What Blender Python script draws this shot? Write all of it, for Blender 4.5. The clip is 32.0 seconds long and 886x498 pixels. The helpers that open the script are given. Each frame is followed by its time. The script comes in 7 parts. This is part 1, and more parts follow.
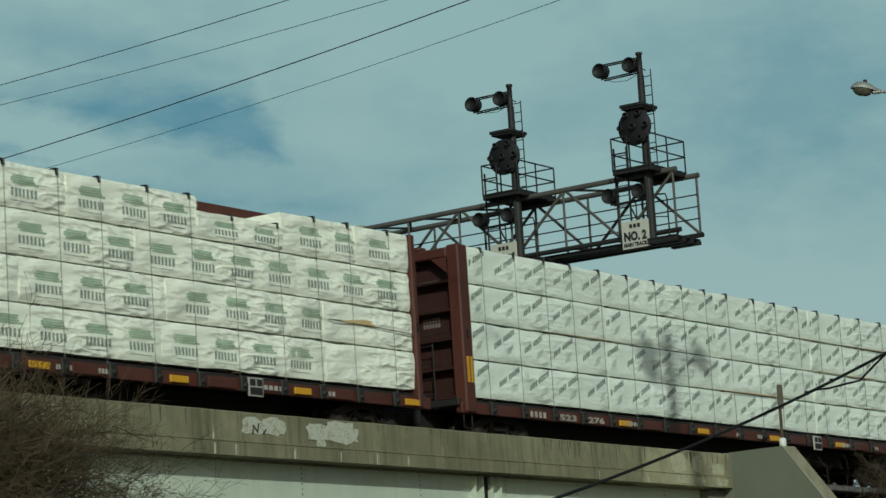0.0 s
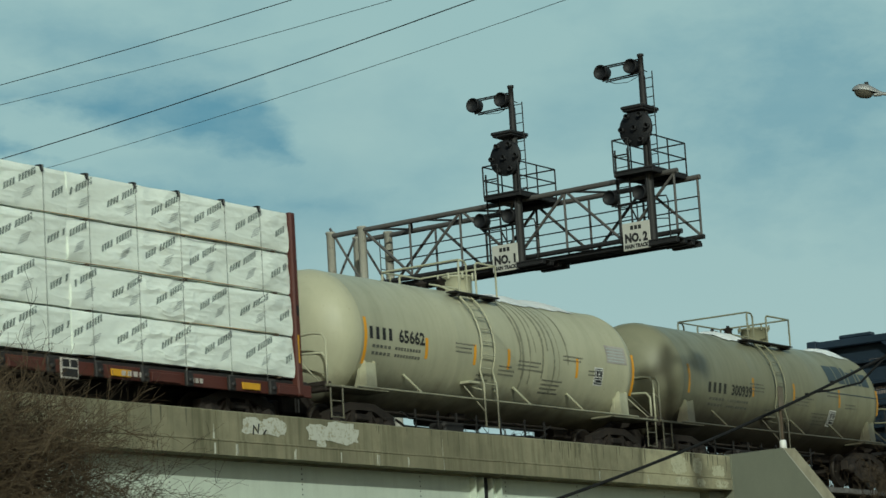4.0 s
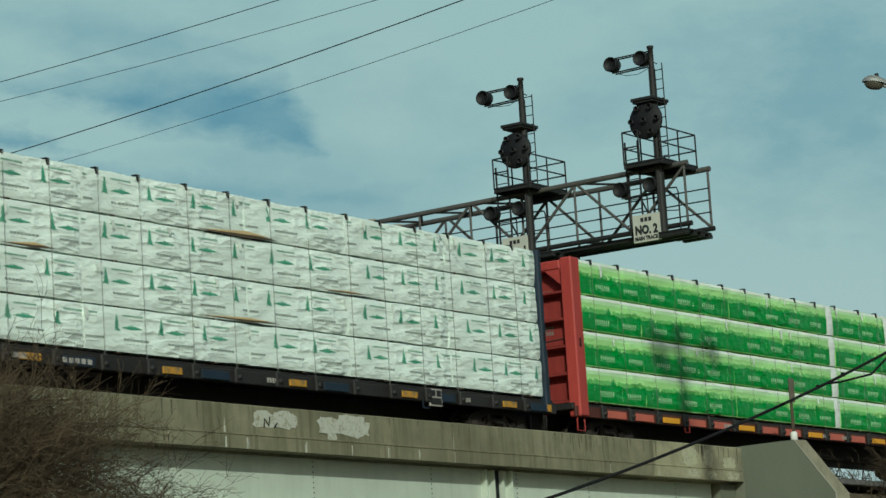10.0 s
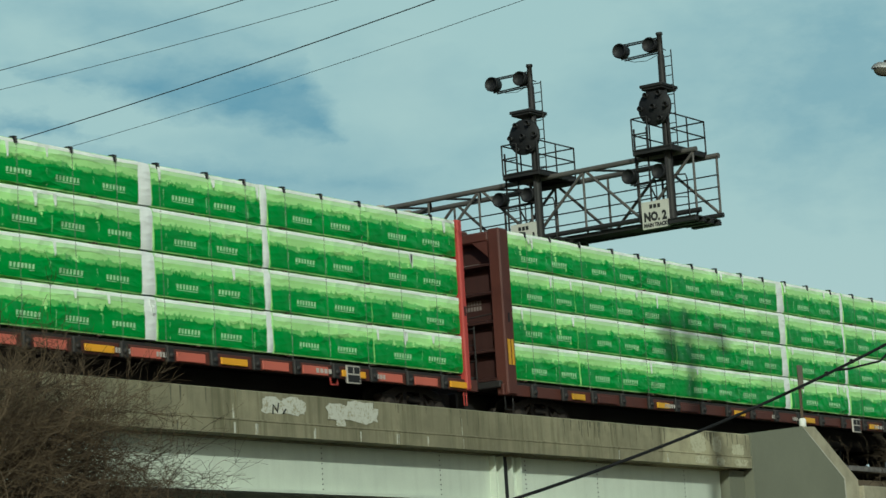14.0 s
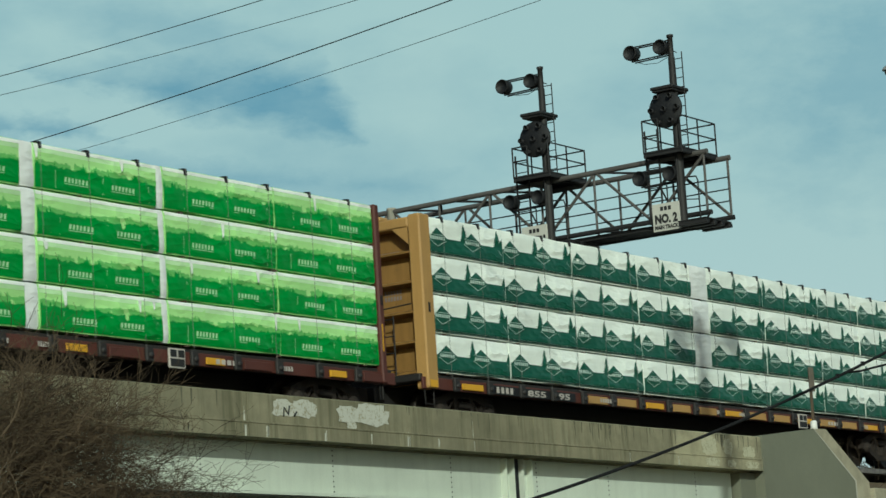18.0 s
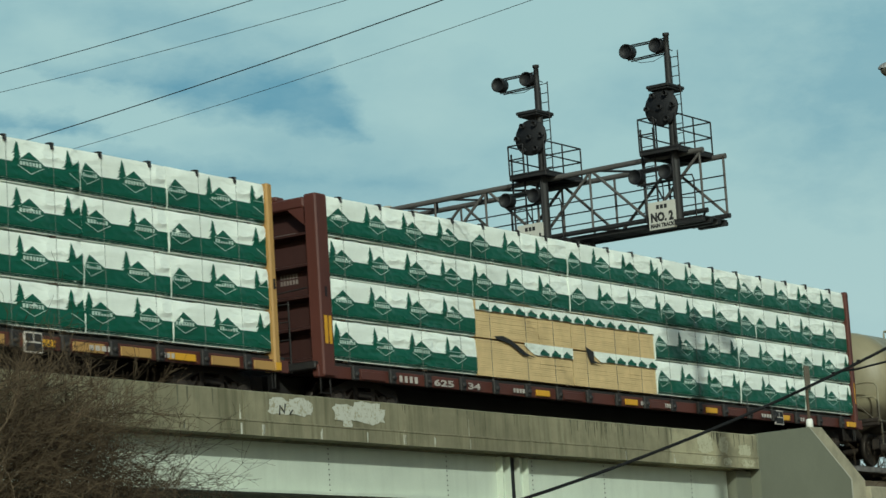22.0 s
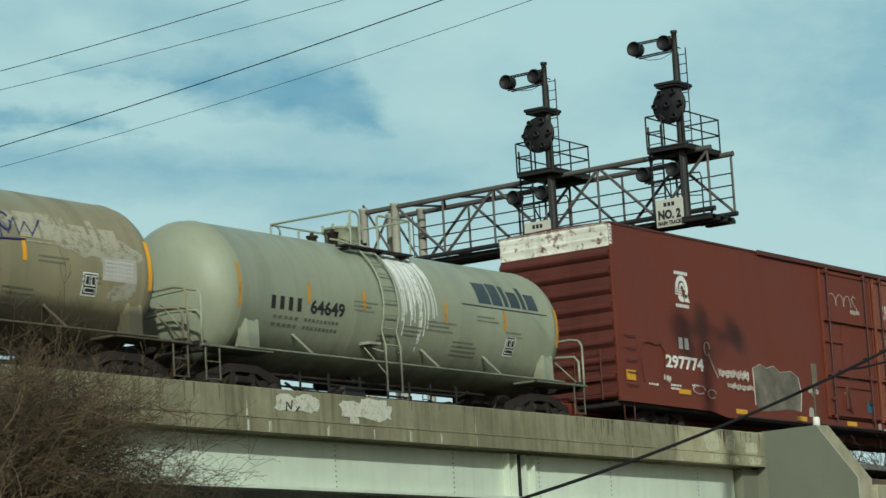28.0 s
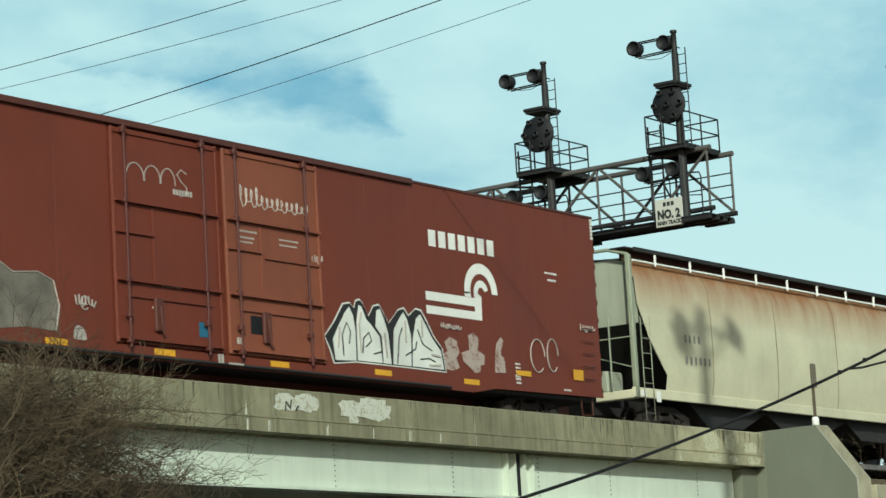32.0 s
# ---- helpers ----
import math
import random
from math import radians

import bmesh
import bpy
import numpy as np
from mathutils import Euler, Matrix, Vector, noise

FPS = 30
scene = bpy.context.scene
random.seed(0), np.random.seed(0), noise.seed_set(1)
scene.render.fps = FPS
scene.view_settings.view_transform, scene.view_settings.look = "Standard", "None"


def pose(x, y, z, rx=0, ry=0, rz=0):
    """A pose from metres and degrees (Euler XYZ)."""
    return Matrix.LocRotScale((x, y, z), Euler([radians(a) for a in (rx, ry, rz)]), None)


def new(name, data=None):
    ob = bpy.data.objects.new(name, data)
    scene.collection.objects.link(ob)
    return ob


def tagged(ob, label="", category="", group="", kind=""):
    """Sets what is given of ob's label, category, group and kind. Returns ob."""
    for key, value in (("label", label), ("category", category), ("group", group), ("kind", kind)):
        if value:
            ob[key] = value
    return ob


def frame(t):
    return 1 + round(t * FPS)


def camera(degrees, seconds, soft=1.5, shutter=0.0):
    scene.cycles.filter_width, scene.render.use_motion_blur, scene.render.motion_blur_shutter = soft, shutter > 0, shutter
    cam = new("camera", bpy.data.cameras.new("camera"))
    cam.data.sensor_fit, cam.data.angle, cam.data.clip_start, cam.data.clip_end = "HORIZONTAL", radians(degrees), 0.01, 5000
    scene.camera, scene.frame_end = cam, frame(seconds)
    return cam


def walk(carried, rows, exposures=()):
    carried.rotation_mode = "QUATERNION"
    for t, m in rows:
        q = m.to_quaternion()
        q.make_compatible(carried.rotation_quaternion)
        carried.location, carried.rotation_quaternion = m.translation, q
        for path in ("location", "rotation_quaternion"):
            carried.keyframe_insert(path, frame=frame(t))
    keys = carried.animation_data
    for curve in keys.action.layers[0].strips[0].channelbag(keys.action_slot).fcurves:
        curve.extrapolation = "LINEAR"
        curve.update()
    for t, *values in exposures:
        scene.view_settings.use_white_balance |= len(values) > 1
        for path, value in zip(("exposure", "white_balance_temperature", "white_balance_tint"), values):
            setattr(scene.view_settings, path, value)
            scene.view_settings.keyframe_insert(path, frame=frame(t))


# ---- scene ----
EYE = (0.0, 0.0, 1.6)

# seconds, then the camera's turn in degrees
VIEW = [
    (0, 99.622, 3.656, -55.794), (0.5, 99.596, 3.543, -55.818), (1, 99.594, 3.365, -55.845),
    (1.5, 99.608, 3.482, -55.800), (2, 99.629, 3.459, -55.759), (2.5, 99.651, 3.636, -55.726),
    (3, 99.672, 3.559, -55.751), (3.5, 99.660, 3.470, -55.812), (5.5, 99.562, 3.530, -55.754),
    (6, 99.508, 3.467, -55.719), (6.5, 99.456, 3.510, -55.707), (7, 99.424, 3.570, -55.702),
    (7.5, 99.423, 3.565, -55.713), (8, 99.430, 3.731, -55.654), (8.5, 99.455, 3.802, -55.597),
    (9, 99.454, 3.784, -55.583), (9.5, 99.482, 3.848, -55.541), (10, 99.503, 3.604, -55.566),
    (10.5, 99.506, 3.570, -55.548), (11, 99.491, 3.545, -55.508), (11.5, 99.465, 3.763, -55.435),
    (12, 99.425, 3.817, -55.395), (12.5, 99.408, 3.762, -55.405), (13, 99.381, 3.738, -55.409),
    (13.5, 99.317, 3.529, -55.429), (14, 99.230, 3.524, -55.393), (14.5, 99.225, 3.626, -55.341),
    (16.5, 99.319, 3.420, -55.223), (17, 99.291, 3.440, -55.202), (17.5, 99.275, 3.544, -55.161),
    (18, 99.295, 3.529, -55.164), (18.5, 99.324, 3.553, -55.156), (19, 99.366, 3.618, -55.160),
    (19.5, 99.382, 3.453, -55.218), (20, 99.347, 3.333, -55.268), (20.5, 99.275, 3.658, -55.223),
    (21, 99.255, 3.732, -55.207), (21.5, 99.254, 3.515, -55.255), (22, 99.253, 3.536, -55.250),
    (22.5, 99.248, 3.501, -55.243), (23, 99.223, 3.532, -55.218), (23.5, 99.213, 3.625, -55.192),
    (24, 99.207, 3.652, -55.170), (24.5, 99.216, 3.486, -55.179), (25, 99.238, 3.488, -55.167),
    (25.5, 99.246, 3.535, -55.148), (27.5, 99.181, 3.338, -55.128), (28, 99.197, 3.338, -55.128),
    (28.5, 99.215, 3.353, -55.124), (29, 99.238, 3.395, -55.123), (29.5, 99.246, 3.413, -55.130),
    (30, 99.206, 3.471, -55.132), (30.5, 99.169, 3.429, -55.154), (31, 99.152, 3.507, -55.146),
    (31.5, 99.173, 3.317, -55.169), (32, 99.186, 3.292, -55.149),
]

FOV = 18.355
# metres run by the train at every whole second
RUN = [
    0.00, 7.23, 14.43, 21.61, 28.77, 35.90, 43.02, 50.11, 57.19, 64.24, 71.25,
    78.22, 85.16, 92.08, 99.01, 105.96, 112.91, 119.87, 126.83, 133.78, 140.73, 147.67,
    154.61, 161.55, 168.48, 175.39, 182.27, 189.12, 195.93, 202.73, 209.51, 216.29, 223.06,
]
EXPOSURE = [(t, stops, 5900, -11 if t < 13 else -9.5 if t < 27 else -7.5) for t, stops in ((0.0, -0.25), (2.0, -0.21), (3.5, -0.1), (6.0, 0.2), (8.0, 0.05), (9.0, -0.08), (10.0, -0.05), (12.0, 0.06), (13.0, 0.12), (25.0, 0.18), (28.0, 0.32), (29.0, 0.36), (30.0, 0.57), (32.0, 0.66))]
SKY_GLOW = 0.62


def rows_of_view():
    return [(t, pose(*EYE, rx, ry, rz)) for t, rx, ry, rz in VIEW]


cam = camera(FOV, 32.0, 1.5, 0.15)
walk(cam, rows_of_view(), EXPOSURE)

# ---- light ----
SUN_WAY = Vector((1.25, 1.0, -0.74)).normalized()      # the way the sunlight goes
sun = new("sun", bpy.data.lights.new("sun", "SUN"))
sun.data.energy, sun.data.angle, sun.data.color = 2.5, radians(0.55), (1.0, 0.95, 0.86)
sun.matrix_world = Matrix.Translation((-60, -50, 50)) @ SUN_WAY.to_track_quat("-Z", "Y").to_matrix().to_4x4()

world = bpy.data.worlds.new("world")
scene.world = world
world.use_nodes = True
wt = world.node_tree
sky = wt.nodes.new("ShaderNodeTexSky")
sky.sky_type, sky.sun_disc = "NISHITA", False
sky.sun_elevation = math.asin(-SUN_WAY.z)
sky.sun_rotation = math.atan2(-SUN_WAY.x, -SUN_WAY.y)
sky.dust_density, sky.air_density = 2.0, 1.0
wt.nodes["Background"].inputs["Strength"].default_value = 0.06
wt.links.new(sky.outputs[0], wt.nodes["Background"].inputs["Color"])

RAIL = 6.93          # height of the rails' top
TRACK = 32.9         # the near track's middle line
SIDE = 31.4          # the near side of the train


# ---- materials ----
class Nodes:
    """A small writer for one material's node tree."""

    def __init__(self, name):
        self.mat = bpy.data.materials.new(name)
        self.mat.use_nodes = True
        self.tree = self.mat.node_tree
        self.bsdf = self.tree.nodes["Principled BSDF"]
        self.coord = self.tree.nodes.new("ShaderNodeTexCoord").outputs["Object"]

    def node(self, kind, **values):
        n = self.tree.nodes.new(kind)
        for key, value in values.items():
            n.inputs[key.replace("_", " ")].default_value = value
        return n

    def link(self, a, b):
        self.tree.links.new(a, b)

    def stretched(self, sx, sy, sz):
        n = self.node("ShaderNodeMapping")
        n.inputs["Scale"].default_value = (sx, sy, sz)
        self.link(self.coord, n.inputs["Vector"])
        return n.outputs[0]

    def noise(self, scale, detail=4.0, rough=0.55, vector=None):
        n = self.node("ShaderNodeTexNoise", Scale=scale, Detail=detail, Roughness=rough)
        self.link(vector or self.coord, n.inputs["Vector"])
        return n.outputs["Fac"]

    def ramp(self, fac, stops):
        n = self.tree.nodes.new("ShaderNodeValToRGB")
        e = n.color_ramp.elements
        while len(e) < len(stops):
            e.new(0.5)
        for slot, (at, c) in zip(e, stops):
            slot.position = at
            slot.color = (*c, 1) if not isinstance(c, (int, float)) else (c, c, c, 1)
        self.link(fac, n.inputs[0])
        return n.outputs[0]

    def mix(self, fac, a, b, blend="MIX"):
        n = self.tree.nodes.new("ShaderNodeMix")
        n.data_type, n.blend_type = "RGBA", blend
        for slot, value in ((0, fac), (6, a), (7, b)):
            if isinstance(value, (int, float)):
                n.inputs[slot].default_value = value
            elif isinstance(value, tuple):
                n.inputs[slot].default_value = (*value, 1)
            else:
                self.link(value, n.inputs[slot])
        return n.outputs[2]

    def math(self, op, a, b=0.0, clamp=False):
        n = self.tree.nodes.new("ShaderNodeMath")
        n.operation, n.use_clamp = op, clamp
        for slot, value in ((0, a), (1, b)):
            if isinstance(value, (int, float)):
                n.inputs[slot].default_value = value
            else:
                self.link(value, n.inputs[slot])
        return n.outputs[0]

    def xyz(self):
        n = self.tree.nodes.new("ShaderNodeSeparateXYZ")
        self.link(self.coord, n.inputs[0])
        return n.outputs

    def random(self):
        return self.tree.nodes.new("ShaderNodeObjectInfo").outputs["Random"]

    def bump(self, height, strength, distance):
        n = self.node("ShaderNodeBump", Strength=strength, Distance=distance)
        self.link(height, n.inputs["Height"])
        self.link(n.outputs[0], self.bsdf.inputs["Normal"])

    def done(self, color, rough=0.6, metal=0.0, shine=0.3):
        self.bsdf.inputs["Specular IOR Level"].default_value = shine
        for slot, value in (("Base Color", color), ("Roughness", rough), ("Metallic", metal)):
            if isinstance(value, (int, float)):
                self.bsdf.inputs[slot].default_value = value
            elif isinstance(value, tuple):
                self.bsdf.inputs[slot].default_value = (*value, 1)
            else:
                self.link(value, self.bsdf.inputs[slot])
        return self.mat


def dim(c, k):
    return tuple(v * k for v in c)


def plain(name, color, rough=0.6, metal=0.0, vary=0.25, scale=3.0, bump=0.15):
    """A painted or raw surface: broad stains, fine grain, a little relief."""
    n = Nodes(name)
    broad, fine = n.noise(scale * 0.35, 3), n.noise(scale * 9, 5)
    c = n.mix(n.ramp(broad, [(0.3, 0.0), (0.7, 1.0)]), dim(color, 1 - vary), dim(color, 1 + vary * 0.5))
    c = n.mix(n.ramp(fine, [(0.35, 0.0), (0.75, 0.35)]), c, dim(color, 1 - vary * 1.2))
    n.bump(fine, bump, 0.01)
    return n.done(c, rough, metal)


def worn_paint(name, color, rust=(0.10, 0.045, 0.025), amount=0.5, rough=0.55, streak=0.35, vary=0.18, gloss_vary=0.15):
    """Painted steel with faded areas, dirt streaks that run down and rust spots."""
    n = Nodes(name)
    broad = n.noise(0.55, 4, 0.6)
    c = n.mix(n.ramp(broad, [(0.3, 0.0), (0.72, 1.0)]), dim(color, 1 - vary), dim(color, 1 + vary * 0.7))
    run = n.noise(1.0, 5, 0.65, n.stretched(3.2, 3.2, 0.22))
    c = n.mix(n.ramp(run, [(0.5, 0.0), (0.78, streak)]), c, dim(color, 0.45))
    spots = n.noise(5.5, 6, 0.7)
    c = n.mix(n.ramp(spots, [(0.66 - amount * 0.12, 0.0), (0.74 - amount * 0.1, amount)]), c, rust)
    fine = n.noise(38, 3)
    c = n.mix(n.ramp(fine, [(0.4, 0.0), (0.8, 0.18)]), c, dim(color, 0.6))
    n.bump(n.math("ADD", n.math("MULTIPLY", broad, 1.5), fine), 0.12, 0.02)
    return n.done(c, n.ramp(broad, [(0.2, rough - gloss_vary), (0.8, min(1, rough + gloss_vary))]))


def concrete_material(name, color, streaks=0.5, washed=None):
    n = Nodes(name)
    broad = n.noise(0.35, 5, 0.6)
    c = n.mix(n.ramp(broad, [(0.28, 0.0), (0.7, 1.0)]), dim(color, 0.62), dim(color, 1.2))
    mid = n.noise(2.2, 6, 0.65)
    c = n.mix(n.ramp(mid, [(0.42, 0.0), (0.7, 0.65)]), c, dim(color, 0.55))
    run = n.noise(1.0, 5, 0.7, n.stretched(3.6, 3.6, 0.22))
    c = n.mix(n.ramp(run, [(0.47, 0.0), (0.66, streaks)]), c, (color[0] * 0.42, color[1] * 0.43, color[2] * 0.38))
    pale = n.noise(1.0, 4, 0.6, n.stretched(5.0, 5.0, 0.35))
    c = n.mix(n.ramp(pale, [(0.66, 0.0), (0.78, 0.45)]), c, dim(color, 1.6))
    if washed:
        # lime-washed stretch with its own blotchy outline
        x = n.xyz()[0]
        a, b = washed
        far = n.math("ABSOLUTE", n.math("DIVIDE", n.math("SUBTRACT", x, (a + b) / 2), (b - a) / 2))
        blotch = n.math("SUBTRACT", n.math("ADD", n.noise(1.0, 4, 0.6, n.stretched(1.7, 1.7, 0.9)), 0.55), far)
        c = n.mix(n.ramp(blotch, [(0.05, 0.0), (0.25, 0.75)]), c, n.mix(n.ramp(mid, [(0.45, 0.0), (0.7, 0.8)]), dim(color, 1.75), dim(color, 0.9)))
    fine = n.noise(45, 4)
    c = n.mix(n.ramp(fine, [(0.35, 0.0), (0.8, 0.25)]), c, dim(color, 0.7))
    n.bump(n.math("ADD", mid, n.math("MULTIPLY", fine, 0.4)), 0.35, 0.02)
    return n.done(c, 0.88)


def wrap_material(name, color, gloss=0.36, folds=0.5, size=1.3):
    """Woven plastic lumber wrap: taut creases, a soft sheen, scuffs."""
    n = Nodes(name)
    broad, mid = n.noise(0.9, 3), n.noise(5.0, 4, 0.6)
    c = n.mix(n.ramp(broad, [(0.3, 0.0), (0.7, 1.0)]), dim(color, 0.86), dim(color, 1.06))
    c = n.mix(n.ramp(mid, [(0.5, 0.0), (0.78, 0.22)]), c, dim(color, 0.7))
    crease = 0.0
    for tilt, sx, sz in ((0.40, 0.55, 2.5), (-0.6, 1.1, 1.9)):
        turn = n.node("ShaderNodeMapping")
        turn.inputs["Rotation"].default_value, turn.inputs["Scale"].default_value = (0, tilt, 0), (sx, 1.0, sz)
        n.link(n.coord, turn.inputs["Vector"])
        fold = n.math("ABSOLUTE", n.math("SUBTRACT", n.noise(size, 2.0, 0.45, turn.outputs[0]), 0.5))
        crease = n.math("ADD", n.math("MULTIPLY", n.math("SUBTRACT", 0.12, fold, True), 4.0), crease)
    crease = n.math("MULTIPLY", crease, n.ramp(n.noise(0.55, 2), [(0.38, 0.12), (0.62, 1.0)]))
    slack = n.noise(1.0, 2, 0.5, n.stretched(1.1, 1.1, 2.0))
    n.bump(n.math("ADD", n.math("MULTIPLY", crease, 1.5), n.math("MULTIPLY", slack, 1.7)), folds, 0.05)
    return n.done(c, gloss)


def worn_cover(name, color, under):
    """Old brushed-on paint, rubbed through to what lies under it."""
    n = Nodes(name)
    rub = n.math("ADD", n.math("MULTIPLY", n.noise(5.5, 6, 0.7), 0.75), n.math("MULTIPLY", n.noise(22, 4, 0.6), 0.25))
    c = n.mix(n.ramp(rub, [(0.37, 0.0), (0.50, 1.0)]), under, color)
    n.bump(rub, 0.2, 0.01)
    return n.done(c, 0.85)


M = {
    "concrete": concrete_material("weathered concrete", (0.255, 0.235, 0.148), 0.8, (52.2, 56.2)),
    "wing_concrete": plain("smooth grey concrete", (0.176, 0.182, 0.130), 0.85, vary=0.14, scale=1.5),
    "pale_edge": plain("pale concrete edge", (0.46, 0.44, 0.36), 0.85),
    "patch": worn_cover("worn cover paint", (0.50, 0.50, 0.42), (0.29, 0.262, 0.165)),
    "girder": worn_paint("pale green girder paint", (0.58, 0.63, 0.52), amount=0.15, streak=0.25, vary=0.12),
    "dark_steel": plain("dark grimy steel", (0.035, 0.032, 0.03), 0.6, 0.3),
    "black": plain("black paint", (0.012, 0.012, 0.013), 0.6),
    "rail": plain("rail steel", (0.12, 0.09, 0.07), 0.45, 0.7),
    "ballast": plain("ballast stone", (0.16, 0.15, 0.14), 0.95, vary=0.5, scale=14, bump=0.8),
    "asphalt": plain("asphalt", (0.05, 0.05, 0.052), 0.9, vary=0.3, scale=6),
    "earth": plain("dry winter earth", (0.11, 0.085, 0.055), 0.95, vary=0.45, scale=2, bump=0.6),
    "galv": worn_paint("aluminium grey paint", (0.33, 0.32, 0.29), amount=0.5, streak=0.3),
    "gantry_dark": plain("soot black steel", (0.025, 0.024, 0.024), 0.65, 0.2),
    "sign_white": plain("sign white", (0.47, 0.46, 0.40), 0.6, vary=0.1),
    "ink": plain("ink black", (0.02, 0.02, 0.02), 0.7, vary=0.1),
    "white_wrap": wrap_material("white lumber wrap", (0.84, 0.885, 0.79)),
    "loose_wrap": wrap_material("crumpled white lumber wrap", (0.82, 0.90, 0.815), 0.3, 0.62, 1.7),
    "cream_wrap": wrap_material("crumpled cream white lumber wrap", (0.92, 0.925, 0.80), 0.3, 0.75, 1.5),
    "clear_wrap": wrap_material("thin clear wrap", (0.78, 0.80, 0.76), 0.25),
    "lime_wrap": wrap_material("light green wrap", (0.42, 0.75, 0.26)),
    "lime_dark": wrap_material("strong green wrap print", (0.018, 0.265, 0.034)),
    "lime_mid": wrap_material("middle green wrap print", (0.17, 0.50, 0.12)),
    "lime_veil": wrap_material("pale green wrap edge", (0.55, 0.82, 0.42)),
    "lime_pale": wrap_material("pale green wrap print", (0.42, 0.66, 0.36)),
    "pine_dark": wrap_material("dark green wrap print", (0.012, 0.085, 0.05)),
    "pine_deep": wrap_material("deep green wrap print", (0.010, 0.042, 0.028)),
    "pine_pale": wrap_material("pale lettering on wrap", (0.50, 0.60, 0.52)),
    "print_dim": wrap_material("dim lettering on wrap", (0.17, 0.25, 0.20)),
    "print_green": wrap_material("green wrap print", (0.10, 0.34, 0.21)),
    "print_sage": wrap_material("faded green wrap print", (0.37, 0.48, 0.34)),
    "print_leaf": wrap_material("worn green lettering on wrap", (0.22, 0.40, 0.29)),
    "print_soft": wrap_material("soft grey wrap print", (0.27, 0.31, 0.27)),
    "print_grey": wrap_material("grey wrap print", (0.16, 0.19, 0.17)),
    "print_faint": wrap_material("faint grey wrap print", (0.44, 0.47, 0.44)),
    "lumber": plain("sawn pine", (0.62, 0.46, 0.23), 0.8, vary=0.15, scale=8),
    "strap": plain("dull steel strap", (0.22, 0.22, 0.20), 0.6),
    "dunnage": plain("dirty dunnage wood", (0.10, 0.075, 0.05), 0.9),
    "car_brown": worn_paint("oxide brown car paint", (0.085, 0.028, 0.020), amount=0.25),
    "car_red": worn_paint("bright red car paint", (0.40, 0.055, 0.045), amount=0.25),
    "car_yellow": worn_paint("mustard yellow car paint", (0.40, 0.235, 0.075), amount=0.3),
    "car_blue": worn_paint("dark slate blue car paint", (0.017, 0.029, 0.046), amount=0.15),
    # darker copies of the car paints, for the recessed end plates and ribs
    "grimy_brown": worn_paint("darker brown end paint", (0.040, 0.016, 0.013), (0.025, 0.014, 0.010), amount=0.5, streak=0.6),
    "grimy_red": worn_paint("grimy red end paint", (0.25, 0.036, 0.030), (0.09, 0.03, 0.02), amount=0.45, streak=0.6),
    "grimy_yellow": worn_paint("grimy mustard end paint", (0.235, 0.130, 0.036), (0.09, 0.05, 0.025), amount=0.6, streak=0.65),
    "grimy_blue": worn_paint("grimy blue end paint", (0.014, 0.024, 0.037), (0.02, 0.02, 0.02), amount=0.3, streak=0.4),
    "box_red": worn_paint("oxide red box car paint", (0.138, 0.031, 0.0165), (0.06, 0.022, 0.015), amount=0.12, streak=0.22, vary=0.10),
    "box_door": worn_paint("faded red door paint", (0.20, 0.062, 0.033), (0.08, 0.03, 0.02), amount=0.25, streak=0.3),
    "reflector": plain("yellow reflector", (0.62, 0.32, 0.02), 0.4, vary=0.15),
    "orange": plain("orange stripe", (0.74, 0.34, 0.02), 0.5, vary=0.1),
    "orange_dull": worn_cover("dirty orange stripe", (0.46, 0.23, 0.03), (0.20, 0.15, 0.07)),
    "faint_ink": worn_cover("rubbed stencil ink", (0.10, 0.10, 0.082), (0.19, 0.185, 0.135)),
    "print_soft_ink": plain("dull stencil ink", (0.030, 0.031, 0.026), 0.7, vary=0.2),
    "white_paint": plain("white stencil paint", (0.74, 0.73, 0.68), 0.6, vary=0.15),
    "grey_paint": plain("patchy grey cover paint", (0.175, 0.155, 0.125), 0.75, vary=0.6, scale=4),
    "blue_letter": plain("slate blue lettering", (0.045, 0.060, 0.068), 0.5, vary=0.15),
    "red_dot": plain("red stencil", (0.55, 0.05, 0.05), 0.5),
    "truck": plain("rust brown cast steel", (0.030, 0.023, 0.018), 0.8, 0.1, vary=0.5, scale=6),
    "wheel": plain("wheel steel", (0.045, 0.037, 0.03), 0.5, 0.6),
    "wood_pole": plain("creosoted pole", (0.10, 0.075, 0.05), 0.9),
    "cable": plain("black cable", (0.008, 0.008, 0.008), 0.9),
    "twig": plain("brown bare twig", (0.082, 0.058, 0.033), 0.9, vary=0.3, scale=4),
    "twig_dark": plain("dark bare twig", (0.052, 0.037, 0.022), 0.9, vary=0.3, scale=4),
    "post_board": plain("weathered grey board", (0.16, 0.135, 0.10), 0.9, vary=0.35, scale=6),
    "mast_grey": plain("dark grey steel", (0.03, 0.029, 0.028), 0.6, 0.3),
    "lamp_grey": plain("lamp aluminium", (0.30, 0.30, 0.285), 0.55, 0.3),
    "faded_white": plain("faded white stencil", (0.46, 0.42, 0.37), 0.7, vary=0.35),
    "stencil_dim": plain("dim worn stencil", (0.22, 0.18, 0.16), 0.8, vary=0.4),
    "pale_letter": worn_cover("worn pale lettering", (0.36, 0.335, 0.25), (0.22, 0.19, 0.12)),
    "spray_blue": plain("blue spray paint", (0.035, 0.04, 0.13), 0.6, vary=0.3),
    "plate_pink": worn_paint("faded red plate paint", (0.50, 0.125, 0.085), amount=0.35, streak=0.2),
    "snow": plain("white roof sheeting", (0.82, 0.83, 0.82), 0.7, vary=0.05),
}


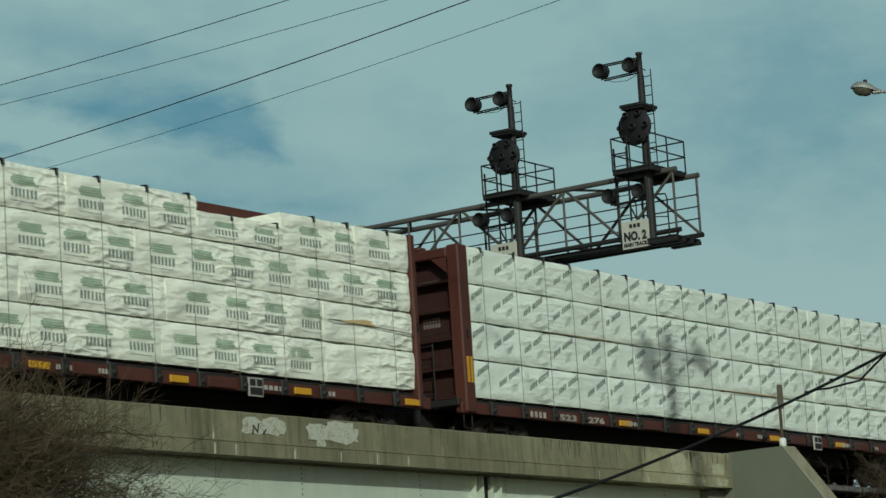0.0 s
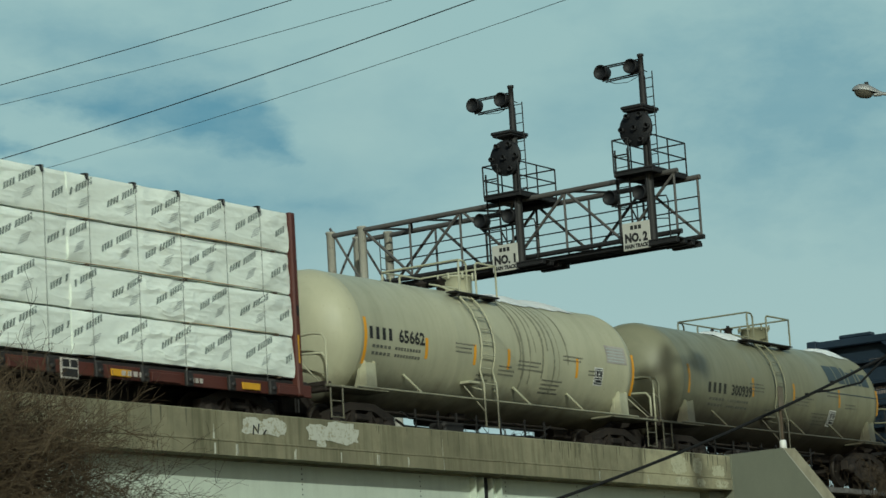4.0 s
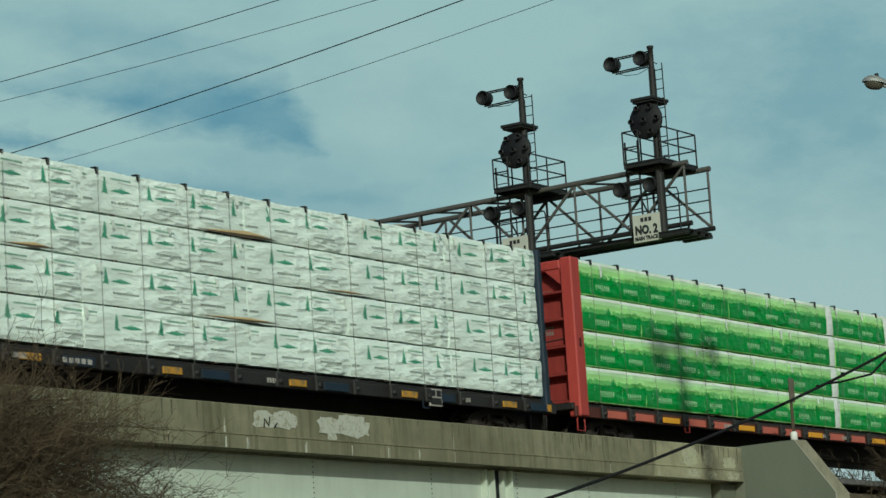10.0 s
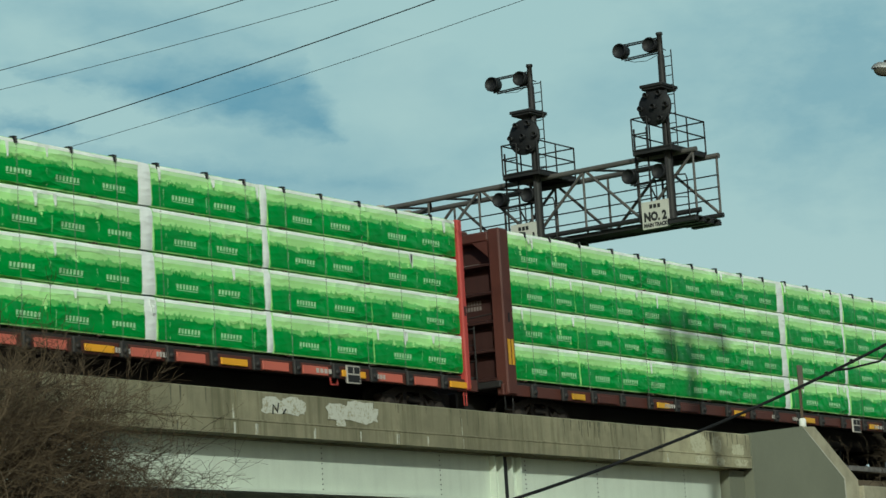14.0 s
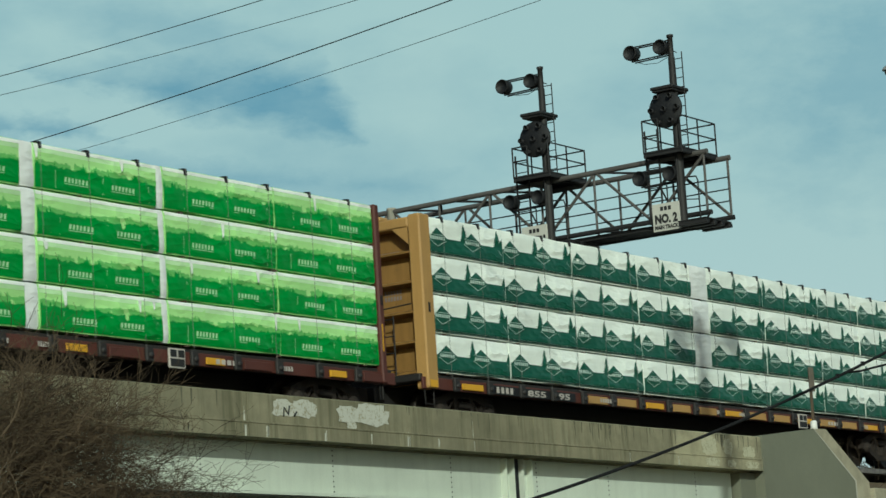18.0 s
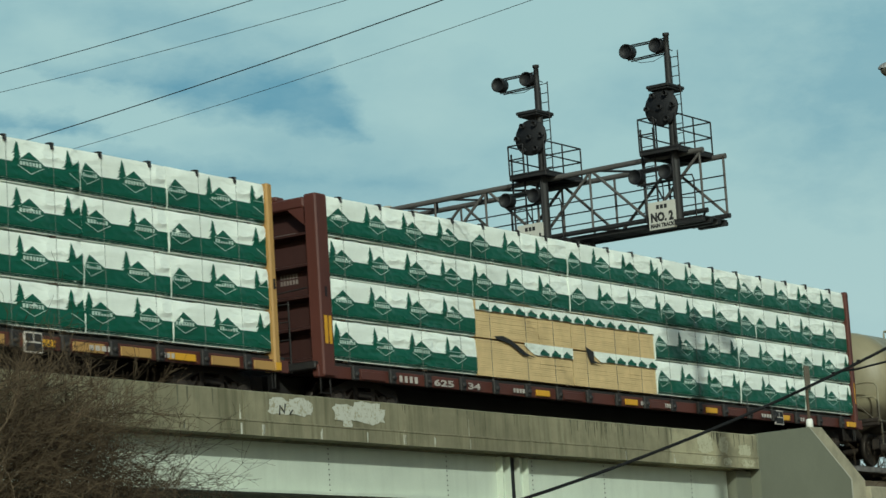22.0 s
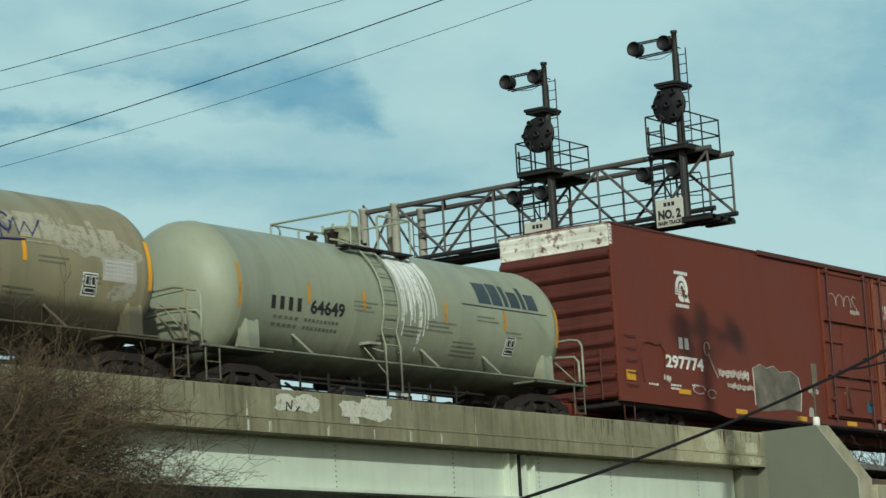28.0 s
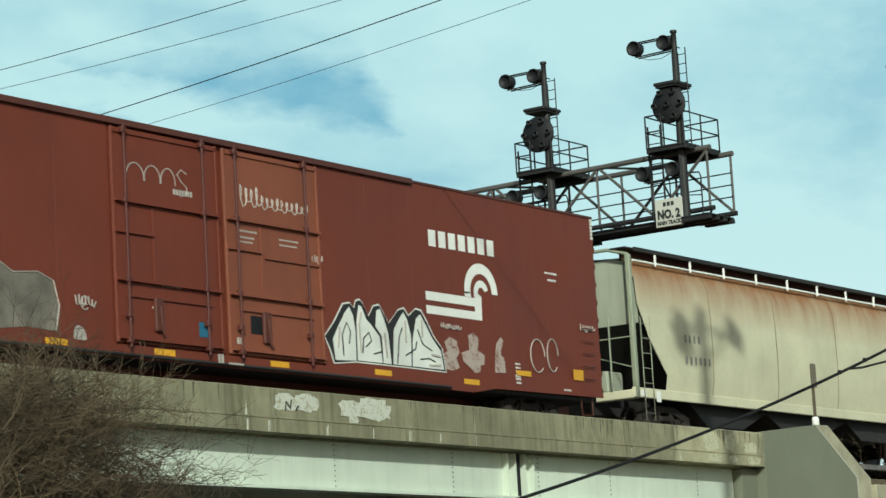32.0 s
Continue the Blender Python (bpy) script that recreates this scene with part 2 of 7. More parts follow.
# ---- mesh helpers ----
class Shape:
    """Collects vertices, faces and slots for one mesh."""

    def __init__(self):
        self.v, self.f, self.s, self.smooth = [], [], [], []

    def add(self, verts, faces, slot=0, smooth=False):
        k = len(self.v)
        self.v += [tuple(p) for p in verts]
        self.f += [tuple(k + i for i in face) for face in faces]
        self.s += [slot] * len(faces)
        self.smooth += [smooth] * len(faces)
        return self

    def box(self, x0, x1, y0, y1, z0, z1, slot=0):
        v = [(x, y, z) for x in (x0, x1) for y in (y0, y1) for z in (z0, z1)]
        return self.add(v, [(0, 1, 3, 2), (4, 6, 7, 5), (0, 4, 5, 1), (2, 3, 7, 6), (0, 2, 6, 4), (1, 5, 7, 3)], slot)

    def cbox(self, x0, x1, y0, y1, z0, z1, c=0.02, slot=0):
        """A box with chamfered edges along x, and at its ends."""
        ring = [(y0 + c, z0), (y1 - c, z0), (y1, z0 + c), (y1, z1 - c), (y1 - c, z1), (y0 + c, z1), (y0, z1 - c), (y0, z0 + c)]
        cy, cz = (y0 + y1) / 2, (z0 + z1) / 2
        ky, kz = 1 - 2 * c / max(y1 - y0, 4 * c), 1 - 2 * c / max(z1 - z0, 4 * c)
        small = [(cy + (y - cy) * ky, cz + (z - cz) * kz) for y, z in ring]
        v = [(x0, *p) for p in small] + [(x0 + c, *p) for p in ring] + [(x1 - c, *p) for p in ring] + [(x1, *p) for p in small]
        f = [tuple(range(7, -1, -1)), tuple(range(24, 32))]
        for a in range(3):
            f += [(a * 8 + i, a * 8 + (i + 1) % 8, a * 8 + 8 + (i + 1) % 8, a * 8 + 8 + i) for i in range(8)]
        return self.add(v, f, slot)

    def tube(self, points, radius, n=6, slot=0, end=None):
        """A round bar along points; radius may taper to end."""
        pts = [Vector(p) for p in points]
        rings, last = [], None
        for i, p in enumerate(pts):
            way = (pts[min(i + 1, len(pts) - 1)] - pts[max(i - 1, 0)]).normalized()
            if last is None:
                side = way.orthogonal().normalized()
            else:
                side = (last - way * last.dot(way)).normalized()
            last = side
            up = way.cross(side)
            r = radius if end is None else radius + (end - radius) * i / (len(pts) - 1)
            rings.append([p + (side * math.cos(a) + up * math.sin(a)) * r for a in [2 * math.pi * k / n for k in range(n)]])
        f = []
        for i in range(len(pts) - 1):
            f += [(i * n + k, i * n + (k + 1) % n, (i + 1) * n + (k + 1) % n, (i + 1) * n + k) for k in range(n)]
        self.add([p for ring in rings for p in ring], f, slot, n > 4)
        k = len(pts) * n
        if n > 3:
            self.add(rings[0], [tuple(range(n - 1, -1, -1))], slot)
            self.add(rings[-1], [tuple(range(n))], slot)
        return self

    def turned(self, profile, n=24, axis="x", at=(0, 0, 0), slot=0, arc=(0, 2 * math.pi)):
        """A lathe: profile of (along, radius) pairs about the x, y or z axis."""
        whole = arc[1] - arc[0] > 6.28
        count = n if whole else n + 1
        v = []
        for a, r in profile:
            for k in range(count):
                w = arc[0] + (arc[1] - arc[0]) * k / n
                c, s = r * math.cos(w), r * math.sin(w)
                p = {"x": (a, c, s), "y": (s, a, c), "z": (c, s, a)}[axis]
                v.append((p[0] + at[0], p[1] + at[1], p[2] + at[2]))
        f = []
        for i in range(len(profile) - 1):
            for k in range(n):
                q = (k + 1) % count
                f.append((i * count + k, i * count + q, (i + 1) * count + q, (i + 1) * count + k))
        return self.add(v, f, slot, True)

    def prism(self, outline, y0, y1, slot=0):
        """An outline of (x, z) corners, pushed from y0 to y1."""
        n = len(outline)
        v = [(x, y0, z) for x, z in outline] + [(x, y1, z) for x, z in outline]
        f = [tuple(range(n)), tuple(range(2 * n - 1, n - 1, -1))]
        f += [(i, n + i, n + (i + 1) % n, (i + 1) % n) for i in range(n)]
        return self.add(v, f, slot)

    def sheet(self, outline, y, slot=0, thick=0.004):
        """A thin painted or printed mark that faces the near side."""
        return self.prism(outline, y, y + thick, slot)

    def bar(self, x0, x1, z0, z1, y, slot=0, skew=0.0):
        return self.sheet([(x0, z0), (x1, z0), (x1 + skew, z1), (x0 + skew, z1)], y, slot)

    def mesh(self, name, materials, weld=0.0):
        data = bpy.data.meshes.new(name)
        data.from_pydata(self.v, [], self.f)
        for m in materials:
            data.materials.append(m)
        data.polygons.foreach_set("material_index", self.s)
        data.polygons.foreach_set("use_smooth", self.smooth)
        data.update()
        fix = bmesh.new()
        fix.from_mesh(data)
        if weld:
            bmesh.ops.remove_doubles(fix, verts=fix.verts, dist=weld)
            for e in fix.edges:
                if len(e.link_faces) == 2 and e.calc_face_angle(0.0) > 0.5:
                    e.smooth = False
        bmesh.ops.recalc_face_normals(fix, faces=fix.faces)
        fix.to_mesh(data)
        fix.free()
        return data


def part(name, shape, material, parent=None, label="", at=None):
    """Links a shape (or a ready mesh) as one mesh object, under a thing or a part."""
    if isinstance(shape, Shape):
        mats = material if isinstance(material, (list, tuple)) else [material]
        shape = shape.mesh(name, [M[m] if isinstance(m, str) else m for m in mats])
    ob = new(name, shape)
    ob.parent = parent
    if at:
        ob.location = at
    return tagged(ob, label)


def thing(name, label, category, group="", at=(0, 0, 0)):
    ob = tagged(new(name), label, category, group)
    ob.location = at
    return ob


MOVING = []          # things of the train, with the place of each along it


def ride(ob, along):
    ob.location = (along, TRACK, RAIL)
    MOVING.append((ob, along))
    return ob


def motions():
    for ob, along in MOVING:
        walk(ob, [(float(t), pose(along - run, TRACK, RAIL)) for t, run in enumerate(RUN)])
    turning()
    walk(clouds, [(0.0, pose(0, 0, 0)), (32.0, pose(0, 0, 0, 0, 0, -1.65))])


# ---- sky backdrop: thin high cloud with a blue gap ----
def cloud_material():
    n = Nodes("cloudy sky")
    n.tree.nodes.remove(n.bsdf)
    x, y, z = n.xyz()
    az = n.math("MULTIPLY", n.math("ARCTAN2", x, y), 180 / math.pi)
    flat = n.math("SQRT", n.math("ADD", n.math("MULTIPLY", x, x), n.math("MULTIPLY", y, y)))
    el = n.math("MULTIPLY", n.math("ARCTAN2", z, flat), 180 / math.pi)
    join = n.tree.nodes.new("ShaderNodeCombineXYZ")
    n.link(az, join.inputs[0]), n.link(n.math("MULTIPLY", el, 1.9), join.inputs[1])
    way = join.outputs[0]
    streaks = n.noise(0.16, 6, 0.55, way)
    wisps = n.noise(0.6, 6, 0.6, way)

    def gap(a, e, wa, we, tilt=0.0):
        da = n.math("DIVIDE", n.math("SUBTRACT", az, a), wa)
        de = n.math("DIVIDE", n.math("SUBTRACT", n.math("SUBTRACT", el, e), n.math("MULTIPLY", n.math("SUBTRACT", az, a), tilt)), we)
        r = n.math("SQRT", n.math("ADD", n.math("MULTIPLY", da, da), n.math("MULTIPLY", de, de)))
        r = n.math("ADD", r, n.math("MULTIPLY", n.math("SUBTRACT", wisps, 0.5), 1.3))
        return n.math("SUBTRACT", 1.25, r, True)

    warp = n.math("ADD", n.math("MULTIPLY", n.math("SUBTRACT", n.noise(0.9, 5, 0.55, way), 0.5), 0.85), n.math("MULTIPLY", n.math("SUBTRACT", n.noise(2.6, 5, 0.65, way), 0.5), 0.34))

    def opening(sides):
        """A gap in the cloud: sides are (azimuth, elevation) pairs, inside on the right hand, each with its own softness."""
        inner = None
        for (a0, e0), (a1, e1), soft in sides:
            size = math.hypot(a1 - a0, e1 - e0)
            na, ne = (e1 - e0) / size, -(a1 - a0) / size
            d = n.math("ADD", n.math("MULTIPLY", n.math("SUBTRACT", az, a0), na), n.math("MULTIPLY", n.math("SUBTRACT", el, e0), ne))
            d = n.math("ADD", n.math("DIVIDE", n.math("ADD", d, warp), soft), 0.3)
            inner = d if inner is None else n.math("MINIMUM", inner, d)
        return n.ramp(inner, [(0.0, 0.0), (1.0, 1.0)])

    main = opening((((47.6, 13.5), (50.6, 13.75), 1.1), ((50.6, 13.75), (52.5, 13.3), 0.9), ((52.5, 13.3), (53.3, 11.9), 0.55), ((53.3, 11.55), (51.9, 11.62), 0.42), ((51.9, 11.62), (49.6, 12.38), 0.55), ((49.6, 12.38), (47.6, 12.9), 0.7)))
    lower = opening((((47.0, 11.85), (51.2, 11.45), 0.45), ((51.2, 11.45), (55.4, 11.0), 0.8), ((55.4, 11.0), (55.0, 10.0), 1.2), ((55.0, 10.0), (47.0, 10.6), 1.0)))
    corner = opening((((45.0, 12.6), (47.0, 12.45), 0.4), ((47.0, 12.45), (48.3, 11.9), 0.4), ((48.3, 11.9), (45.0, 12.0), 0.35)))
    upper = n.math("MULTIPLY", gap(49.5, 14.1, 3.4, 0.75, -0.25), 0.42)
    far = n.math("MULTIPLY", gap(64.2, 12.2, 3.6, 2.6), 0.50)
    blue = n.math("MULTIPLY", main, 0.86)
    for other in (n.math("MULTIPLY", lower, 0.55), n.math("MULTIPLY", corner, 0.7), upper, far, n.math("MULTIPLY", n.ramp(streaks, [(0.48, 0.0), (0.72, 1.0)]), 0.40)):
        blue = n.math("MAXIMUM", blue, other)
    c = n.mix(blue, (0.62, 0.80, 0.82), (0.19, 0.42, 0.585))
    c = n.mix(n.math("MULTIPLY", n.ramp(wisps, [(0.4, 0.0), (0.75, 1.0)]), 0.24), c, (0.66, 0.82, 0.83))
    veil = n.math("MULTIPLY", gap(54.6, 12.6, 1.4, 1.7, 0.1), 0.42)
    c = n.mix(veil, c, (0.72, 0.87, 0.86))
    low = n.ramp(n.math("DIVIDE", el, 12.0, True), [(0.1, 0.8), (0.9, 0.0)])
    c = n.mix(low, c, (0.86, 0.92, 0.90))
    glow = n.node("ShaderNodeEmission", Strength=SKY_GLOW)
    n.link(c, glow.inputs["Color"])
    n.link(glow.outputs[0], n.tree.nodes["Material Output"].inputs["Surface"])
    return n.mat


def sky_sheet():
    s, cols, rows, r = Shape(), 48, 24, 1800.0
    v = []
    for j in range(rows + 1):
        el = radians(-3 + 50 * j / rows)
        for i in range(cols + 1):
            az = radians(5 + 105 * i / cols)
            v.append((r * math.cos(el) * math.sin(az), r * math.cos(el) * math.cos(az), r * math.sin(el)))
    w = cols + 1
    s.add(v, [(j * w + i, j * w + i + 1, (j + 1) * w + i + 1, (j + 1) * w + i) for j in range(rows) for i in range(cols)], 0, True)
    return s


clouds = tagged(part("backdrop", sky_sheet(), cloud_material()), "pale teal sky with thin high cloud and blue gaps", "sky", kind="structure")


# ---- ground, road, embankments ----
def ground():
    s, step, half = Shape(), 25, 48
    v = [(x * step + 40, y * step + 30, 0.25 * noise.noise((x * 0.3, y * 0.3, 0))) for y in range(-half, half + 1) for x in range(-half, half + 1)]
    w = 2 * half + 1
    s.add(v, [(j * w + i, j * w + i + 1, (j + 1) * w + i + 1, (j + 1) * w + i) for j in range(2 * half) for i in range(2 * half)])
    ob = tagged(part("ground", s, "earth"), "dry brown winter ground", "ground", kind="structure")
    ob.location.z = -0.3
    road = Shape()
    road.box(24, 44, -60, 140, -0.2, 0.02)
    tagged(part("road", road, "asphalt"), "dark asphalt road under the bridge", "road", kind="structure")


def embankment(x0, x1):
    s, n = Shape(), 30
    prof = [(18, -0.3), (26, 1.6), (29.2, 3.6), (30.4, 6.3), (40.6, 6.3), (41.5, 5.6), (54, -0.3)]
    v = []
    for i in range(n + 1):
        x = x0 + (x1 - x0) * i / n
        v += [(x, y + 0.5 * noise.noise((x * 0.2, y, 0)), z + 0.35 * noise.noise((x * 0.3, y * 0.5, 4)) * (z < 6.2)) for y, z in prof]
    k = len(prof)
    s.add(v, [(i * k + j, (i + 1) * k + j, (i + 1) * k + j + 1, i * k + j + 1) for i in range(n) for j in range(k - 1)])
    s.add(v[:k], [tuple(range(k))]), s.add(v[-k:], [tuple(range(k))])
    tagged(part("embankment", s, "earth"), "brown earth railway embankment", "embankment", kind="structure")


ground()
embankment(58.2, 420)
embankment(-300, 9)


# ---- bridge ----
BR0, BR1 = 10.0, 56.3          # the concrete span
FACE = 29.8                    # front face of the parapet
TOP, LEDGE, FOOT = 7.09, 6.565, 6.30


def bridge():
    joints = [BR0, 19.4, 28.2, 37.4, 46.62, BR1]
    wall = thing("bridge_parapet", "weathered tan concrete bridge parapet with stains and patched paint", "parapet")
    for a, b in zip(joints, joints[1:]):
        s = Shape()
        n = int((b - a) / 0.45)
        # front profile: upper wall, a thin drip ledge, lower fascia
        prof = [(FACE + 0.02, TOP - 0.02), (FACE + 0.02, LEDGE + 0.012), (FACE - 0.012, LEDGE + 0.004), (FACE - 0.012, LEDGE - 0.02), (FACE, LEDGE - 0.028), (FACE, FOOT),
                (FACE + 0.55, FOOT), (FACE + 0.55, LEDGE), (FACE + 0.34, LEDGE), (FACE + 0.34, TOP - 0.02), (FACE + 0.32, TOP), (FACE + 0.04, TOP)]
        v = []
        for i in range(n + 1):
            x = a + 0.012 + (b - a - 0.024) * i / n
            v += [(x, y, z + 0.006 * noise.noise((x * 1.7, z * 3, 1))) for y, z in prof]
        k = len(prof)
        s.add(v, [(i * k + j, (i + 1) * k + j, (i + 1) * k + (j + 1) % k, i * k + (j + 1) % k) for i in range(n) for j in range(k)])
        s.add(v[:k], [tuple(range(k))]), s.add(v[-k:], [tuple(range(k))])
        part("panel", s, "concrete", wall)
    deck = Shape()
    deck.box(BR0, BR1, FACE + 0.36, 41.2, 6.27, 6.5)
    tagged(part("bridge_deck", deck, "concrete"), "weathered concrete bridge deck slab", "bridge deck", kind="structure")
    for y in (30.27, 33.6, 37.0, 40.6):
        g = thing("bridge_girder", "pale green painted steel plate girder under the deck", "girder", "bridge girders")
        plate = Shape()
        plate.box(BR0, 46.35, y, y + 0.02, 5.4, 6.265)
        plate.box(46.55, BR1 - 0.75, y, y + 0.02, 5.4, 6.265)
        part("web", plate, "girder", g)
        flange = Shape()
        flange.box(BR0, 46.35, y - 0.17, y + 0.19, 5.34, 5.4)
        flange.box(46.55, BR1 - 0.75, y - 0.17, y + 0.19, 5.34, 5.4)
        part("flange", flange, "girder", g)
        rib = Shape()
        rib.box(-0.008, 0.008, y - 0.15, y, 5.4, 6.262)
        data = rib.mesh("stiffener", [M["girder"]])
        for x in (46.28, 46.62, 46.95, 46.0):
            part("stiffener", data, None, g, at=(x, 0, 0))
        if y < 31:
            bolt = Shape()
            bolt.turned([(-0.012, 0.0), (-0.012, 0.011), (0, 0.014)], 6, "y")
            data = bolt.mesh("bolt", [M["dark_steel"]])
            for x in (53.89, 50.13, 47.31, 46.1, 44.23, 40.4, 36.6, 33.0):
                for k in range(9):
                    part("bolt", data, None, g, at=(x, y, 5.45 + 0.095 * k))
    gap = Shape()
    gap.box(46.36, 46.54, 30.2, 30.5, 5.0, 6.26)
    tagged(part("bearing_post", gap, "black"), "dark gap post between two girders", "post", kind="structure")
    pier = Shape()
    pier.box(46.0, 46.9, 30.6, 41, 0, 5.33)
    tagged(part("bridge_pier", pier, "concrete"), "concrete bridge pier", "pier", kind="structure")
    for x0, x1 in ((BR1 - 0.7, BR1 + 2.2), (BR0 - 2, BR0 + 0.5)):
        s = Shape()
        s.box(x0, x1, 30.05, 41.2, -0.3, 6.26)
        tagged(part("bridge_abutment", s, "wing_concrete"), "grey concrete bridge abutment", "abutment", kind="structure")


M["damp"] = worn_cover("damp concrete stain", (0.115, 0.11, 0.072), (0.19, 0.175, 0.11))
M["lime_run"] = worn_cover("lime washed concrete", (0.46, 0.44, 0.30), (0.27, 0.25, 0.16))


def patches():
    rnd = random.Random(4)

    def blot(x0, x1, z0, z1, n=26):
        cx, cz = (x0 + x1) / 2, (z0 + z1) / 2
        out = []
        for i in range(n):
            a = 2 * math.pi * i / n
            k = 0.82 + 0.3 * rnd.random()
            sx, sz = math.copysign(abs(math.cos(a)) ** 0.6, math.cos(a)), math.copysign(abs(math.sin(a)) ** 0.6, math.sin(a))
            out.append((cx + sx * k * (x1 - x0) / 2, cz + sz * k * (z1 - z0) / 2))
        return out

    s = Shape()
    for x0, x1, z0, z1 in ((38.1, 38.75, 6.70, 7.0), (38.7, 39.4, 6.70, 7.02), (40.0, 40.7, 6.66, 6.99), (40.55, 41.6, 6.64, 7.05),
                           (40.3, 40.6, 6.55, 6.7)):
        s.sheet(blot(x0, x1, z0, z1), FACE + 0.014 - 0.002 * (len(s.v) % 7))
    # pale lime drips at the joints
    for x, w, z0, z1 in ((34.0, 0.10, 6.35, 6.75), (35.7, 0.09, 6.32, 6.55), (37.3, 0.05, 6.3, 6.85), (37.9, 0.08, 6.3, 6.62), (39.6, 0.07, 6.3, 6.56), (41.0, 0.05, 6.3, 6.5), (42.2, 0.07, 6.3, 6.6),
                         (43.2, 0.05, 6.3, 6.55), (44.4, 0.04, 6.3, 6.9), (50.3, 0.07, 6.3, 6.6), (52.4, 0.05, 6.3, 6.5)):
        for k in range(3):
            a = x + rnd.uniform(-0.5, 0.5) * w
            top = z1 - rnd.random() * 0.12
            s.sheet([(a, z0), (a + w * 0.3, z0 + 0.02), (a + w * 0.42, min(top, 6.5)), (a + w * 0.1, min(top, 6.5))], FACE - 0.004)
            if top > 6.56:
                s.sheet([(a, 6.57), (a + w * 0.35, 6.57), (a + w * 0.2, top)], FACE + 0.014)
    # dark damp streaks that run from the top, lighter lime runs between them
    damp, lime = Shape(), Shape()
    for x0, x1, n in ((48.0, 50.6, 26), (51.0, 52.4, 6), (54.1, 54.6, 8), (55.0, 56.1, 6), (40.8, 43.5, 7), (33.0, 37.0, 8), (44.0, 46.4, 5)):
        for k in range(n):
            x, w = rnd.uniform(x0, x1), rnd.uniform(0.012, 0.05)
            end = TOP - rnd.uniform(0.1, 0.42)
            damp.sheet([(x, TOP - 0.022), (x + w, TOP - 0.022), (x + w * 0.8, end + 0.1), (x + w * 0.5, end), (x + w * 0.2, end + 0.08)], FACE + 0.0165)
    for x0, x1, z0, z1 in ((53.5, 54.2, 6.58, 7.0), (53.6, 54.25, 6.33, 6.51), (54.5, 54.9, 6.6, 6.99), (54.6, 55.0, 6.33, 6.5), (55.45, 56.1, 6.33, 6.5), (55.4, 56.0, 6.58, 6.84)):
        lime.sheet(blot(x0, x1, z0, z1), FACE - 0.004 if z1 < 6.52 else FACE + 0.016)
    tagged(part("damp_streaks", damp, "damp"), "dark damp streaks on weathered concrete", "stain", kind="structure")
    tagged(part("lime_runs", lime, "lime_run"), "pale lime wash runs on weathered concrete", "stain", kind="structure")
    tagged(part("cover_paint", s, "patch"), "pale paint patches that cover old marks on concrete", "paint", kind="structure")
    s = Shape()
    for pts in (((38.42, 6.7), (38.44, 6.86), (38.56, 6.74), (38.6, 6.9)), ((38.72, 6.72), (38.8, 6.8))):
        s.tube([(x, FACE + 0.012, z) for x, z in pts], 0.018, 4)
    tagged(part("paint_scrawl", s, "ink"), "small black paint scrawl on a pale patch", "scrawl", kind="structure")


M["end_concrete"] = concrete_material("tan end concrete", (0.36, 0.33, 0.23), 0.1)


def wing_wall():
    s = Shape()
    # upright front with a raised peak, then a pale sloping end
    s.prism([(BR1 + 0.03, -0.3), (BR1 + 0.03, 7.12), (59.02, 7.4), (61.0, 6.2), (61.0, -0.3)], FACE, FACE + 0.5)
    w = tagged(part("wing_wall", s, "wing_concrete"), "smooth grey concrete wing wall beside the bridge", "wing wall", kind="structure")
    cap = Shape()
    cap.prism([(58.97, 7.395), (59.67, 7.42), (61.81, 6.2), (61.81, -0.3), (61.02, -0.3), (61.02, 6.21)], FACE + 0.02, FACE + 0.55)
    part("sloping_end", cap, "end_concrete", w)
    line = Shape()
    line.prism([(58.95, 7.40), (59.01, 7.40), (61.06, 6.215), (61.06, 5.0), (61.0, 5.0), (61.0, 6.2)], FACE - 0.006, FACE + 0.03)
    part("worn_edge", line, "pale_edge", w, "pale worn concrete edge")
    low = Shape()
    low.cbox(61.85, 66.0, FACE - 0.1, FACE + 0.3, 4.6, 6.05, 0.02)
    tagged(part("low_wall", low, "end_concrete"), "low tan concrete wall beside the wing wall", "wall", kind="structure")
    post = thing("marker_post", "weathered flat sign post with a white base", "post", at=(59.42, FACE + 0.2, 7.36))
    s = Shape()
    s.cbox(-0.035, 0.035, -0.03, 0.03, 0.2, 1.55, 0.01)
    part("pole", s, "wood_pole", post)
    s = Shape()
    s.cbox(-0.13, 0.13, -0.05, -0.032, 0.98, 1.56, 0.006)
    part("plate", s, "post_board", post, "weathered brown-grey board")
    s = Shape()
    s.turned([(0, 0.0), (0, 0.09), (0.24, 0.085), (0.27, 0.06), (0.27, 0.0)], 12, "z")
    part("base_sleeve", s, "white_paint", post, "white base sleeve")


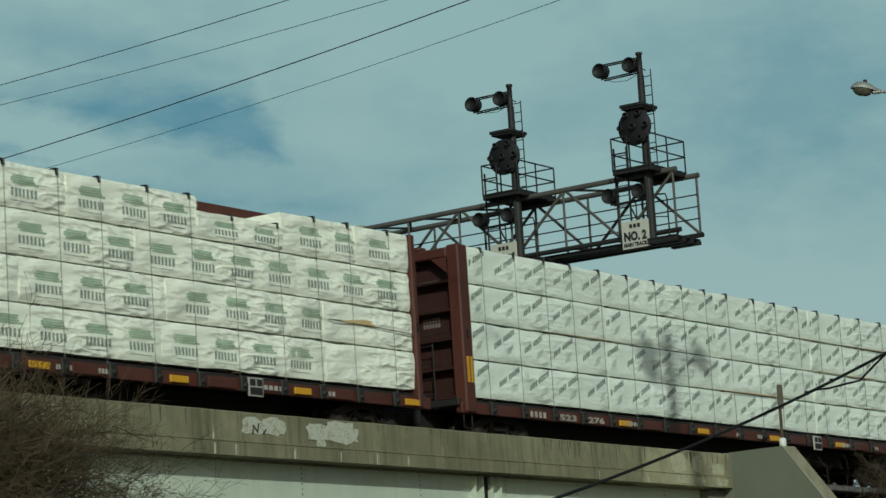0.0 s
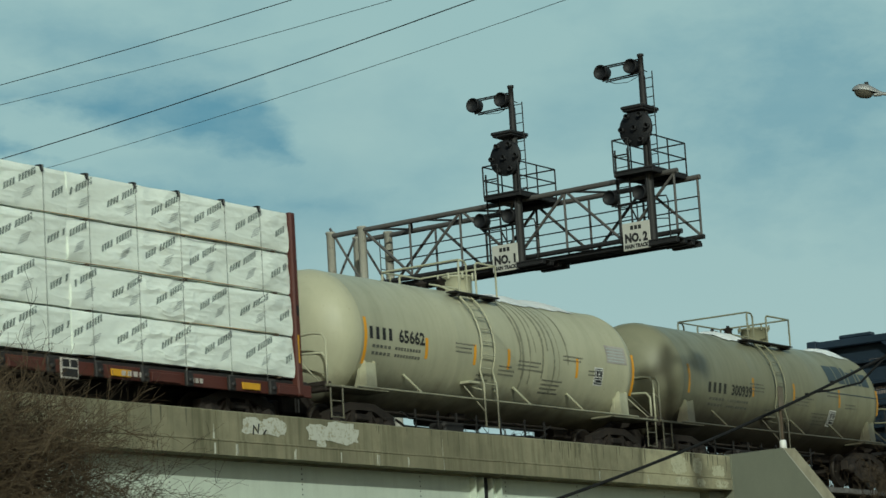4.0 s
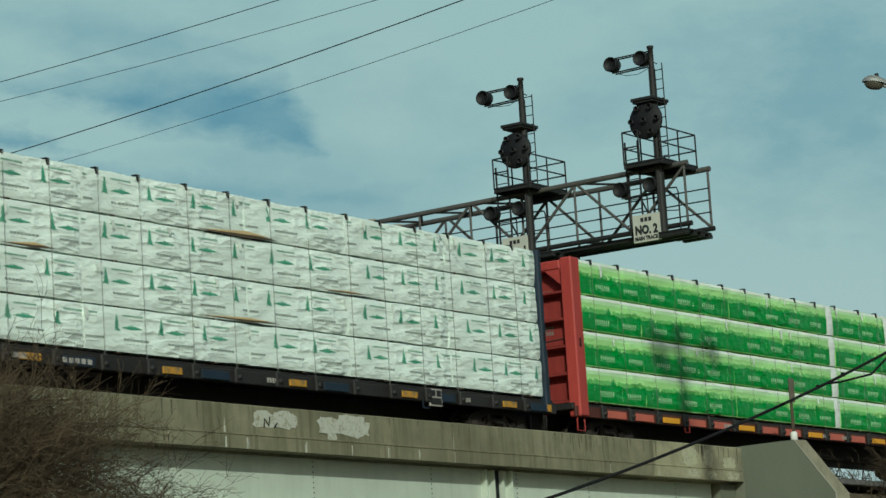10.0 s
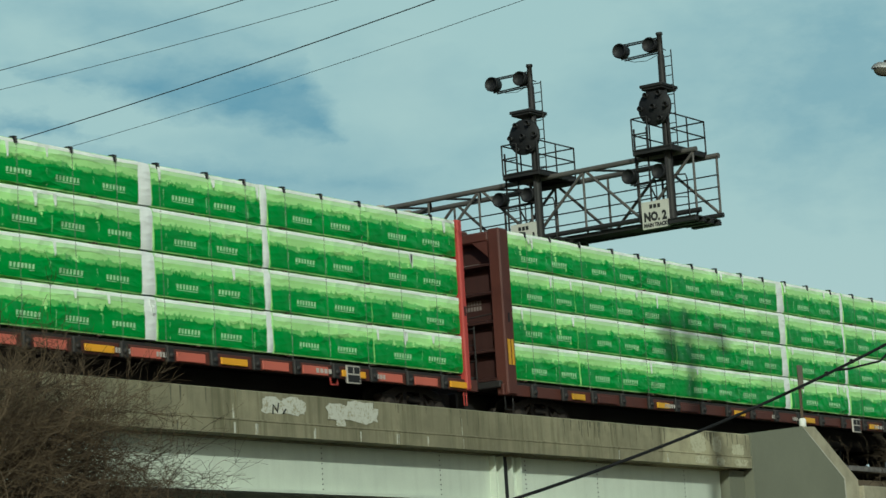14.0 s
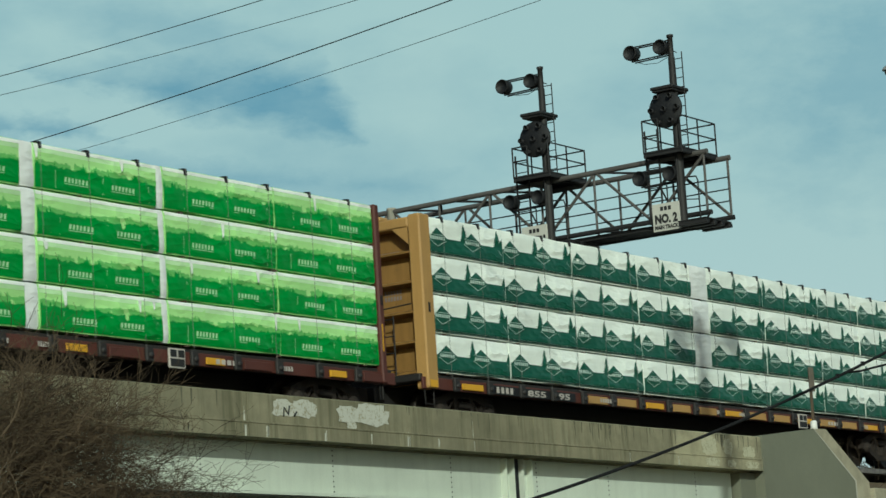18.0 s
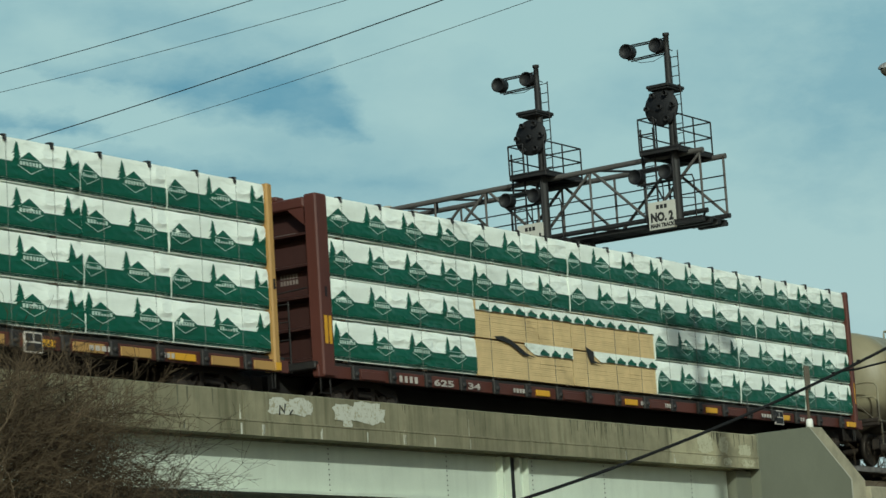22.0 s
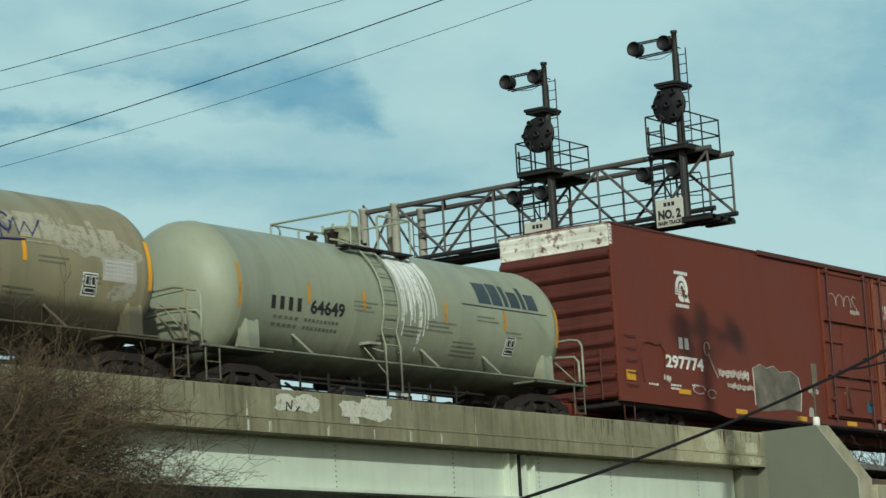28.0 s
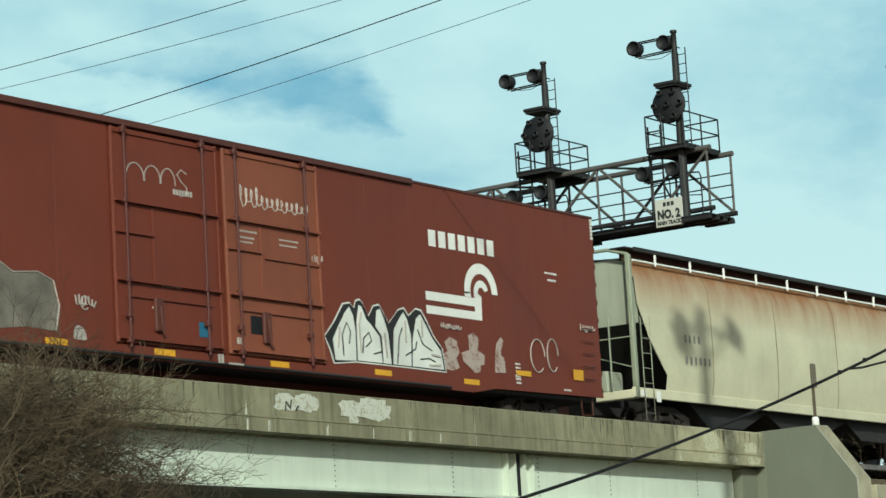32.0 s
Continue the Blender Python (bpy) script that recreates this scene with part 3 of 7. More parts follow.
def tracks():
    bed = Shape()
    bed.box(-300, 420, 30.3, 40.7, 6.5, 6.62)
    tagged(part("ballast_bed", bed, "ballast"), "grey stone track ballast", "ballast", kind="structure")
    for y in (TRACK, 37.0):
        for side in (-0.75, 0.75):
            s = Shape()
            s.prism([(-0.07, 0), (0.07, 0), (0.07, 0.02), (0.012, 0.04), (0.012, 0.12), (0.036, 0.13), (0.036, 0.165), (-0.036, 0.165), (-0.036, 0.13), (-0.012, 0.12), (-0.012, 0.04), (-0.07, 0.02)], -300, 420)
            ob = tagged(part("rail", s, "rail"), "worn steel railway rail", "rail", "rails")
            ob.matrix_basis = Matrix.Translation((0, y + side, RAIL - 0.165)) @ pose(0, 0, 0, 0, 0, -90)
        tie = Shape()
        for i in range(170):
            x = -10 + 0.55 * i
            tie.box(x - 0.11, x + 0.11, y - 1.3, y + 1.3, 6.6, RAIL - 0.168)
        tagged(part("railway_ties", tie, "dunnage"), "dark wooden railway ties", "tie", kind="stuff")
    fence = thing("side_railing", "dark pipe railing along the far deck edge", "railing")
    for i in range(24):
        s = Shape()
        s.tube([(12 + 2.0 * i, 40.9, 6.5), (12 + 2.0 * i, 40.9, 9.25)], 0.035, 6)
        part("post", s, "dark_steel", fence)
    for k in range(6):
        s = Shape()
        s.tube([(12, 40.9, 7.7 + 0.3 * k), (58, 40.9, 7.7 + 0.3 * k)], 0.028, 6)
        part("rail", s, "dark_steel", fence)


bridge()
patches()
wing_wall()
tracks()


# ---- the train: shared pieces ----
def lettering(text, height, bold=0.045):
    """Corners and faces of words in the built-in font, from (0, 0) rightwards."""
    curve = bpy.data.curves.new("letters", "FONT")
    curve.body, curve.size, curve.resolution_u, curve.offset = text, height * 1.37, 2, height * bold
    ob = bpy.data.objects.new("letters", curve)
    scene.collection.objects.link(ob)
    bpy.context.view_layer.update()
    data = bpy.data.meshes.new_from_object(ob.evaluated_get(bpy.context.evaluated_depsgraph_get()))
    v, f = [(p.co.x, p.co.y) for p in data.vertices], [tuple(q.vertices) for q in data.polygons]
    bpy.data.objects.remove(ob)
    bpy.data.curves.remove(curve)
    bpy.data.meshes.remove(data)
    return v, f


def write(s, text, x, z, height, y, slot=0, width=None):
    """Words on a flat side; y is a number or a rule of (x, z)."""
    v, f = lettering(text, height)
    k = (width / max(p[0] for p in v)) if width else 1.0
    place = y if callable(y) else (lambda a, b: y)
    s.add([(x + a * k, place(x + a * k, z + b), z + b) for a, b in v], f, slot)


def letter_bars(s, count, x0, x1, z0, z1, y, slot=0, fill=0.72, skew=0.0):
    """Plain bars in the place of letters."""
    w = (x1 - x0) / count
    place = y if callable(y) else (lambda a, b: y)
    for i in range(count):
        a = x0 + w * i
        q = [(a, z0), (a + w * fill, z0), (a + w * fill + skew, z1), (a + skew, z1)]
        s.add([(p, place(p, r), r) for p, r in q], [(0, 1, 2, 3)], slot)


def ladder(s, x0, x1, z0, z1, y, n, r=0.014, slot=0):
    for x in (x0, x1):
        s.tube([(x, y, z0), (x, y, z1)], r, 5, slot)
    for i in range(n):
        z = z0 + (z1 - z0) * (i + 0.5) / n
        s.tube([(x0, y, z), (x1, y, z)], r * 0.8, 5, slot)


WHEELS = []          # wheelsets that turn as the train runs


def truck_meshes():
    b = Shape()
    b.cbox(-0.2, 0.2, -0.95, 0.95, 0.42, 0.72, 0.04)
    b.turned([(0.72, 0.0), (0.72, 0.24), (0.8, 0.2), (0.8, 0.0)], 12, "z")
    bolster = b.mesh("truck", [M["truck"]])
    f = Shape()
    for sx in (-1, 1):
        # upper chord, pedestal, lower chord and column of one half
        f.prism([(0, 0.93), (sx * 0.42, 0.92), (sx * 0.80, 0.80), (sx * 1.10, 0.70), (sx * 1.14, 0.46), (sx * 1.02, 0.42), (sx * 1.0, 0.60), (sx * 0.72, 0.64), (sx * 0.4, 0.76), (0, 0.78)], -0.10, 0.10)
        f.prism([(sx * 0.72, 0.64), (sx * 0.78, 0.42), (sx * 0.66, 0.34), (sx * 0.30, 0.18), (0, 0.17), (0, 0.29), (sx * 0.26, 0.30), (sx * 0.56, 0.45), (sx * 0.60, 0.66)], -0.08, 0.08)
        f.prism([(sx * 0.24, 0.27), (sx * 0.34, 0.27), (sx * 0.36, 0.80), (sx * 0.22, 0.80)], -0.085, 0.085)
        f.prism([(sx * 0.36, 0.70), (sx * 0.42, 0.70), (sx * 0.62, 0.50), (sx * 0.56, 0.46)], -0.07, 0.07)
        f.turned([(-0.19, 0.0), (-0.19, 0.07), (-0.15, 0.085), (-0.15, 0.125), (0.06, 0.135), (0.08, 0.0)], 14, "y", (sx * 0.89, 0, 0.49))
        f.cbox(sx * 0.89 - 0.15, sx * 0.89 + 0.15, -0.11, 0.11, 0.60, 0.69, 0.02)
    for k in (-0.14, 0.0, 0.14):
        f.turned([(0.30, 0.05), (0.34, 0.068), (0.38, 0.05), (0.42, 0.068), (0.46, 0.05), (0.50, 0.068), (0.54, 0.05)], 8, "z", (k, -0.02, 0))
    f.cbox(-0.24, 0.24, -0.12, 0.10, 0.56, 0.70, 0.03)
    frame_mesh = f.mesh("side_frame", [M["truck"]])
    w = Shape()
    for sy in (-1, 1):
        y = 0.72 * sy
        w.turned([(y - 0.07 * sy, 0.0), (y - 0.07 * sy, 0.13), (y - 0.02 * sy, 0.36), (y - 0.06 * sy, 0.457), (y + 0.05 * sy, 0.447), (y + 0.07 * sy, 0.437),
                  (y + 0.06 * sy, 0.385), (y + 0.02 * sy, 0.34), (y + 0.05 * sy, 0.12), (y + 0.09 * sy, 0.0)], 20, "y")
        for k in range(4):
            a = k * math.pi / 2
            w.turned([(y + 0.02 * sy, 0.035), (y + 0.055 * sy, 0.03), (y + 0.055 * sy, 0.0)], 6, "y", (0.22 * math.cos(a), 0, 0.22 * math.sin(a)))
    w.turned([(-0.75, 0.08), (0.75, 0.08)], 10, "y")
    return bolster, frame_mesh, w.mesh("wheelset", [M["wheel"]])


TRUCK = truck_meshes()


def turning():
    # the wheels roll on the rails, less than 90 degrees from row to row
    rows = []
    for k in range(0, frame(32.0) + 1, 2):
        t = min(k / FPS, 32.0)
        i = min(int(t), 31)
        run = RUN[i] + (RUN[i + 1] - RUN[i]) * (t - i)
        rows.append((t, -math.degrees(run / 0.457)))
    for w in WHEELS:
        x, y, z = w.location
        walk(w, [(t, pose(x, y, z, 0, a % 360, 0)) for t, a in rows])


def trucks(car, *places):
    for x in places:
        t = part("truck", TRUCK[0], None, car, at=(x, 0, 0))
        for y in (-1.02, 1.02):
            part("side_frame", TRUCK[1], None, t, at=(0, y, 0))
        for k in (-0.89, 0.89):
            WHEELS.append(part("wheelset", TRUCK[2], None, t, at=(k, 0, 0.457)))


def coupler(car, x, way):
    s = Shape()
    s.cbox(min(x, x + way * 0.75), max(x, x + way * 0.75), -0.1, 0.1, 0.72, 0.94, 0.03)
    s.cbox(min(x + way * 0.6, x + way * 0.92), max(x + way * 0.6, x + way * 0.92), -0.16, 0.14, 0.66, 1.0, 0.04)
    s.tube([(x + way * 0.1, 0.3, 0.8), (x + way * 0.35, 0.26, 0.5), (x + way * 0.8, 0.2, 0.45)], 0.025, 6)
    part("coupler", s, "truck", car)


# ---- lumber cars ----
HALF = 11.25          # half the length of a load
NEAR = -1.45          # near face of a load
FLOOR, PILE = 1.2, 4.46
TIER = (PILE - FLOOR) / 4


def lumber_car(along, paint, label, trim="reflector", plate_x=4.7, sill_plates=None, seed=1, stripes=False, number=None, beam_rise=0.03, marks_at=(-5.0, 0.3, 1.4, 6.1, 7.9)):
    rnd = random.Random(seed)
    car = ride(thing("lumber_car", label, "lumber car", "cars of the freight train"), along)
    deck = Shape()
    deck.cbox(-HALF - 0.5, HALF + 0.5, -1.36, 1.36, 1.02, 1.17, 0.02)
    deck.cbox(-HALF - 0.6, HALF + 0.6, -0.3, 0.3, 0.55, 1.02, 0.03)
    deck.prism([(-8.0, 1.02), (-6.4, 0.42), (6.4, 0.42), (8.0, 1.02)], -0.12, 0.12)
    part("underframe", deck, "dark_steel", car)
    sill = Shape()
    sill.cbox(-HALF - 0.5, HALF + 0.5, -1.44, -1.38, 0.85, 1.09, 0.012)
    sill.cbox(-HALF - 0.5, HALF + 0.5, 1.38, 1.44, 0.85, 1.09, 0.012)
    part("side_sill", sill, "car_brown" if sill_plates else "dark_steel" if paint == "car_blue" else paint, car)
    # winch pockets, plates and reflectors along the near sill
    winch = Shape()
    winch.cbox(-0.1, 0.1, -1.52, -1.445, 0.83, 1.12, 0.02)
    winch.turned([(-1.56, 0.0), (-1.56, 0.05), (-1.5, 0.05)], 8, "y", (0, 0, 0.95))
    winch_mesh = winch.mesh("winch", [M["dark_steel"]])
    plate = Shape()
    plate.cbox(-0.40, 0.40, -1.475, -1.443, 0.87, 1.04, 0.01)
    plate_mesh = plate.mesh("sill_plate", [M[{"car_red": "plate_pink"}.get(sill_plates, sill_plates) or paint]])
    shine = Shape()
    shine.cbox(-0.26 if not sill_plates else -0.38, 0.26 if not sill_plates else 0.38, -1.482, -1.443, 0.89, 1.02, 0.008)
    shine_mesh = shine.mesh("reflector", [M[trim]])
    for i in range(18):
        x = -HALF + 0.62 + 1.24 * i
        part("winch", winch_mesh, None, car, at=(x, 0, 0))
        kind = (i + seed) % 3
        if number and i in (1, 2, 3):
            continue
        if kind == 0:
            part("reflector", shine_mesh, None, car, "yellow reflector plate", at=(x + 0.62, 0, 0))
        elif sill_plates or kind == 1:
            part("sill_plate", plate_mesh, None, car, at=(x + 0.62, 0, 0))
    marks = Shape()
    for x, w in zip(marks_at, (0.6, 0.42, 0.35, 0.8, 0.5, 0.4)):
        letter_bars(marks, 4 + rnd.randrange(3), x, x + w, 0.91, 1.0, -1.486)
    if number:
        letter_bars(marks, 4, -9.15, -8.45, 0.89, 1.02, -1.486, 0, 0.6)
        for word, x, w in zip(number.split(), (-7.95, -6.72), (0.72, 0.7)):
            write(marks, word, x, 0.89, 0.13, -1.486, 0, w * len(word) / 3)
        if paint == "car_yellow":
            board = Shape()
            board.cbox(-9.32, -6.0, -1.468, -1.443, 0.86, 1.05, 0.006)
            part("number_board", board, "black", car, "black painted number panel")
    if paint in ("car_red", "car_blue"):
        for x in (-6.74, 6.74):
            lug = Shape()
            lug.tube([(x - 0.11, -1.42, 0.86), (x - 0.11, -1.42, 0.72), (x + 0.11, -1.42, 0.72), (x + 0.11, -1.42, 0.86)], 0.022, 5)
            part("jacking_lug", lug, paint, car)
    tagged(part("stencil", marks, "faded_white", car, "worn white stencil marks"), kind="stuff")
    tag = Shape()
    tag.cbox(plate_x - 0.22, plate_x + 0.22, -1.50, -1.46, 0.76, 1.12, 0.008, 0)
    tag.bar(plate_x - 0.19, plate_x - 0.02, 0.96, 1.09, -1.504, 1)
    tag.bar(plate_x + 0.02, plate_x + 0.19, 0.96, 1.09, -1.504, 1)
    tag.bar(plate_x - 0.19, plate_x + 0.19, 0.79, 0.93, -1.504, 1)
    part("label_plate", tag, ["faded_white", "ink"], car, "white framed label plate")
    # centre beam between the two halves of the load
    beam = Shape()
    beam.cbox(-HALF, HALF, -0.22, 0.22, PILE - 0.12, PILE + beam_rise, 0.02)
    beam.cbox(-HALF, HALF, -0.06, 0.06, 1.17, PILE - 0.12, 0.02)
    part("centre_beam", beam, paint, car)
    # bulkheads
    # plate and ribs take the darker copy of the car's paint
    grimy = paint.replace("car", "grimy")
    for way in (-1, 1):
        a = way * (HALF + 0.02)
        head = Shape()
        lo, hi = (a - 0.38, a) if way < 0 else (a, a + 0.17)
        mid = a + way * 0.03
        p0, p1 = sorted((mid, mid + way * 0.04))
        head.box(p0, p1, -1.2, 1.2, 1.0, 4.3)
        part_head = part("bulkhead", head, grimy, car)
        for y0, y1 in ((-1.5, -1.2), (1.2, 1.5)):
            s = Shape()
            s.cbox(lo, hi, y0, y1, 0.86, 4.46, 0.03)
            part("corner_post", s, paint, part_head)
        s = Shape()
        s.cbox(lo, hi, -1.2, 1.2, 4.2, 4.42, 0.03)
        s.cbox(lo + 0.04, hi - 0.04, -0.5, 0.5, 4.42, 4.53, 0.03)
        out = mid + way * (0.34 if way < 0 else 0.12)
        for sy in (-1, 1):
            s.add([(out, sy * 1.2, 3.85), (out, sy * 1.2, 4.2), (out, sy * 0.8, 4.2), (mid, sy * 1.2, 3.85), (mid, sy * 1.2, 4.2), (mid, sy * 0.8, 4.2)],
                  [(0, 1, 2), (3, 5, 4), (0, 2, 5, 3)])
        part("top_beam", s, paint, part_head)
        for k in range(5):
            z = 1.15 + 0.62 * k
            s = Shape()
            e = mid + way * (0.29 if way < 0 else 0.12)
            s.add([(mid, -1.2, z), (e, -1.2, z + 0.05), (e, -1.2, z + 0.09), (mid, -1.2, z + 0.16), (mid, 1.2, z), (e, 1.2, z + 0.05), (e, 1.2, z + 0.09), (mid, 1.2, z + 0.16)],
                  [(0, 1, 5, 4), (1, 2, 6, 5), (2, 3, 7, 6), (0, 3, 2, 1), (4, 5, 6, 7)])
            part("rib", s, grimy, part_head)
        s = Shape()
        g = mid + way * (0.40 if way < 0 else 0.16)
        for y in (-0.75, -0.35):
            s.tube([(g, y, 1.0), (g, y, 2.4)], 0.018, 5)
        for z in (1.3, 1.65, 2.0, 2.35):
            s.tube([(g, -0.75, z), (g, -0.35, z)], 0.014, 5)
        s.tube([(hi if way > 0 else lo, -1.2, 2.62), (hi if way > 0 else lo, 1.2, 2.5)], 0.016, 5)
        part("grab_iron", s, "dark_steel", part_head)
        s = Shape()
        c = (lo + hi) / 2
        s.cbox(c - 0.035, c + 0.035, -1.508, -1.5, 2.42, 2.62, 0.003, 0)
        part("slot", s, "black", part_head)
        if stripes:
            s = Shape()
            s.bar(c - 0.11 + 0.06 * (way > 0), c - 0.01, 1.5, 2.05, -1.508)
            if way < 0:
                s.bar(c + 0.03, c + 0.12, 1.5, 2.05, -1.508)
            part("reflector", s, trim, part_head, "tall yellow reflector strips")
        if paint in ("car_yellow", "car_blue"):
            s = Shape()
            s.bar(c - 0.13 if way < 0 else c - 0.08, c + 0.13 if way < 0 else c + 0.08, 0.88, 1.03, -1.508)
            part("corner_plate", s, trim, part_head)
        s = Shape()
        s.tube([(lo + 0.02, -1.38, 0.95), (lo + 0.02, -1.38, 0.55), (hi - 0.05, -1.38, 0.55), (hi - 0.05, -1.38, 0.95)], 0.016, 5)
        part("step", s, paint if paint == "car_red" else "dark_steel", car)
        coupler(car, way * (HALF + 0.4), way)
    end_marks = Shape()
    x = -(HALF + 0.02) - 0.076
    for z, w, n in ((3.7, 0.5, 8), (2.9, 0.45, 6), (2.78, 0.45, 6)):
        for i in range(n):
            y = -0.75 + w * i / n
            end_marks.add([(x - 0.004, y, z), (x - 0.004, y + w / n * 0.7, z), (x - 0.004, y + w / n * 0.7, z + 0.09), (x - 0.004, y, z + 0.09)], [(0, 1, 2, 3)])
    tagged(part("end_stencil", end_marks, "stencil_dim", car, "faded white end stencils"), kind="stuff")
    trucks(car, -HALF + 1.4, HALF - 1.4)
    return car


# ---- wrapped bundles ----
TALL = TIER - 0.03    # height of a bundle


def crumple(x, z, seed):
    round_edge = 0.026 * min(1.0, abs(2 * z / TALL - 1)) ** 8
    slack = 1.9 if seed // 10 in (11, 13) else 1.0        # the loosely wrapped loads
    return -round_edge + slack * (0.022 * noise.noise((x * 1.1, z * 2.2, seed * 3.7)) + 0.010 * noise.noise((x * 3.5 + z * 2.0, z * 3.0 - x, seed + 9.0)))


def bundle_mesh(length, height, wrap, seed, far=False):
    s = Shape()
    nx, nz = max(3, int(length / 0.2)), 12
    d = 1.26
    if far:
        s.cbox(0, length, -d, 0, 0, height, 0.02)
        return s.mesh("lumber_package", [M[wrap]])
    v = []
    for j in range(nz + 1):
        z = height * j / nz
        for i in range(nx + 1):
            x = length * i / nx
            dz = (0.03 * max(0.0, noise.noise((x * 0.8, 5.0, seed))) if j == 0 else -0.022 * abs(noise.noise((x * 1.1, 8.0, seed)))) * (1.6 if seed // 10 in (11, 13) else 1.0) if j in (0, nz) else 0
            v.append((x, -crumple(x, z, seed) + 0.012 * (i in (0, nx)), z + dz))
    w = nx + 1
    s.add(v, [(j * w + i, j * w + i + 1, (j + 1) * w + i + 1, (j + 1) * w + i) for j in range(nz) for i in range(nx)], 0, True)
    top = [(length * i / nx, d, height) for i in range(nx + 1)]
    k = nz * w
    s.add(v[k:k + w] + top, [(i, i + 1, w + i + 1, w + i) for i in range(nx)])
    s.add(v[:w] + [(x, d, 0) for x, _, _ in top], [(i + 1, i, w + i, w + i + 1) for i in range(nx)])
    for i in (0, nx):
        col = [v[j * w + i] for j in range(nz + 1)]
        s.add(col + [(col[0][0], d, height), (col[0][0], d, 0)], [tuple(range(nz + 3))])
    return s.mesh("lumber_package", [M[wrap]], 0.0004)


def surface(seed, proud=0.006):
    return lambda x, z: -crumple(x, z, seed) - proud


def i_mark(x):
    return int(x * 7)


def ragged_fir(s, x, z0, z1, w, y, slot, seed):
    """A printed fir with uneven branch tiers."""
    rnd = random.Random(seed)
    n = 7
    for k in range(n):
        f = k / n
        a, b = z0 + (z1 - z0) * f, z0 + (z1 - z0) * min(1.0, f + 0.30)
        lw, rw = (w / 2 * (1 - f) * rnd.uniform(0.75, 1.25) + 0.012 for _ in range(2))
        q = [(x - lw, a - 0.012), (x - lw * 0.3, a + 0.014), (x + lw * 0.2, a), (x + rw, a - 0.008), (x, b)]
        s.add([(p, y(p, r), r) for p, r in q], [(0, 1, 2, 3, 4)], slot)


def band(s, x0, x1, low, high, y, slot, step=0.1):
    """A printed band from low to high(x), laid on the crumpled wrap."""
    n = max(2, int((x1 - x0) / step))
    v = []
    for i in range(n + 1):
        x = x0 + (x1 - x0) * i / n
        t = high(x) if callable(high) else high
        v += [(x, y(x, low + (t - low) * k / 8), low + (t - low) * k / 8) for k in range(9)]
    s.add(v, [(i * 9 + k, i * 9 + 9 + k, i * 9 + 10 + k, i * 9 + 1 + k) for i in range(n) for k in range(8)], slot, True)


def print_sage(s, length, h, seed, shift):
    y = surface(seed)
    x = shift
    rnd = random.Random(seed)
    while x < length - 0.3:
        w = min(0.72, length - x - 0.05)
        if x > 0.02:
            for k in range(4):
                a = x + 0.05 * abs(k - 1.5)
                letter_bars(s, 9, a, a + w * (0.92 - 0.05 * k), h * (0.52 + 0.055 * k), h * (0.565 + 0.055 * k), y, 0, 0.9)
            letter_bars(s, 7, x + 0.02, x + w, h * 0.24, h * 0.43, y, 1, 0.6)
            letter_bars(s, 3, x + 0.02, x + w * 0.9, h * 0.14, h * 0.16, y, 2, 0.9)
        x += 1.16


def print_diagonal(s, length, h, seed, shift):
    y = surface(seed)
    x = shift - 0.6
    tan = math.tan(radians(25))
    while x < length:
        for i in range(11):
            if i == 4:
                continue
            a = x + 0.078 * i
            z = h * 0.32 + (a - x) * tan
            q = [(a, z), (a + 0.052, z + 0.024), (a + 0.075, z + 0.155), (a + 0.023, z + 0.13)]
            if 0.02 < a and a + 0.08 < length:
                s.add([(p, y(p, r), r) for p, r in q], [(0, 1, 2, 3)], 0)
        for k in range(4):
            a = x + 0.46 + 0.03 * k
            if 0.02 < a < length - 0.4:
                q = [(a, h * 0.2 + 0.05 * k), (a + 0.24, h * 0.2 + 0.05 * k + 0.1), (a + 0.24, h * 0.2 + 0.05 * k + 0.118), (a, h * 0.2 + 0.05 * k + 0.018)]
                s.add([(p, y(p, r), r) for p, r in q], [(0, 1, 2, 3)], 1)
        x += 1.22


def shrub_row(s, x, z, w, h, y, slot, seed):
    """A printed low row of shrubs, thick in the middle and ragged at both ends."""
    rnd = random.Random(seed)
    n = 12
    for k in range(n):
        f = (k + 0.5) / n
        tall = h * (1 - abs(2 * f - 1)) * rnd.uniform(0.75, 1.15) + 0.008
        a, b = x + w * (k - 0.25) / n, x + w * (k + 1.25) / n
        q = [(a, z - 0.006), ((a + b) / 2, z - tall * 0.35), (b, z + 0.004), ((a + b) / 2 + rnd.uniform(-0.01, 0.01), z + tall * 0.65)]
        s.add([(p, y(p, r), r) for p, r in q], [(0, 1, 2, 3)], slot)


def print_fir(s, length, h, seed, shift):
    y = surface(seed)
    x = shift - 0.9
    while x < length:
        if 0.08 < x < length - 0.12:
            ragged_fir(s, x, h * 0.47, h * 0.86, 0.15, y, 0, seed + i_mark(x))
        if 0.0 < x + 0.14 and x + 0.68 < length:
            shrub_row(s, x + 0.14, h * 0.545, 0.54, h * 0.155, y, 0, seed + i_mark(x) + 3)
        for x0, x1, z0, z1, n, slot in ((0.16, 0.72, 0.805, 0.845, 13, 3), (0.34, 0.72, 0.735, 0.755, 8, 2), (0.17, 0.88, 0.255, 0.305, 8, 1), (0.20, 0.60, 0.175, 0.19, 4, 2)):
            a, b = max(x + x0, 0.03), min(x + x1, length - 0.03)
            if b - a > 0.1:
                letter_bars(s, n, a, b, h * z0, h * z1, y, slot, 0.82)
        x += 1.22


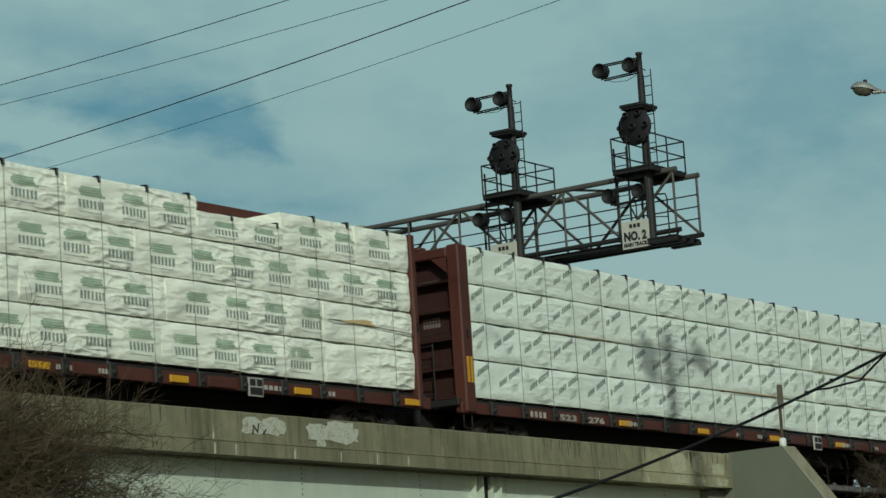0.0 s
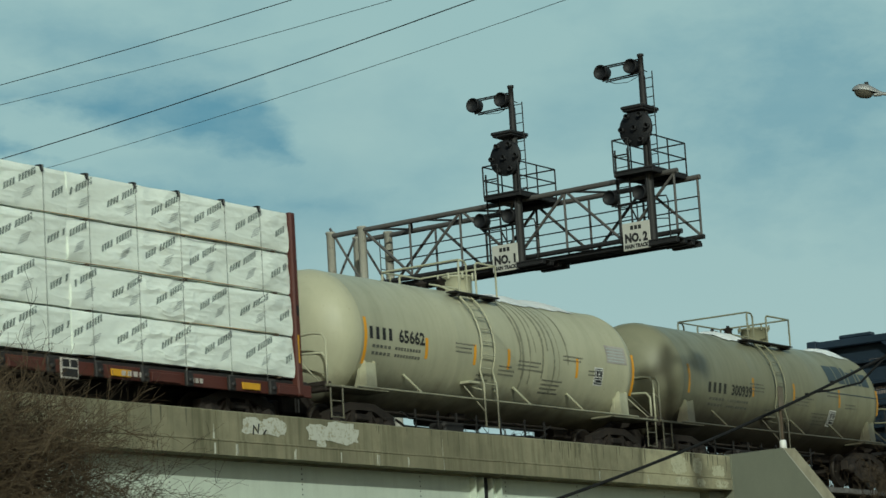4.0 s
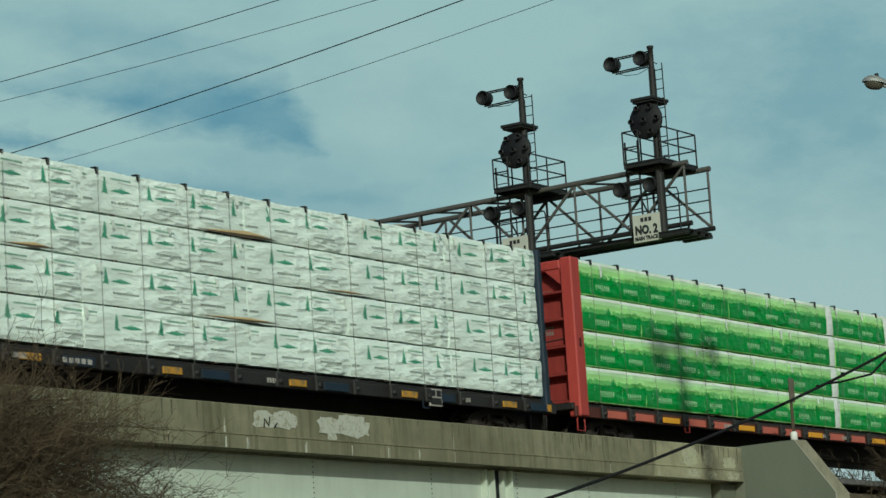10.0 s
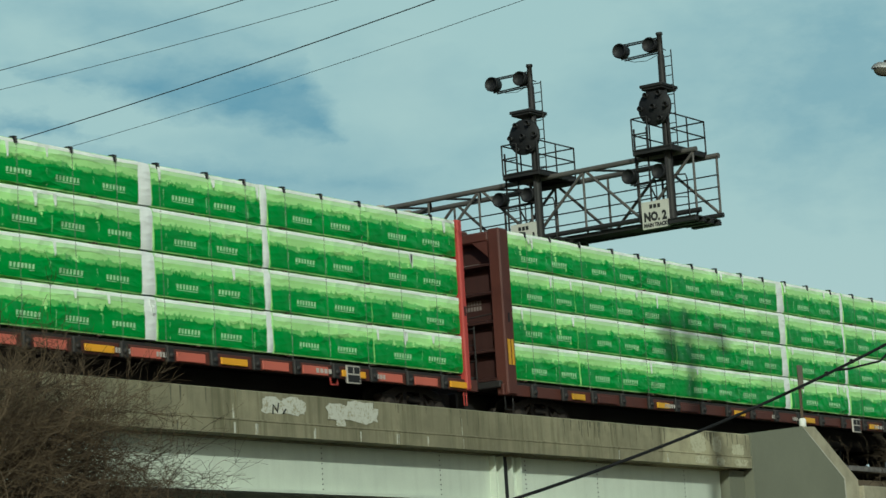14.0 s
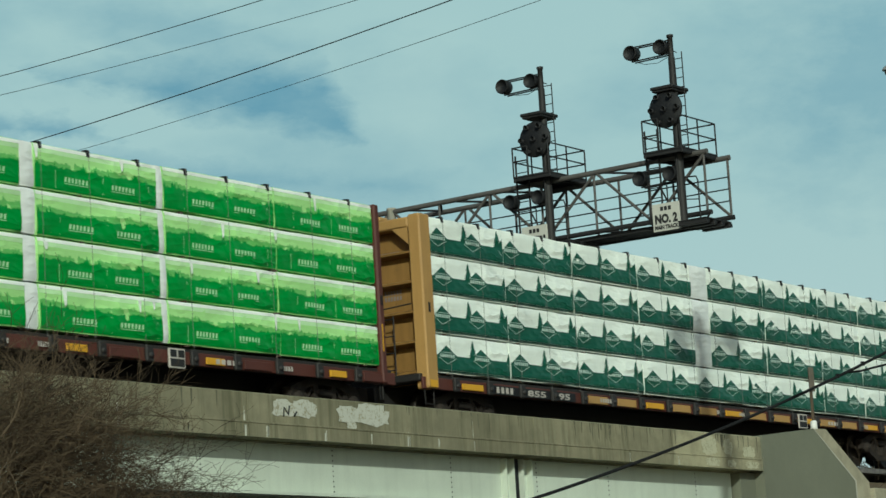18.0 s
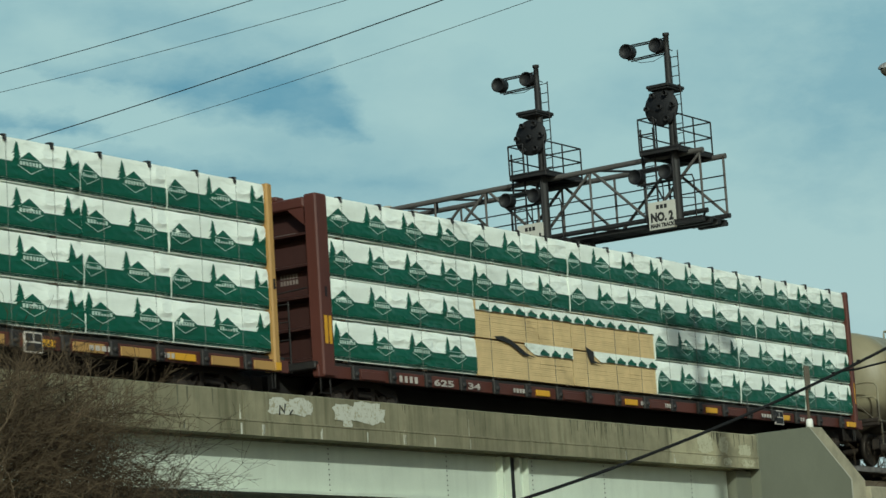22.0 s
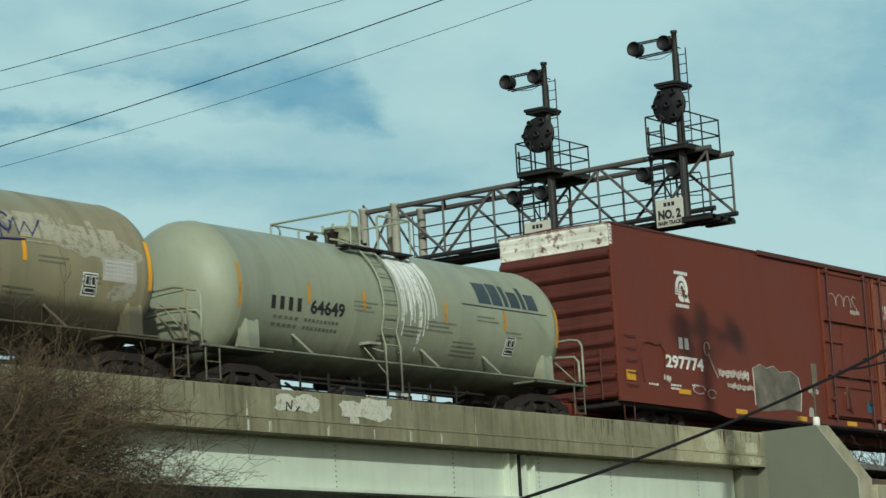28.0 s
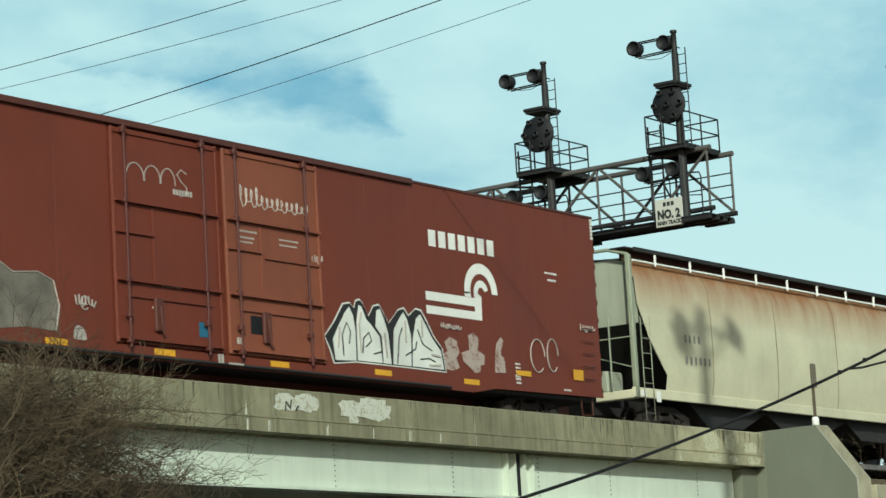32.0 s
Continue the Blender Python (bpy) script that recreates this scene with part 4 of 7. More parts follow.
def print_lime(s, length, h, seed, shift):
    y = surface(seed, 0.004)
    top = surface(seed, 0.007)
    def trees(x):
        g = x - shift
        clump = max(0.0, noise.noise((g * 1.7, seed, 9)) + 0.35)
        return h * (0.50 + 0.06 * noise.noise((g * 1.2, seed, 0)) + 0.28 * clump * abs(noise.noise((g * 20, seed, 3))) + 0.26 * (0.25 + clump) * abs(noise.noise((g * 47, seed, 7))))
    def back(x):
        g = x - shift + 40
        return h * (0.60 + 0.05 * noise.noise((g * 0.9, seed, 0)) + 0.16 * abs(noise.noise((g * 13, seed, 3))) + 0.08 * abs(noise.noise((g * 33, seed, 7))))

    band(s, 0.01, length - 0.01, h * 0.3, back, surface(seed, 0.002), 3, 0.03)
    band(s, 0.01, length - 0.01, h * 0.80, lambda x: h * 0.895, surface(seed, 0.002), 4, 0.2)
    band(s, 0.01, length - 0.01, 0.02, trees, y, 0, 0.02)
    band(s, 0.0, length, h * 0.90, lambda x: h * (0.985 + 0.0 * x), y, 2, 0.2)
    x = shift
    while x < length:
        a, b = max(x + 0.28, 0.03), min(x + 0.92, length - 0.03)
        if b - a > 0.3:
            letter_bars(s, 7, a, b, h * 0.23, h * 0.34, top, 1, 0.55, 0.012)
            letter_bars(s, 1, a, b, h * 0.19, h * 0.205, top, 1, 0.95)
        if 0.03 < x + 0.05 < length - 0.03:
            letter_bars(s, 1, x + 0.05, x + 0.065, 0.05, h * 0.45, top, 1)
        x += 1.22


def print_alp(s, length, h, seed, shift):
    rule = [surface(seed, d) for d in (0.004, 0.007, 0.010)]
    y, top, over = rule
    def inside(x):
        return min(max(x, 0.015), length - 0.015)
    band(s, 0.01, length - 0.01, h * 0.09, lambda x: h * (0.47 + 0.01 * noise.noise((x, seed, 0))), y, 0, 0.15)
    band(s, 0.01, length - 0.01, 0.02, lambda x: h * 0.085, y, 1, 0.3)
    n = int(length / 0.16)
    for i in range(n):
        letter_bars(s, 1, 0.05 + i * 0.16, 0.05 + i * 0.16 + 0.11, h * 0.035, h * 0.055, top, 4)
    x = shift - 0.5
    while x < length:
        if 0.1 < x + 0.1 < length - 0.14:
            ragged_fir(s, x + 0.10, h * 0.44, h * 0.94, 0.30, top, 0, seed + i_mark(x))
        m = [(inside(x + 0.06), h * 0.46), (inside(x + 0.40), h * 0.73), (inside(x + 0.78), h * 0.46)]
        if m[2][0] - m[0][0] > 0.05:
            s.add([(p, top(p, q), q) for p, q in m], [(0, 1, 2)], 0)
            if inside(x + 0.70) - inside(x + 0.16) > 0.3:
                letter_bars(s, 7, inside(x + 0.16), inside(x + 0.70), h * 0.41, h * 0.50, over, 3, 0.66)
            for p, q in (((inside(x + 0.10), h * 0.40), (inside(x + 0.42), h * 0.23)), ((inside(x + 0.42), h * 0.23), (inside(x + 0.74), h * 0.40))):
                s.add([(p[0], over(*p), p[1]), (q[0], over(*q), q[1]), (q[0], over(*q), q[1] + 0.012), (p[0], over(*p), p[1] + 0.012)], [(0, 1, 2, 3)], 3)
            if inside(x + 0.70) - inside(x + 0.13) > 0.3:
                letter_bars(s, 1, inside(x + 0.13), inside(x + 0.70), h * 0.535, h * 0.548, over, 3, 1.0)
        x += 1.27


PRINTS = {
    "sage": (print_sage, "cream_wrap", ["print_sage", "print_soft", "print_faint"]),
    "diagonal": (print_diagonal, "white_wrap", ["print_grey", "print_faint"]),
    "fir": (print_fir, "loose_wrap", ["print_green", "print_soft", "print_faint", "print_leaf"]),
    "lime": (print_lime, "lime_wrap", ["lime_dark", "lime_pale", "white_wrap", "lime_mid", "lime_veil"]),
    "alp": (print_alp, "white_wrap", ["pine_dark", "pine_deep", "white_wrap", "pine_pale", "print_dim"]),
    "blank": (None, "clear_wrap", []),
    "plain": (None, "cream_wrap", []),
}


def strap_meshes(half=0.005):
    s = Shape()
    s.box(-half, half, -0.014, -0.008, -PILE + FLOOR - 0.1, 0.0)
    s.box(-0.012, 0.012, -0.014, 1.2, 0.006, 0.012)
    cap = Shape()
    cap.add([(-0.03, -0.012, -0.11), (0.03, -0.012, -0.11), (0.04, 0.0, 0.015), (-0.04, 0.0, 0.015), (-0.04, 0.12, 0.022), (0.04, 0.12, 0.022),
             (-0.03, 0.01, -0.11), (0.03, 0.01, -0.11), (0.04, 0.03, 0.0), (-0.04, 0.03, 0.0), (-0.04, 0.12, 0.0), (0.04, 0.12, 0.0)],
            [(0, 1, 2, 3), (3, 2, 5, 4), (7, 6, 9, 8), (8, 9, 10, 11), (0, 3, 9, 6), (1, 7, 8, 2), (3, 4, 10, 9), (2, 8, 11, 5), (4, 5, 11, 10), (0, 6, 7, 1)])
    return s.mesh("strap", [M["strap"]]), cap.mesh("corner_guard", [M["black"]])


STRAP, GUARD = strap_meshes()
THIN_STRAP = strap_meshes(0.0022)[0]


def board_stack(length, height, seed):
    """Bare sawn boards, seen from the side."""
    s, rnd = Shape(), random.Random(seed)
    rows = max(3, int(height / 0.042))
    for k in range(rows):
        z = height * k / rows
        x = 0.0
        while x < length - 0.1:
            w = min(length - x, 2.44)
            y = 0.012 * rnd.random()
            s.box(x + 0.002, x + w - 0.002, y, 1.24, z + 0.0012, z + height / rows - 0.001)
            x += w
    return s.mesh("lumber_package", [M["lumber"]])


def dunnage_mesh():
    s = Shape()
    s.cbox(0, 0.09, NEAR + 0.03, 1.42, 0, 0.029, 0.004)
    return s.mesh("dunnage", [M["dunnage"]])


DUNNAGE = dunnage_mesh()


def lumber_load(along, style, label, tiers, seed, gaps=(), sag=()):
    """Four tiers of wrapped bundles. tiers: the joints along each tier; gaps: plain white sheets between bundles."""
    rnd = random.Random(seed)
    load = ride(thing("lumber_load", label, "lumber load", "lumber loads"), along)
    fn, wrap, inks = PRINTS[style]
    kept = {}
    for k, joints in enumerate(tiers):
        z0 = FLOOR + TIER * (3 - k) + 0.012
        h = TIER - 0.03
        shift = rnd.random() * 1.1
        for a, b in zip(joints, joints[1:]):
            kind = style
            for g0, g1, *only in gaps:
                if abs(a - g0) < 0.02 and abs(b - g1) < 0.02 and (not only or k in only):
                    kind = "plain" if only else "blank"
            low = next((d for s0, s1, d in sag if k == 0 and s0 <= a + 0.01 and b <= s1 + 0.01), 0.0)
            if kind == "boards":
                continue
            length = b - a - 0.006
            key = (round(length, 2), kind, low, k % 2)
            if key not in kept:
                sd = seed * 10 + len(kept)
                fn2, wrap2, inks2 = PRINTS[kind]
                mesh = bundle_mesh(length, h - low, wrap2, sd)
                ink = None
                if fn2:
                    s = Shape()
                    fn2(s, length, h - low, sd, 0.25 + 0.3 * rnd.random())
                    ink = s.mesh("wrap_print", [M[m] for m in inks2])
                kept[key] = mesh, ink
            mesh, ink = kept[key]
            tilt = rnd.uniform(-0.012, 0.012)
            ob = part("lumber_package", mesh, None, load, at=(a + 0.003, NEAR + 0.02 * rnd.random(), z0 + tilt * 0.3))
            if ink:
                tagged(part("wrap_print", ink, None, ob), kind="stuff")
        # the far half, one plain stack of bundles a tier
        s = Shape()
        far = (joints[0], joints[len(joints) // 3], joints[2 * len(joints) // 3], joints[-1])
        for a, b in zip(far, far[1:]):
            if b - a < 0.1:
                continue
            key = (round(b - a, 2), "far")
            if key not in kept:
                kept[key] = bundle_mesh(b - a - 0.02, h, wrap, 1, True), None
            part("lumber_package", kept[key][0], None, load, at=(a + 0.01, 1.45, z0))
        for i in range(9):
            part("dunnage", DUNNAGE, None, load, at=(-HALF + 0.4 + 2.7 * i, 0, z0 - 0.03))
    for i in range(18):
        x = -HALF + 0.62 + 1.24 * i + rnd.uniform(-0.12, 0.12)
        low = next((d for s0, s1, d in sag if s0 <= x <= s1), 0.0)
        st = part("strap", THIN_STRAP if style in ("lime", "alp") else STRAP, None, load, at=(x, NEAR, PILE - low))
        part("corner_guard", GUARD, None, st)
    if style in ("lime", "fir"):
        tape = Shape()
        for k in range(4):
            for _ in range(7):
                x, z = rnd.uniform(-HALF + 0.2, HALF - 0.3), FLOOR + TIER * (k + 0.86 + 0.06 * rnd.random())
                w, h = rnd.uniform(0.07, 0.13), rnd.uniform(0.1, 0.26)
                tape.sheet([(x, z), (x + w, z - 0.01), (x + w * 0.9, z - h), (x + w * 0.5, z - h * 1.2)], NEAR - 0.04)
        tagged(part("tape", tape, "white_wrap", load, "loose white tape ends"), kind="stuff")
    return load


def spread(seed, *joints):
    """Four tiers with the same joints, a little shifted."""
    rnd = random.Random(seed)
    out = []
    for k in range(4):
        out.append([-HALF] + [j + rnd.uniform(-0.04, 0.04) for j in joints] + [HALF])
    return out


# ---- tank cars ----
TANK_R, TANK_Z = 1.41, 2.34


def on_tank(x, z, out=0.006, r=TANK_R):
    return -math.sqrt(max((r + out) ** 2 - (z - TANK_Z) ** 2, 0.01))


def tank_mark(s, x0, x1, z0, z1, slot=0, out=0.006):
    n = max(1, int((z1 - z0) / 0.08))
    v = []
    for k in range(n + 1):
        z = z0 + (z1 - z0) * k / n
        v += [(x0, on_tank(x0, z, out), z), (x1, on_tank(x1, z, out), z)]
    s.add(v, [(2 * k, 2 * k + 1, 2 * k + 3, 2 * k + 2) for k in range(n)], slot)


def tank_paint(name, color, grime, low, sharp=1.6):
    """Tank paint with wear rings, run marks and a lower shell darkened by dirt and painted-in shade."""
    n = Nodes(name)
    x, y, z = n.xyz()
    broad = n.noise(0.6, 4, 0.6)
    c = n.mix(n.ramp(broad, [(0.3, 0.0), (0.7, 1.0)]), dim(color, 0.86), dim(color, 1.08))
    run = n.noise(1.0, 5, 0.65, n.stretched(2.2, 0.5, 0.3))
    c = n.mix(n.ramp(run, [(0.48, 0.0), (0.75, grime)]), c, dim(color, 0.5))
    # dirt, with the belly's shade mixed in, darkens the lower shell
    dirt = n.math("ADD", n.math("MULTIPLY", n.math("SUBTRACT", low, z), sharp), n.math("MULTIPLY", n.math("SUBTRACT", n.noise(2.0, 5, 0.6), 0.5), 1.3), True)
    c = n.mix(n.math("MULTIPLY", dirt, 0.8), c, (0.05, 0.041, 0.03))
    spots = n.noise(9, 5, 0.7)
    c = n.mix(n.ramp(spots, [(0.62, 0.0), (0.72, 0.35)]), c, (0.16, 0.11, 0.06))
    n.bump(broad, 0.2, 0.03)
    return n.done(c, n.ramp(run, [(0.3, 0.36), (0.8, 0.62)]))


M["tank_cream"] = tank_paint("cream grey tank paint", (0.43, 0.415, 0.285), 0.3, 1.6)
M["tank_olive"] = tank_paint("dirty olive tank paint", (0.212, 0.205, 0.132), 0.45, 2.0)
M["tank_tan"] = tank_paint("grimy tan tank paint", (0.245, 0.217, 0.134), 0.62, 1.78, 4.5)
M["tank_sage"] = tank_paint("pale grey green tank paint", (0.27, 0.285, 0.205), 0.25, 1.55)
M["soot_run"] = worn_cover("dark dirt runs on cream paint", (0.20, 0.195, 0.135), (0.34, 0.335, 0.235))
M["scuff"] = worn_cover("pale scuffed tank paint", (0.33, 0.315, 0.24), (0.19, 0.17, 0.105))
M["spill"] = wrap_material("white slurry spill", (0.78, 0.78, 0.74), 0.5)


BOARD_LOW = {"tank_cream": 2.36, "tank_tan": 2.1}          # foot of the notice panel


def tank_car(along, half, paint, label, number, marks_x, stripes, ladder_x, logo=None, spill=(), caps=(), placard_x=4.0, board=None, seed=1, tag_z=2.16, ink="blue_letter", short=(2.2, 2.7), tall=(1.95, 3.05), plate_z=2.01, rail_x=(-2.0, 0.5), manway_x=-0.75, round_dome=False, soot=(), scuff=()):
    rnd = random.Random(seed)
    car = ride(thing("tank_car", label, "tank car", "cars of the freight train"), along)
    shell = Shape()
    prof = []
    ring = half - 0.22
    dish = [(0.78 * math.cos(radians(d)) - 0.22, TANK_R * math.sin(radians(d))) for d in range(0, 91, 9)]
    prof += [(-half - a, r) for a, r in dish]
    for x, proud in ((-ring + 0.05, 0.009), (-ring / 3, 0.003), (ring / 3, 0.003), (ring - 0.05, 0.009)):
        prof += [(x - 0.04, TANK_R), (x - 0.012, TANK_R + proud), (x + 0.012, TANK_R + proud), (x + 0.04, TANK_R)]
    prof += [(half + a, r) for a, r in reversed(dish)]
    shell.turned(prof, 48, "x", (0, 0, TANK_Z))
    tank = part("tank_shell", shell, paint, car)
    for x, is_tall in stripes:
        s = Shape()
        lo, hi = tall if is_tall else short
        tank_mark(s, x - 0.05, x + 0.05, lo, hi)
        part("reflective_stripe", s, "orange" if paint in ("tank_cream", "tank_tan") else "orange_dull", tank, "orange reflective stripe")
    s = Shape()
    rule = lambda a, b: on_tank(a, b)
    x0, x1 = marks_x
    letter_bars(s, 4, x0, x0 + (x1 - x0) * 0.46, tag_z, tag_z + 0.25, rule, 0, 0.5)
    write(s, number, x0 + (x1 - x0) * 0.52, tag_z, 0.26, rule, 0, (x1 - x0) * 0.48)
    tagged(part("stencil", s, "ink" if paint != "tank_olive" else "print_soft_ink", tank, "black stencilled reporting marks"), kind="stuff")
    s = Shape()
    for k in range(2):
        letter_bars(s, 5, x0 + 0.1, x0 + (x1 - x0) * 0.40, tag_z - 0.17 - 0.14 * k, tag_z - 0.11 - 0.14 * k, rule, 0, 0.7)
        letter_bars(s, 9, x0 + (x1 - x0) * 0.46, x1 - 0.12, tag_z - 0.17 - 0.14 * k, tag_z - 0.11 - 0.14 * k, rule, 0, 0.72)
    for x, z, w, rows in ((-0.2, 1.96, 0.7, 3), (0.55, 2.12, 1.1, 3), (2.4, 2.36, 0.9, 2), (1.6, 1.78, 1.0, 4), (3.5, 2.1, 0.7, 2), (-1.9, 2.32, 0.8, 3), (-1.0, 1.72, 0.5, 2)):
        for k in range(rows):
            e = x + w * (0.7 + 0.3 * rnd.random())
            letter_bars(s, int((e - x) / 0.06), x, e, z - 0.085 * k, z - 0.085 * k + 0.036, rule, 0, 0.7)
    tagged(part("small_stencil", s, "faint_ink", tank, "faint small stencil lines"), kind="stuff")
    s = Shape()
    for x0, x1, z0, z1, slot, out in ((-0.19, 0.19, -0.20, 0.20, 0, 0.006), (-0.165, 0.165, -0.175, 0.175, 1, 0.010), (-0.14, -0.015, -0.03, 0.15, 0, 0.014), (0.015, 0.14, -0.03, 0.15, 0, 0.014),
                                      (-0.12, -0.035, -0.01, 0.13, 1, 0.018), (0.035, 0.12, -0.01, 0.13, 1, 0.018), (-0.14, 0.14, -0.15, -0.06, 0, 0.014), (-0.12, 0.12, -0.135, -0.075, 1, 0.018)):
        tank_mark(s, placard_x + x0, placard_x + x1, plate_z + z0, plate_z + z1, slot, out)
    part("label_plate", s, ["white_paint", "ink"], tank, "white and black label plate")
    if board:
        s = Shape()
        tank_mark(s, board - 0.45, board + 0.45, BOARD_LOW[paint], BOARD_LOW[paint] + 0.42, 0)
        for k in range(5):
            letter_bars(s, 8, board - 0.38, board + 0.36, BOARD_LOW[paint] + 0.04 + 0.072 * k, BOARD_LOW[paint] + 0.075 + 0.072 * k, lambda a, b: on_tank(a, b, 0.01), 1, 0.8)
        part("notice", s, ["faded_white", "print_faint"], tank, "white notice panel")
    if logo:
        s = Shape()
        a, b = logo
        w = (b - a) / 6.05
        # plain blocks in the place of six letters: cap, tall, short
        for k, wide, h in ((0.0, 1.15, 0.47), (1.28, 0.95, 0.49), (2.40, 0.38, 0.47), (2.95, 0.92, 0.36), (4.05, 0.36, 0.49), (4.58, 0.95, 0.36)):
            tank_mark(s, a + w * k, a + w * (k + wide), 2.68, 2.68 + h)
        tank_mark(s, a - 0.65, b + 0.1, 2.385 if paint == "tank_olive" else 2.60, 2.41 if paint == "tank_olive" else 2.625)
        tagged(part("logo", s, ink, tank, "large block lettering shapes"), kind="stuff")
    if spill:
        s = Shape()
        a, b = spill
        for k in range(int((b - a) / 0.03)):
            x = a + 0.03 * k + rnd.uniform(-0.02, 0.02)
            lo = TANK_Z + TANK_R * math.sin(radians(rnd.uniform(-35, 45)))
            z1 = TANK_Z + TANK_R * 0.985
            n = 10
            v = []
            for j in range(n + 1):
                ang = math.asin((lo - TANK_Z) / TANK_R) + (1.45 - math.asin((lo - TANK_Z) / TANK_R)) * j / n
                ww = 0.008 + 0.03 * (j / n) ** 2 + 0.006 * rnd.random()
                y, z = -(TANK_R + 0.005) * math.cos(ang), TANK_Z + (TANK_R + 0.005) * math.sin(ang)
                v += [(x - ww, y, z), (x + ww, y, z)]
            s.add(v, [(2 * j, 2 * j + 1, 2 * j + 3, 2 * j + 2) for j in range(n)])
        tagged(part("spill_run", s, "spill", tank, "white slurry spilled down the shell"), kind="stuff")
    if soot:
        a, b = soot
        s = Shape()
        for k in range(9):
            x, wide = a + (b - a) * (k + 0.6 * rnd.random()) / 9, rnd.uniform(0.015, 0.05)
            lo, v = radians(rnd.uniform(-48, 5)), []
            for j in range(15):
                ang = lo + (1.40 - lo) * j / 14
                ww = wide * (0.5 + 0.5 * math.sin(math.pi * (j + 1) / 16)) * rnd.uniform(0.75, 1.2)
                c = x - 0.55 * max(0.0, math.sin(ang)) ** 3 * (k / 12) + 0.02 * math.sin(j * 0.7 + k)
                v += [(c - ww, -(TANK_R + 0.004) * math.cos(ang), TANK_Z + (TANK_R + 0.004) * math.sin(ang)), (c + ww, -(TANK_R + 0.004) * math.cos(ang), TANK_Z + (TANK_R + 0.004) * math.sin(ang))]
            s.add(v, [(2 * j, 2 * j + 1, 2 * j + 3, 2 * j + 2) for j in range(14)])
        tagged(part("soot_runs", s, "soot_run", tank, "dark dirt runs down the shell"), kind="stuff")
    if scuff:
        s = Shape()
        for x0, x1, z0, z1 in scuff:
            n = int((x1 - x0) / 0.07)
            for k in range(n):
                x = x0 + (x1 - x0) * k / n
                f = min(1.0, 4 * (k + 1) / n, 4 * (n - k) / n)
                mid, tall = (z0 + z1) / 2 + 0.25 * noise.noise((x * 1.3, z0, 2)), (z1 - z0) / 2 * f * (0.75 + 0.5 * noise.noise((x * 3, z1, 5)))
                tank_mark(s, x, x + 0.072, max(mid - tall, 1.4), min(mid + tall, 3.3), 0, 0.004)
        tagged(part("scuffed_paint", s, "scuff", tank, "pale scuffed patches"), kind="stuff")
    for a, b in caps:
        s = Shape()
        n, m = 16, 6
        v = []
        for i in range(n + 1):
            x = a + (b - a) * i / n
            for j in range(m + 1):
                ang = radians(58 + 6 * noise.noise((x * 3, 1.0, along)) + (64 + 8 * noise.noise((x * 2, 5.0, along))) * j / m)
                r = TANK_R + 0.02 + 0.10 * math.sin(math.pi * j / m) * min(1.0, 4 * i / n, 4 * (n - i) / n)
                v.append((x, -r * math.cos(ang), TANK_Z + r * math.sin(ang)))
        s.add(v, [(i * (m + 1) + j, (i + 1) * (m + 1) + j, (i + 1) * (m + 1) + j + 1, i * (m + 1) + j + 1) for i in range(n) for j in range(m)], 0, True)
        part("spill_crust", s, "spill", tank, "white slurry crust on the tank top")
    # underframe, stub sills, running rail
    for way in (-1, 1):
        s = Shape()
        lo, hi = sorted((way * (half - 1.9), way * (half + 0.95)))
        s.cbox(lo, hi, -0.28, 0.28, 0.72, 1.2, 0.03)
        lo, hi = sorted((way * (half + 0.75), way * (half + 0.95)))
        s.cbox(lo, hi, -1.35, 1.35, 1.05, 1.25, 0.02)
        part("stub_sill", s, "truck", car)
    for way in (-1, 1):
        lo, hi = sorted((way * (half - 1.1), way * (half + 0.95)))
        s = Shape()
        s.cbox(lo, hi, -1.42, -0.8, 1.13, 1.175, 0.01)
        part("end_platform", s, paint, car)
        s = Shape()
        s.cbox(lo, hi, 0.8, 1.42, 1.13, 1.175, 0.01)
        part("end_platform", s, paint, car)
        c = way * (half - 0.55)
        s = Shape()
        s.prism([(c - 0.16, 1.17), (c + 0.16, 1.17), (c + 0.16, 1.42), (c + 0.04, 1.84), (c - 0.16, 1.84)], -1.20, -1.16)
        for k in (-0.17, 0.15):
            s.add([(c + k, -1.40, 1.17), (c + k, -1.05, 1.17), (c + k + 0.08, -1.22, 1.80), (c + k + 0.08, -1.33, 1.74), (c + k + 0.02, -1.40, 1.17), (c + k + 0.02, -1.05, 1.17), (c + k + 0.10, -1.22, 1.80), (c + k + 0.10, -1.33, 1.74)],
                  [(0, 1, 2, 3), (7, 6, 5, 4), (0, 3, 7, 4), (3, 2, 6, 7), (2, 1, 5, 6)])
        s.add([(c - 0.15, -1.40, 1.18), (c + 0.17, -1.40, 1.18), (c + 0.24, -1.325, 1.72), (c - 0.08, -1.325, 1.72), (c - 0.15, -1.385, 1.18), (c + 0.17, -1.385, 1.18), (c + 0.24, -1.31, 1.72), (c - 0.08, -1.31, 1.72)],
              [(0, 1, 2, 3), (7, 6, 5, 4), (0, 3, 7, 4), (1, 5, 6, 2), (3, 2, 6, 7)])
        part("saddle_bracket", s, paint, car)
        s = Shape()
        s.prism([(c - 0.4, 1.24), (c + 0.4, 1.24), (c + 0.22, 1.55), (c - 0.22, 1.55)], 0.95, 1.15)
        part("saddle_bracket", s, paint, car)
        s = Shape()
        e = way * (half + 0.93)
        s.tube([(e - way * 0.02, -1.36, 1.17), (e - way * 0.02, -1.36, 2.06), (e - way * 0.02, -1.28, 2.18), (e - way * 0.02, -1.05, 2.22), (e - way * 0.02, -0.5, 2.20)], 0.024, 6)
